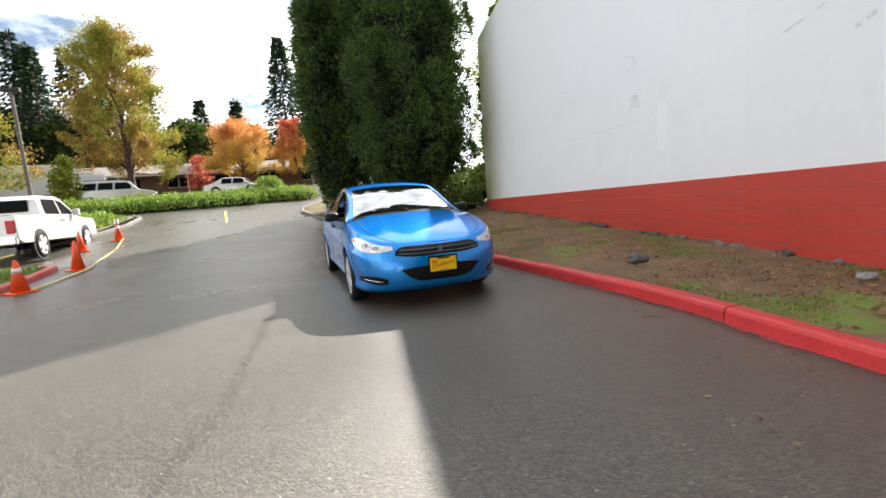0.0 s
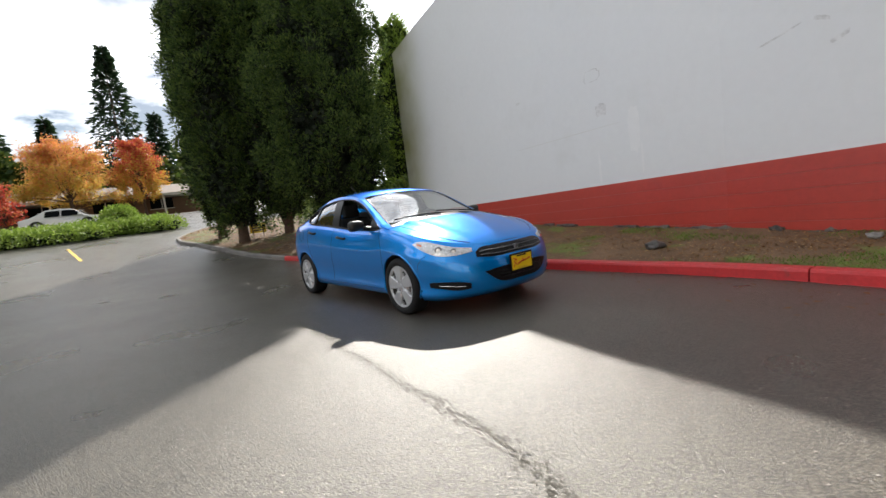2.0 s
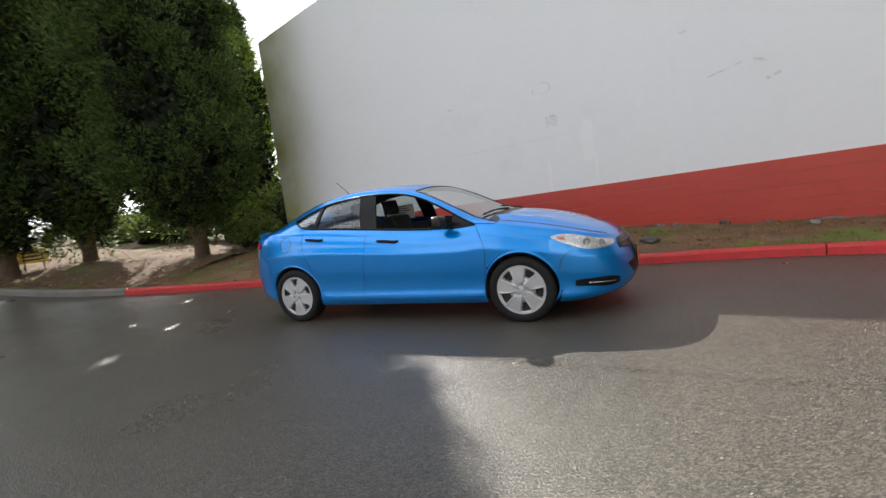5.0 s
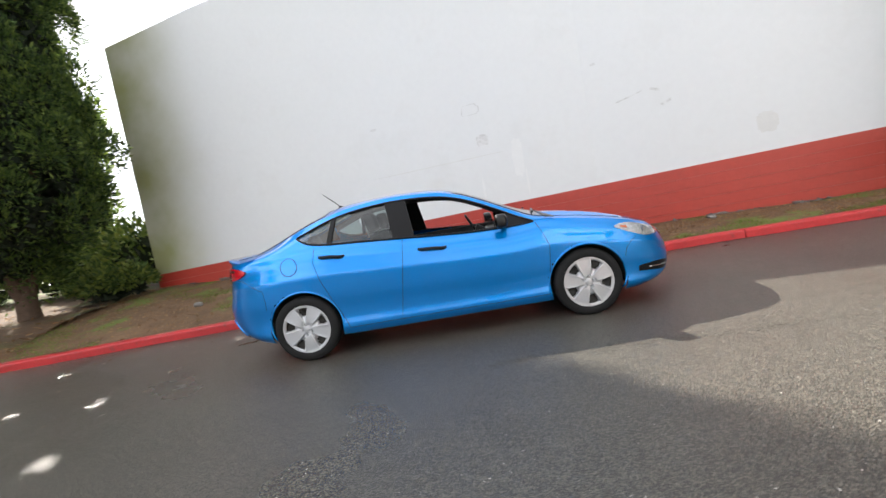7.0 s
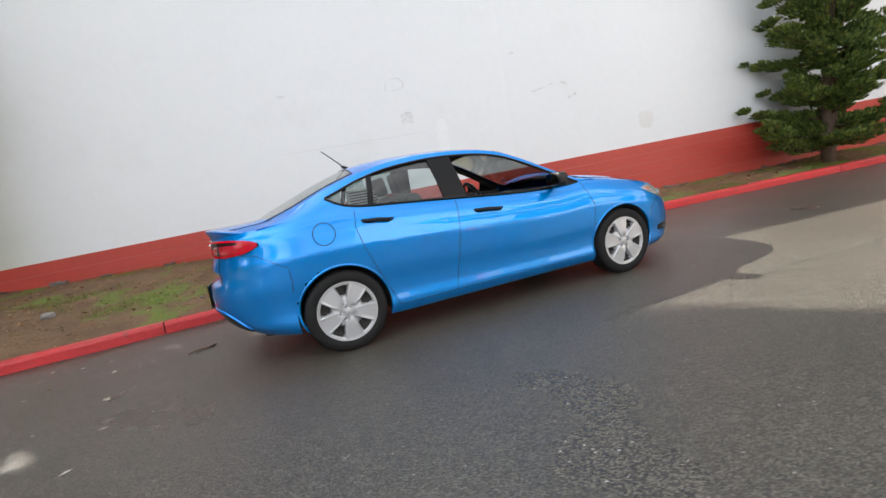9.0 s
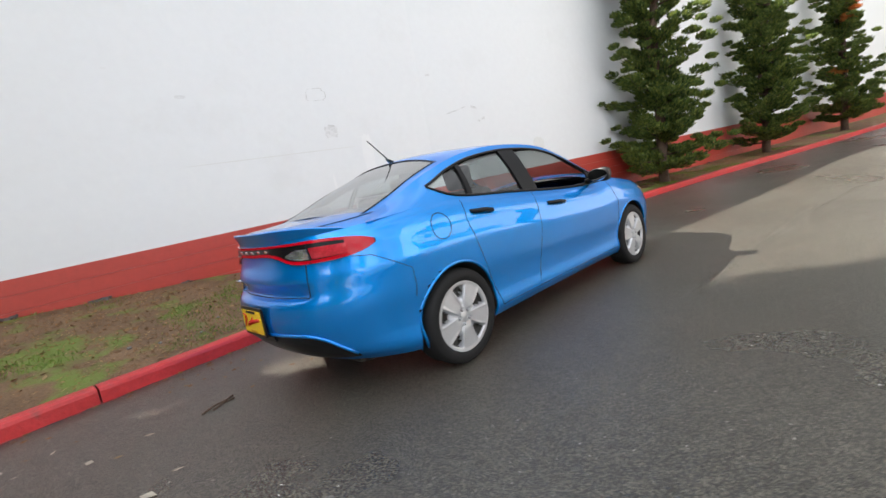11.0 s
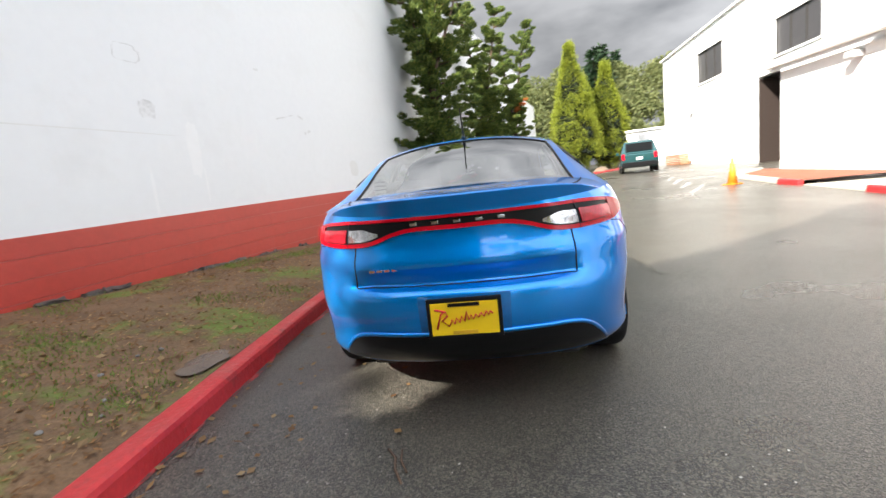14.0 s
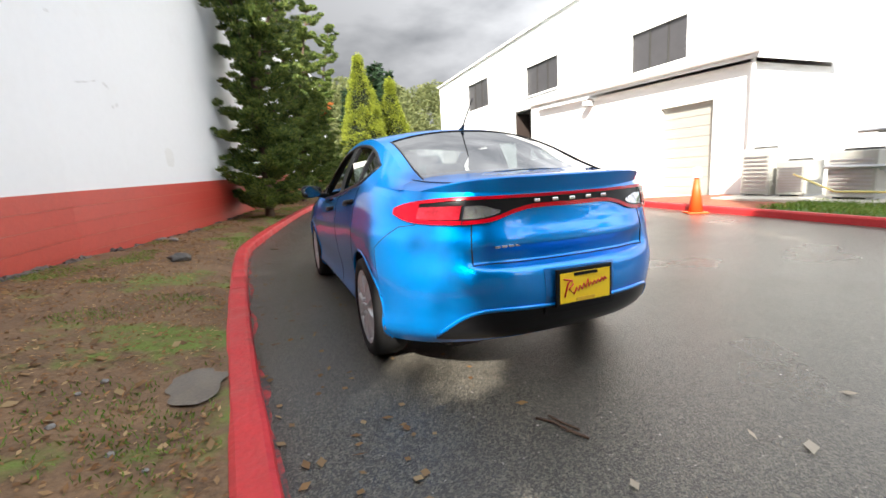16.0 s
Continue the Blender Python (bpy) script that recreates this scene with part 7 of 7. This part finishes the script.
part("fascia", box(5.0, -19.0, 2.12, 5.1, 23.0, 2.36), M_PALETRIM, lo)
for k in range(8):
    y = -15 + 4.6 * k
    w = part("window", box(4.0, y, 0.9, 4.05, y + 2.0, 1.9), M_DGLASS, lo)
    part("frame", box(4.03, y - 0.08, 0.82, 4.09, y + 2.08, 0.9), M_PALETRIM, w)
    part("frame", box(4.03, y + 0.96, 0.9, 4.08, y + 1.04, 1.9), M_PALETRIM, w)
for y0 in (5.5, 18.0):
    pc = part("porch", box(4.1, y0, 2.0, 6.6, y0 + 4.4, 2.25), M_PALETRIM, lo, "pale flat porch canopy")
    for yy in (y0 + 0.2, y0 + 4.2):
        part("porch_post", box(6.3, yy - 0.08, -0.6, 6.46, yy + 0.08, 2.0), M_PALETRIM, pc)
hh = thing("hill_house", "dark timber house high among the trees", "house", (-76.0, -37.0, 3.0))
part("wall", box(-4, -6, 0, 4, 6, 13.5), M_BROWN, hh)
part("roof", box(-4.8, -7, 13.5, 4.8, 7, 14.2, 0.1), M_ROOFTILE, hh)
part("window", box(4.0, -3, 10.8, 4.06, 3, 12.4), M_DGLASS, hh)
pl = thing("light_pole", "grey steel light pole beside the shrub bed", "pole", at_ground(-19.6, -12.6))
part("shaft", cyl((0, 0, -0.2), (0, 0, 6.4), 0.1, 0.07, 12), mat("weathered_pole", (0.14, 0.12, 0.11), 0.7, var=0.2), pl)
part("lamp_head", box(-0.12, -0.35, 6.35, 0.12, 0.35, 6.55, 0.04), M_DARK, pl)
ps = thing("post_sign", "small red and white sign on a brown post by the kerb", "sign", (27.6, -4.7, gz(27.6) + 0.1), 20)
part("post", box(-0.1, -0.1, -0.3, 0.1, 0.1, 1.3, 0.02), M_BROWN, ps)
part("panel", box(-0.16, -0.22, 1.05, -0.1, 0.22, 1.5, 0.02), mat("red_sign_face", (0.5, 0.05, 0.05), 0.5), ps)
wb = thing("white_shed", "low white flat-roofed shed beyond the parked van", "shed", (46.0, -18.0, gz(46)), -10)
part("wall", box(-3, -5, -0.5, 3, 3.5, 3.1), M_BUILDING, wb)
part("roof", box(-3.2, -5.2, 3.1, 3.2, 3.7, 3.3), M_GUTTER, wb)
part("door", box(-3.04, -3, 0, -3.0, -1.8, 2.1), M_BEIGE, wb)
pt = thing("timber_stack", "stack of brown timber against the workshop wall", "timber stack", (29.5, -13.2, gz(29.5)), 0)
for k in range(6):
    part("plank", box(-1.3, -0.5 + 0.02 * k, 0.12 * k, 1.3, 0.1 + 0.02 * k, 0.12 * k + 0.1, 0.01), mat("rough_timber", (0.3, 0.14, 0.07), 0.85, var=0.2, scale=5), pt)
M_FOOTSTONE = mat("brown_boulder", (0.14, 0.1, 0.07), 0.85, var=0.35, scale=4, bump=0.8, bump_scale=20)
bn = thing("rock_pair", "brown boulder at the kerb below the thujas", "boulder", (31.5, -8.6, gz(31.5)))
bm = bmesh.new()
bmesh.ops.create_icosphere(bm, subdivisions=3, radius=0.55)
for w in bm.verts:
    w.co *= 1 + 0.25 * noise.noise(w.co * 2.2)
    w.co.z *= 0.7
part("boulder", bm, M_FOOTSTONE, bn, smooth=True)


# ---- marks and wear on the asphalt ----
def ground_strip(name, pts, width, material, label, category, seed, lift=0.004, fine=0.12, rough=0.5, parent=None):
    """A ragged flat mark along a line on the ground."""
    r_ = random.Random(seed)
    dense_ = []
    for (a, b), (c, d) in zip(pts, pts[1:]):
        n = max(1, int(math.hypot(c - a, d - b) / fine))
        dense_ += [Vector((a + (c - a) * i / n, b + (d - b) * i / n)) for i in range(n)]
    dense_.append(Vector(pts[-1]))
    v, f = [], []
    for i, p in enumerate(dense_):
        t = (dense_[min(i + 1, len(dense_) - 1)] - dense_[max(i - 1, 0)]).normalized()
        nn = Vector((-t.y, t.x))
        off = 0.05 * rough * noise.noise((p.x * 1.7, p.y * 1.7, seed))
        for sg_ in (-1, 1):
            w = width * 0.5 * (1 + rough * (r_.random() - 0.5) * 1.6)
            q = p + nn * (sg_ * w + off)
            v.append((q.x, q.y, gz(q.x) + lift))
    f = [(2 * i, 2 * i + 2, 2 * i + 3, 2 * i + 1) for i in range(len(dense_) - 1)]
    return tagged(new(name, mesh_from(name, v, f, material)), label, category, kind="structure")


def crack(name, pts, n, size, spread, label, seed):
    """A feathered crack: many small dark flecks strung along a line."""
    r_ = random.Random(seed)
    seg = [(Vector(a), Vector(b)) for a, b in zip(pts, pts[1:])]
    tot = sum((b - a).length for a, b in seg)
    v, f = [], []
    for i in range(n):
        d = tot * (i + r_.random()) / n
        for a, b in seg:
            if d <= (b - a).length:
                break
            d -= (b - a).length
        t = (b - a).normalized()
        p = a + t * d + Vector((-t.y, t.x)) * (0.06 * noise.noise((d * 1.9, seed, 0)) + r_.gauss(0, spread))
        k = size * (0.4 + 1.1 * r_.random())
        g0 = len(v)
        for j in range(7):
            g = 2 * math.pi * j / 7
            q = p + t * (k * 1.5 * math.cos(g) * (0.6 + 0.7 * r_.random())) + Vector((-t.y, t.x)) * (k * 0.6 * math.sin(g) * (0.6 + 0.7 * r_.random()))
            v.append((q.x, q.y, gz(q.x) + 0.003 + 0.0004 * (i % 5)))
        f.append(tuple(range(g0, g0 + 7)))
    return tagged(new(name, mesh_from(name, v, f, M_SEAMTAR)), label, "crack", kind="structure")


crack("crack", [(0.3, -1.75), (1.2, -1.78), (2.2, -1.87), (3.8, -2.03), (5.1, -2.31), (6.5, -2.6)], 1900, 0.006, 0.03, "dull feathered crack in the asphalt", 3)
crack("crack", [(6.5, -2.6), (9.0, -3.2), (13.0, -4.15), (18.0, -5.35)], 1100, 0.008, 0.036, "dull feathered crack running up the road", 4)
M_LINEYELLOW = mat("worn_yellow_paint", (0.6, 0.4, 0.06), 0.7, var=0.25, scale=8, wear=(0.12, 0.1, 0.07), wear_at=(0.55, 0.66), wear_scale=6)
M_LINEWHITE = mat("worn_white_paint", (0.5, 0.5, 0.48), 0.7, var=0.3, scale=8, wear=(0.12, 0.12, 0.11), wear_at=(0.45, 0.6), wear_scale=5)
ground_strip("line", [(-16.2, -4.05), (-21.3, -4.6)], 0.11, M_LINEYELLOW, "worn yellow bay line on the asphalt", "road marking", 6, rough=0.15)
for k in range(4):
    ground_strip("line", [(9.0 + 1.9 * k, -5.7 - 0.5 * k), (11.2 + 1.9 * k, -7.0 - 0.42 * k)], 0.1, M_LINEWHITE, "faded white bay line on the asphalt", "road marking", 20 + k, rough=0.3)
M_REDSPLASH = mat("red_paint_on_asphalt", (0.4, 0.04, 0.04), 0.6, var=0.3, scale=8, wear=(0.06, 0.055, 0.05), wear_at=(0.42, 0.55), wear_scale=9)
ground_strip("splash", [(-6.0 + 0.5 * i, kerb_y(-6.0 + 0.5 * i) - 0.012) for i in range(34)], 0.035, M_REDSPLASH, "red paint splashed along the foot of the kerb", "paint", 9, rough=0.9)

# fallen leaves and grit on the road
M_LITTER = leaf_mat("leaf_litter", [(0.22, 0.12, 0.05), (0.32, 0.2, 0.09), (0.15, 0.08, 0.04), (0.38, 0.27, 0.14)], 0.8)
# pale tones for wet leaves that double as painted sun flecks
M_PALEFLECK = leaf_mat("pale_leaf_and_sunfleck", [(0.55, 0.5, 0.42), (0.42, 0.36, 0.28), (0.6, 0.58, 0.54)], 0.6)


def scatter(name, label, xs_, ys_, zs_, length, width, material, flat_=0.15, category="litter"):
    n = len(xs_)
    g = rng.random(n) * 2 * math.pi
    ax = np.stack([np.cos(g), np.sin(g), (rng.random(n) - 0.3) * flat_], 1)
    c = np.stack([xs_, ys_, zs_], 1)
    side = np.stack([-np.sin(g), np.cos(g), (rng.random(n) - 0.5) * flat_ * 2], 1)
    L, W = length * (0.5 + rng.random(n))[:, None], width * (0.5 + rng.random(n))[:, None]
    up = np.array([0, 0, 1.0]) * (0.15 * L)
    v = np.stack([c, c + ax * L * 0.5 + side * W * 0.5 + up * 0.4, c + ax * L + up * rng.random(n)[:, None], c + ax * L * 0.5 - side * W * 0.5 + up * 0.2], 1).reshape(-1, 3)
    k = (np.arange(n) * 4)[:, None]
    f = (k + np.array([0, 1, 2, 3])).reshape(-1, 4)
    me = mesh_from(name, v.tolist(), f.tolist(), material)
    return tagged(new(name, me), label, category, kind="stuff")


n = 500
lx = -9.0 + 22 * rng.random(n)
ly = np.array([kerb_y(x) for x in lx]) - 0.05 - 1.2 * rng.random(n) ** 2.5
scatter("fallen_leaves", "small brown leaves fallen along the kerb", lx, ly, np.array([gz(x) for x in lx]) + 0.006, 0.045, 0.03, M_LITTER)
# pale flakes behind the car: some leaves, some sun flecks given as colour
n = 46
lx, ly = -7.5 + 4.6 * rng.random(n), -2.4 + 3.4 * rng.random(n)
scatter("wet_leaves_and_flecks", "pale wet leaves and painted sun flecks on the asphalt behind the car", lx, ly, np.array([gz(x) for x in lx]) + 0.005, 0.07, 0.035, M_PALEFLECK, 0.04)
n = 7000
lx, ly = -7.0 + 17 * rng.random(n), -6.0 + 7.4 * rng.random(n)
scatter("grit", "pale grit and tiny stones on the asphalt", lx, ly, np.array([gz(x) for x in lx]) + 0.003, 0.01, 0.008, M_PALESTONE, 0.2)
tw = thing("dark_twig", "dark wet twig on the asphalt", "twig", (-2.6, 0.32, 0.006), 20)
tube("stick", [(-0.12, 0, 0), (-0.03, 0.012, 0.006), (0.05, 0.0, 0.004), (0.13, 0.02, 0.0)], 0.006, M_BARK, tw)
tube("stick", [(-0.06, -0.03, 0.0), (0.02, -0.02, 0.005), (0.1, -0.035, 0.0)], 0.005, M_BARK, tw)

# ---- soil strip: grass, litter, chips, stones ----
M_BLADE = leaf_mat("grass_blade", [(0.08, 0.16, 0.02), (0.13, 0.22, 0.03), (0.18, 0.26, 0.045), (0.24, 0.25, 0.07)], 0.6)
M_STRAW = leaf_mat("dry_straw", [(0.34, 0.18, 0.075), (0.18, 0.09, 0.04), (0.26, 0.145, 0.065), (0.46, 0.32, 0.17)], 0.85)


def verge_points(n, keep):
    x = -7.5 + 22 * rng.random(n) ** 1.15
    k = rng.random(n)
    out = []
    for a, b in zip(x, k):
        y0, y1 = kerb_y(a) + 0.18, wall_y(a) - 0.04
        y = y0 + (y1 - y0) * b
        if keep(a, y, b) and ((a + 1.66) / 0.26) ** 2 + ((y - 1.83) / 0.17) ** 2 > 1:
            out.append((a, y, verge_z(a, y)))
    return np.array(out)


def patch_noise(x, y, s, o):
    return noise.noise((x * s, y * s * 1.3, o)) + 0.5 * noise.noise((x * s * 2.3, y * s * 2.3, o + 4))


g1 = verge_points(90000, lambda x, y, k: patch_noise(x, y, 0.8, 1.0) + (0.25 if x > 2.5 else 0.0) * (1 - k) + random.random() * 0.25 > 0.47)
ax = np.stack([rng.normal(size=len(g1)) * 0.5, rng.normal(size=len(g1)) * 0.5, np.ones(len(g1))], 1)
tagged(new("grass_tufts", leaves("grass_tufts", g1, ax, 0.012 + 0.028 * rng.random(len(g1)), 0.007, M_BLADE, simple=True)), "patchy short green grass on the soil strip", "grass", kind="stuff")
g2 = verge_points(40000, lambda x, y, k: patch_noise(x, y, 0.6, 9.0) + random.random() * 0.8 > 0.15)
scatter("soil_litter", "brown leaf litter, bark chips and straw on the soil", g2[:, 0], g2[:, 1], g2[:, 2] + 0.004, 0.032, 0.013, M_STRAW, 0.5)
g3 = verge_points(1500, lambda x, y, k: True)
scatter("litter_leaves", "fallen brown leaves on the soil strip", g3[:, 0], g3[:, 1], g3[:, 2] + 0.008, 0.05, 0.035, M_LITTER, 0.5)
n = 4500
ix_, iy_ = -23 + 16 * rng.random(n), np.zeros(n)
for i in range(n):
    iy_[i] = isle_y(ix_[i]) + 0.25 + 4.5 * rng.random() ** 1.5
scatter("needle_litter", "brown needles and straw under the island trees", ix_, iy_, np.array([gz(x) for x in ix_]) + 0.15 + 0.33 * np.array([sm(0.0, 2.5, y - isle_y(x)) * sm(-22, -9, x) for x, y in zip(ix_, iy_)]), 0.12, 0.03, M_STRAW, 0.3)
n = 6000
lx = -7.0 + 8.6 * rng.random(n)
ly = np.array([work_y(x) for x in lx]) - 0.2 - 2.1 * rng.random(n)
gl = np.stack([lx, ly, np.array([gz(x) for x in lx]) + 0.12], 1)
tagged(new("lawn_grass", leaves("lawn_grass", gl, np.stack([rng.normal(size=n) * 0.4, rng.normal(size=n) * 0.4, np.ones(n)], 1), 0.1, 0.02, M_BLADE)), "short grass behind the red kerb", "grass", kind="stuff")


def rock(name, at, size, material, label, seed, squash=0.6):
    bm = bmesh.new()
    bmesh.ops.create_icosphere(bm, subdivisions=3, radius=size)
    for w in bm.verts:
        d = w.co.normalized()
        w.co *= 1 + 0.35 * noise.noise(d * 1.6 + Vector((seed, 0, 0))) + 0.12 * noise.noise(d * 5 + Vector((0, seed, 0)))
        w.co.z *= squash
    o = part(name, bm, material, None, smooth=True)
    o.matrix_world = pose(*at, 0, 0, seed * 40)
    return tagged(o, label, "stone")


M_ROCK = mat("dark_wet_stone", (0.07, 0.065, 0.06), 0.55, var=0.4, scale=10, bump=0.8, bump_scale=30)
rock("stone", (2.5, 2.5, verge_z(2.5, 2.5) + 0.03), 0.13, M_ROCK, "dark flat stone lying in the grass", 1, 0.5)
rock("stone", (4.6, 2.9, verge_z(4.6, 2.9) + 0.02), 0.07, M_CONCRETE, "small pale stone on the soil strip", 2, 0.6)
rock("stone", (-4.6, 2.6, verge_z(-4.6, 2.6) + 0.02), 0.08, M_CONCRETE, "small pale stone on the soil strip", 3, 0.6)
for k in range(7):
    x = -2.9 + 0.22 * k + 0.2 * random.random()
    y = kerb_y(x) + 0.3 + 0.5 * random.random()
    rock("pebble", (x, y, verge_z(x, y) + 0.006), 0.009 + 0.012 * random.random(), M_CONCRETE, "pale pebble on the bare soil", 5 + k, 0.6)
M_PUDDLE = mat("muddy_water", (0.1, 0.078, 0.055), 0.22, spec=0.3, var=0.35, scale=6)
pv = [(0.22 * math.cos(g) * (1 + 0.35 * noise.noise((math.cos(g), math.sin(g), 3.0))), 0.13 * math.sin(g) * (1 + 0.4 * noise.noise((2 * math.cos(g), 2 * math.sin(g), 7.0))), 0.0) for g in lin(0, 2 * math.pi * 39 / 40, 40)]
pud = new("puddle", mesh_from("puddle", pv, [tuple(range(40))], M_PUDDLE))
pud.matrix_world = pose(-1.66, 1.83, 0.146, 0, 0, 6)
tagged(pud, "small muddy puddle on the bare soil beside the kerb", "puddle", kind="structure")

# broken concrete footing along the foot of the wall
M_FOOTING = mat("crumbled_footing", (0.15, 0.135, 0.12), 0.9, var=0.45, scale=9, bump=1.0, bump_scale=40)
foot = thing("footing", "crumbling grey concrete footing along the wall base", "footing", kind="structure")
fr = random.Random(12)
x = -6.9
while x < 14.0:
    L = 0.07 + 0.2 * fr.random()
    if fr.random() < (0.8 if -1.0 < x < 6.5 else 0.35):
        y, z = wall_y(x + L / 2), base_z(x + L / 2)
        bm = bmesh.new()
        bmesh.ops.create_cube(bm, size=1.0)
        bmesh.ops.subdivide_edges(bm, edges=bm.edges[:], cuts=2, use_grid_fill=True)
        hgt = 0.01 + 0.055 * fr.random()
        for w in bm.verts:
            w.co = Vector((w.co.x * L * 1.04, w.co.y * (0.1 + 0.04 * fr.random()), w.co.z * 0.16)) + Vector((fr.gauss(0, 0.012), fr.gauss(0, 0.01), fr.gauss(0, 0.012)))
        o = part("footing_piece", bm, M_FOOTING if fr.random() < 0.5 else M_ROCK, foot)
        o.matrix_basis = pose(x + L / 2, y - 0.045, z - 0.115 + hgt, 0, 0, -10)
    x += L

# ---- scuffs and stains on the white wall ----
M_SCUFF = mat("grey_scuff", (0.54, 0.545, 0.55), 0.7, var=0.12, scale=8, wear=(0.68, 0.69, 0.7), wear_at=(0.42, 0.58), wear_scale=9)
M_FAINT = mat("faint_patch_paint", (0.64, 0.645, 0.64), 0.6, var=0.06, scale=5)
M_BRIGHT = mat("fresh_white_patch", (0.73, 0.74, 0.75), 0.5, var=0.03)


def wall_mark(name, x, z, w, h, material, label, seed, ring=False, slant=0.0):
    """A thin irregular mark on the face of the long wall."""
    r_ = random.Random(seed)
    n = 26
    v, f = [], []
    tw_ = -0.143 if x < 3 else -0.268
    for i in range(n):
        g = 2 * math.pi * i / n
        k = 1 + 0.22 * (r_.random() - 0.5)
        p = abs(math.cos(g)) ** 0.6 * math.copysign(1, math.cos(g)), abs(math.sin(g)) ** 0.6 * math.copysign(1, math.sin(g))
        dx, dz = p[0] * w * 0.5 * k, p[1] * h * 0.5 * k
        xx, zz = x + dx, z + dz + slant * dx
        v.append((xx, wall_y(x) + tw_ * (xx - x) - 0.003, zz))
        if ring:
            v.append((x + dx * 0.9, wall_y(x) + tw_ * dx * 0.9 - 0.003, z + dz * 0.9))
    f = [tuple(range(n))] if not ring else [(2 * i, 2 * ((i + 1) % n), 2 * ((i + 1) % n) + 1, 2 * i + 1) for i in range(n)]
    return tagged(new(name, mesh_from(name, v, f, material)), label, "stain", kind="structure")


wall_mark("stain", 0.97, 2.45, 0.24, 0.22, M_SCUFF, "round grey scuff on the white wall", 1)
wall_mark("stain", 0.82, 3.08, 0.34, 0.22, M_SCUFF, "faint rectangular outline on the white wall", 2, True)
wall_mark("stain", 4.3, 2.44, 0.18, 0.06, M_SCUFF, "grey scrape on the white wall", 3, slant=0.35)
wall_mark("stain", 4.14, 2.7, 0.16, 0.05, M_SCUFF, "grey scrape on the white wall", 4, slant=-0.4)
wall_mark("stain", 3.69, 2.66, 0.5, 0.025, M_SCUFF, "long thin scrape on the white wall", 5, slant=0.25)
wall_mark("stain", 5.75, 1.73, 0.3, 0.34, M_FAINT, "faint grey patch on the white wall", 6)
wall_mark("stain", 1.6, 2.0, 0.22, 0.75, M_BRIGHT, "brighter repainted patch on the white wall", 7)
wall_mark("stain", 0.85, 1.42, 0.05, 0.6, M_BRIGHT, "brighter vertical streak on the white wall", 8)
wall_mark("stain", 1.72, 1.5, 0.035, 0.5, M_BRIGHT, "brighter vertical streak on the white wall", 9)
wall_mark("stain", 0.0, 2.13, 2.6, 0.014, M_FAINT, "hairline horizontal joint in the white wall", 10, slant=0.02)
wall_mark("stain", 3.2, 3.4, 0.1, 0.04, M_SCUFF, "small grey scrape on the white wall", 11)
wall_mark("stain", -1.2, 3.1, 0.14, 0.05, M_SCUFF, "small grey scrape on the white wall", 12)
wall_mark("stain", -2.0, 3.5, 0.07, 0.03, M_SCUFF, "small grey scrape on the white wall", 13)
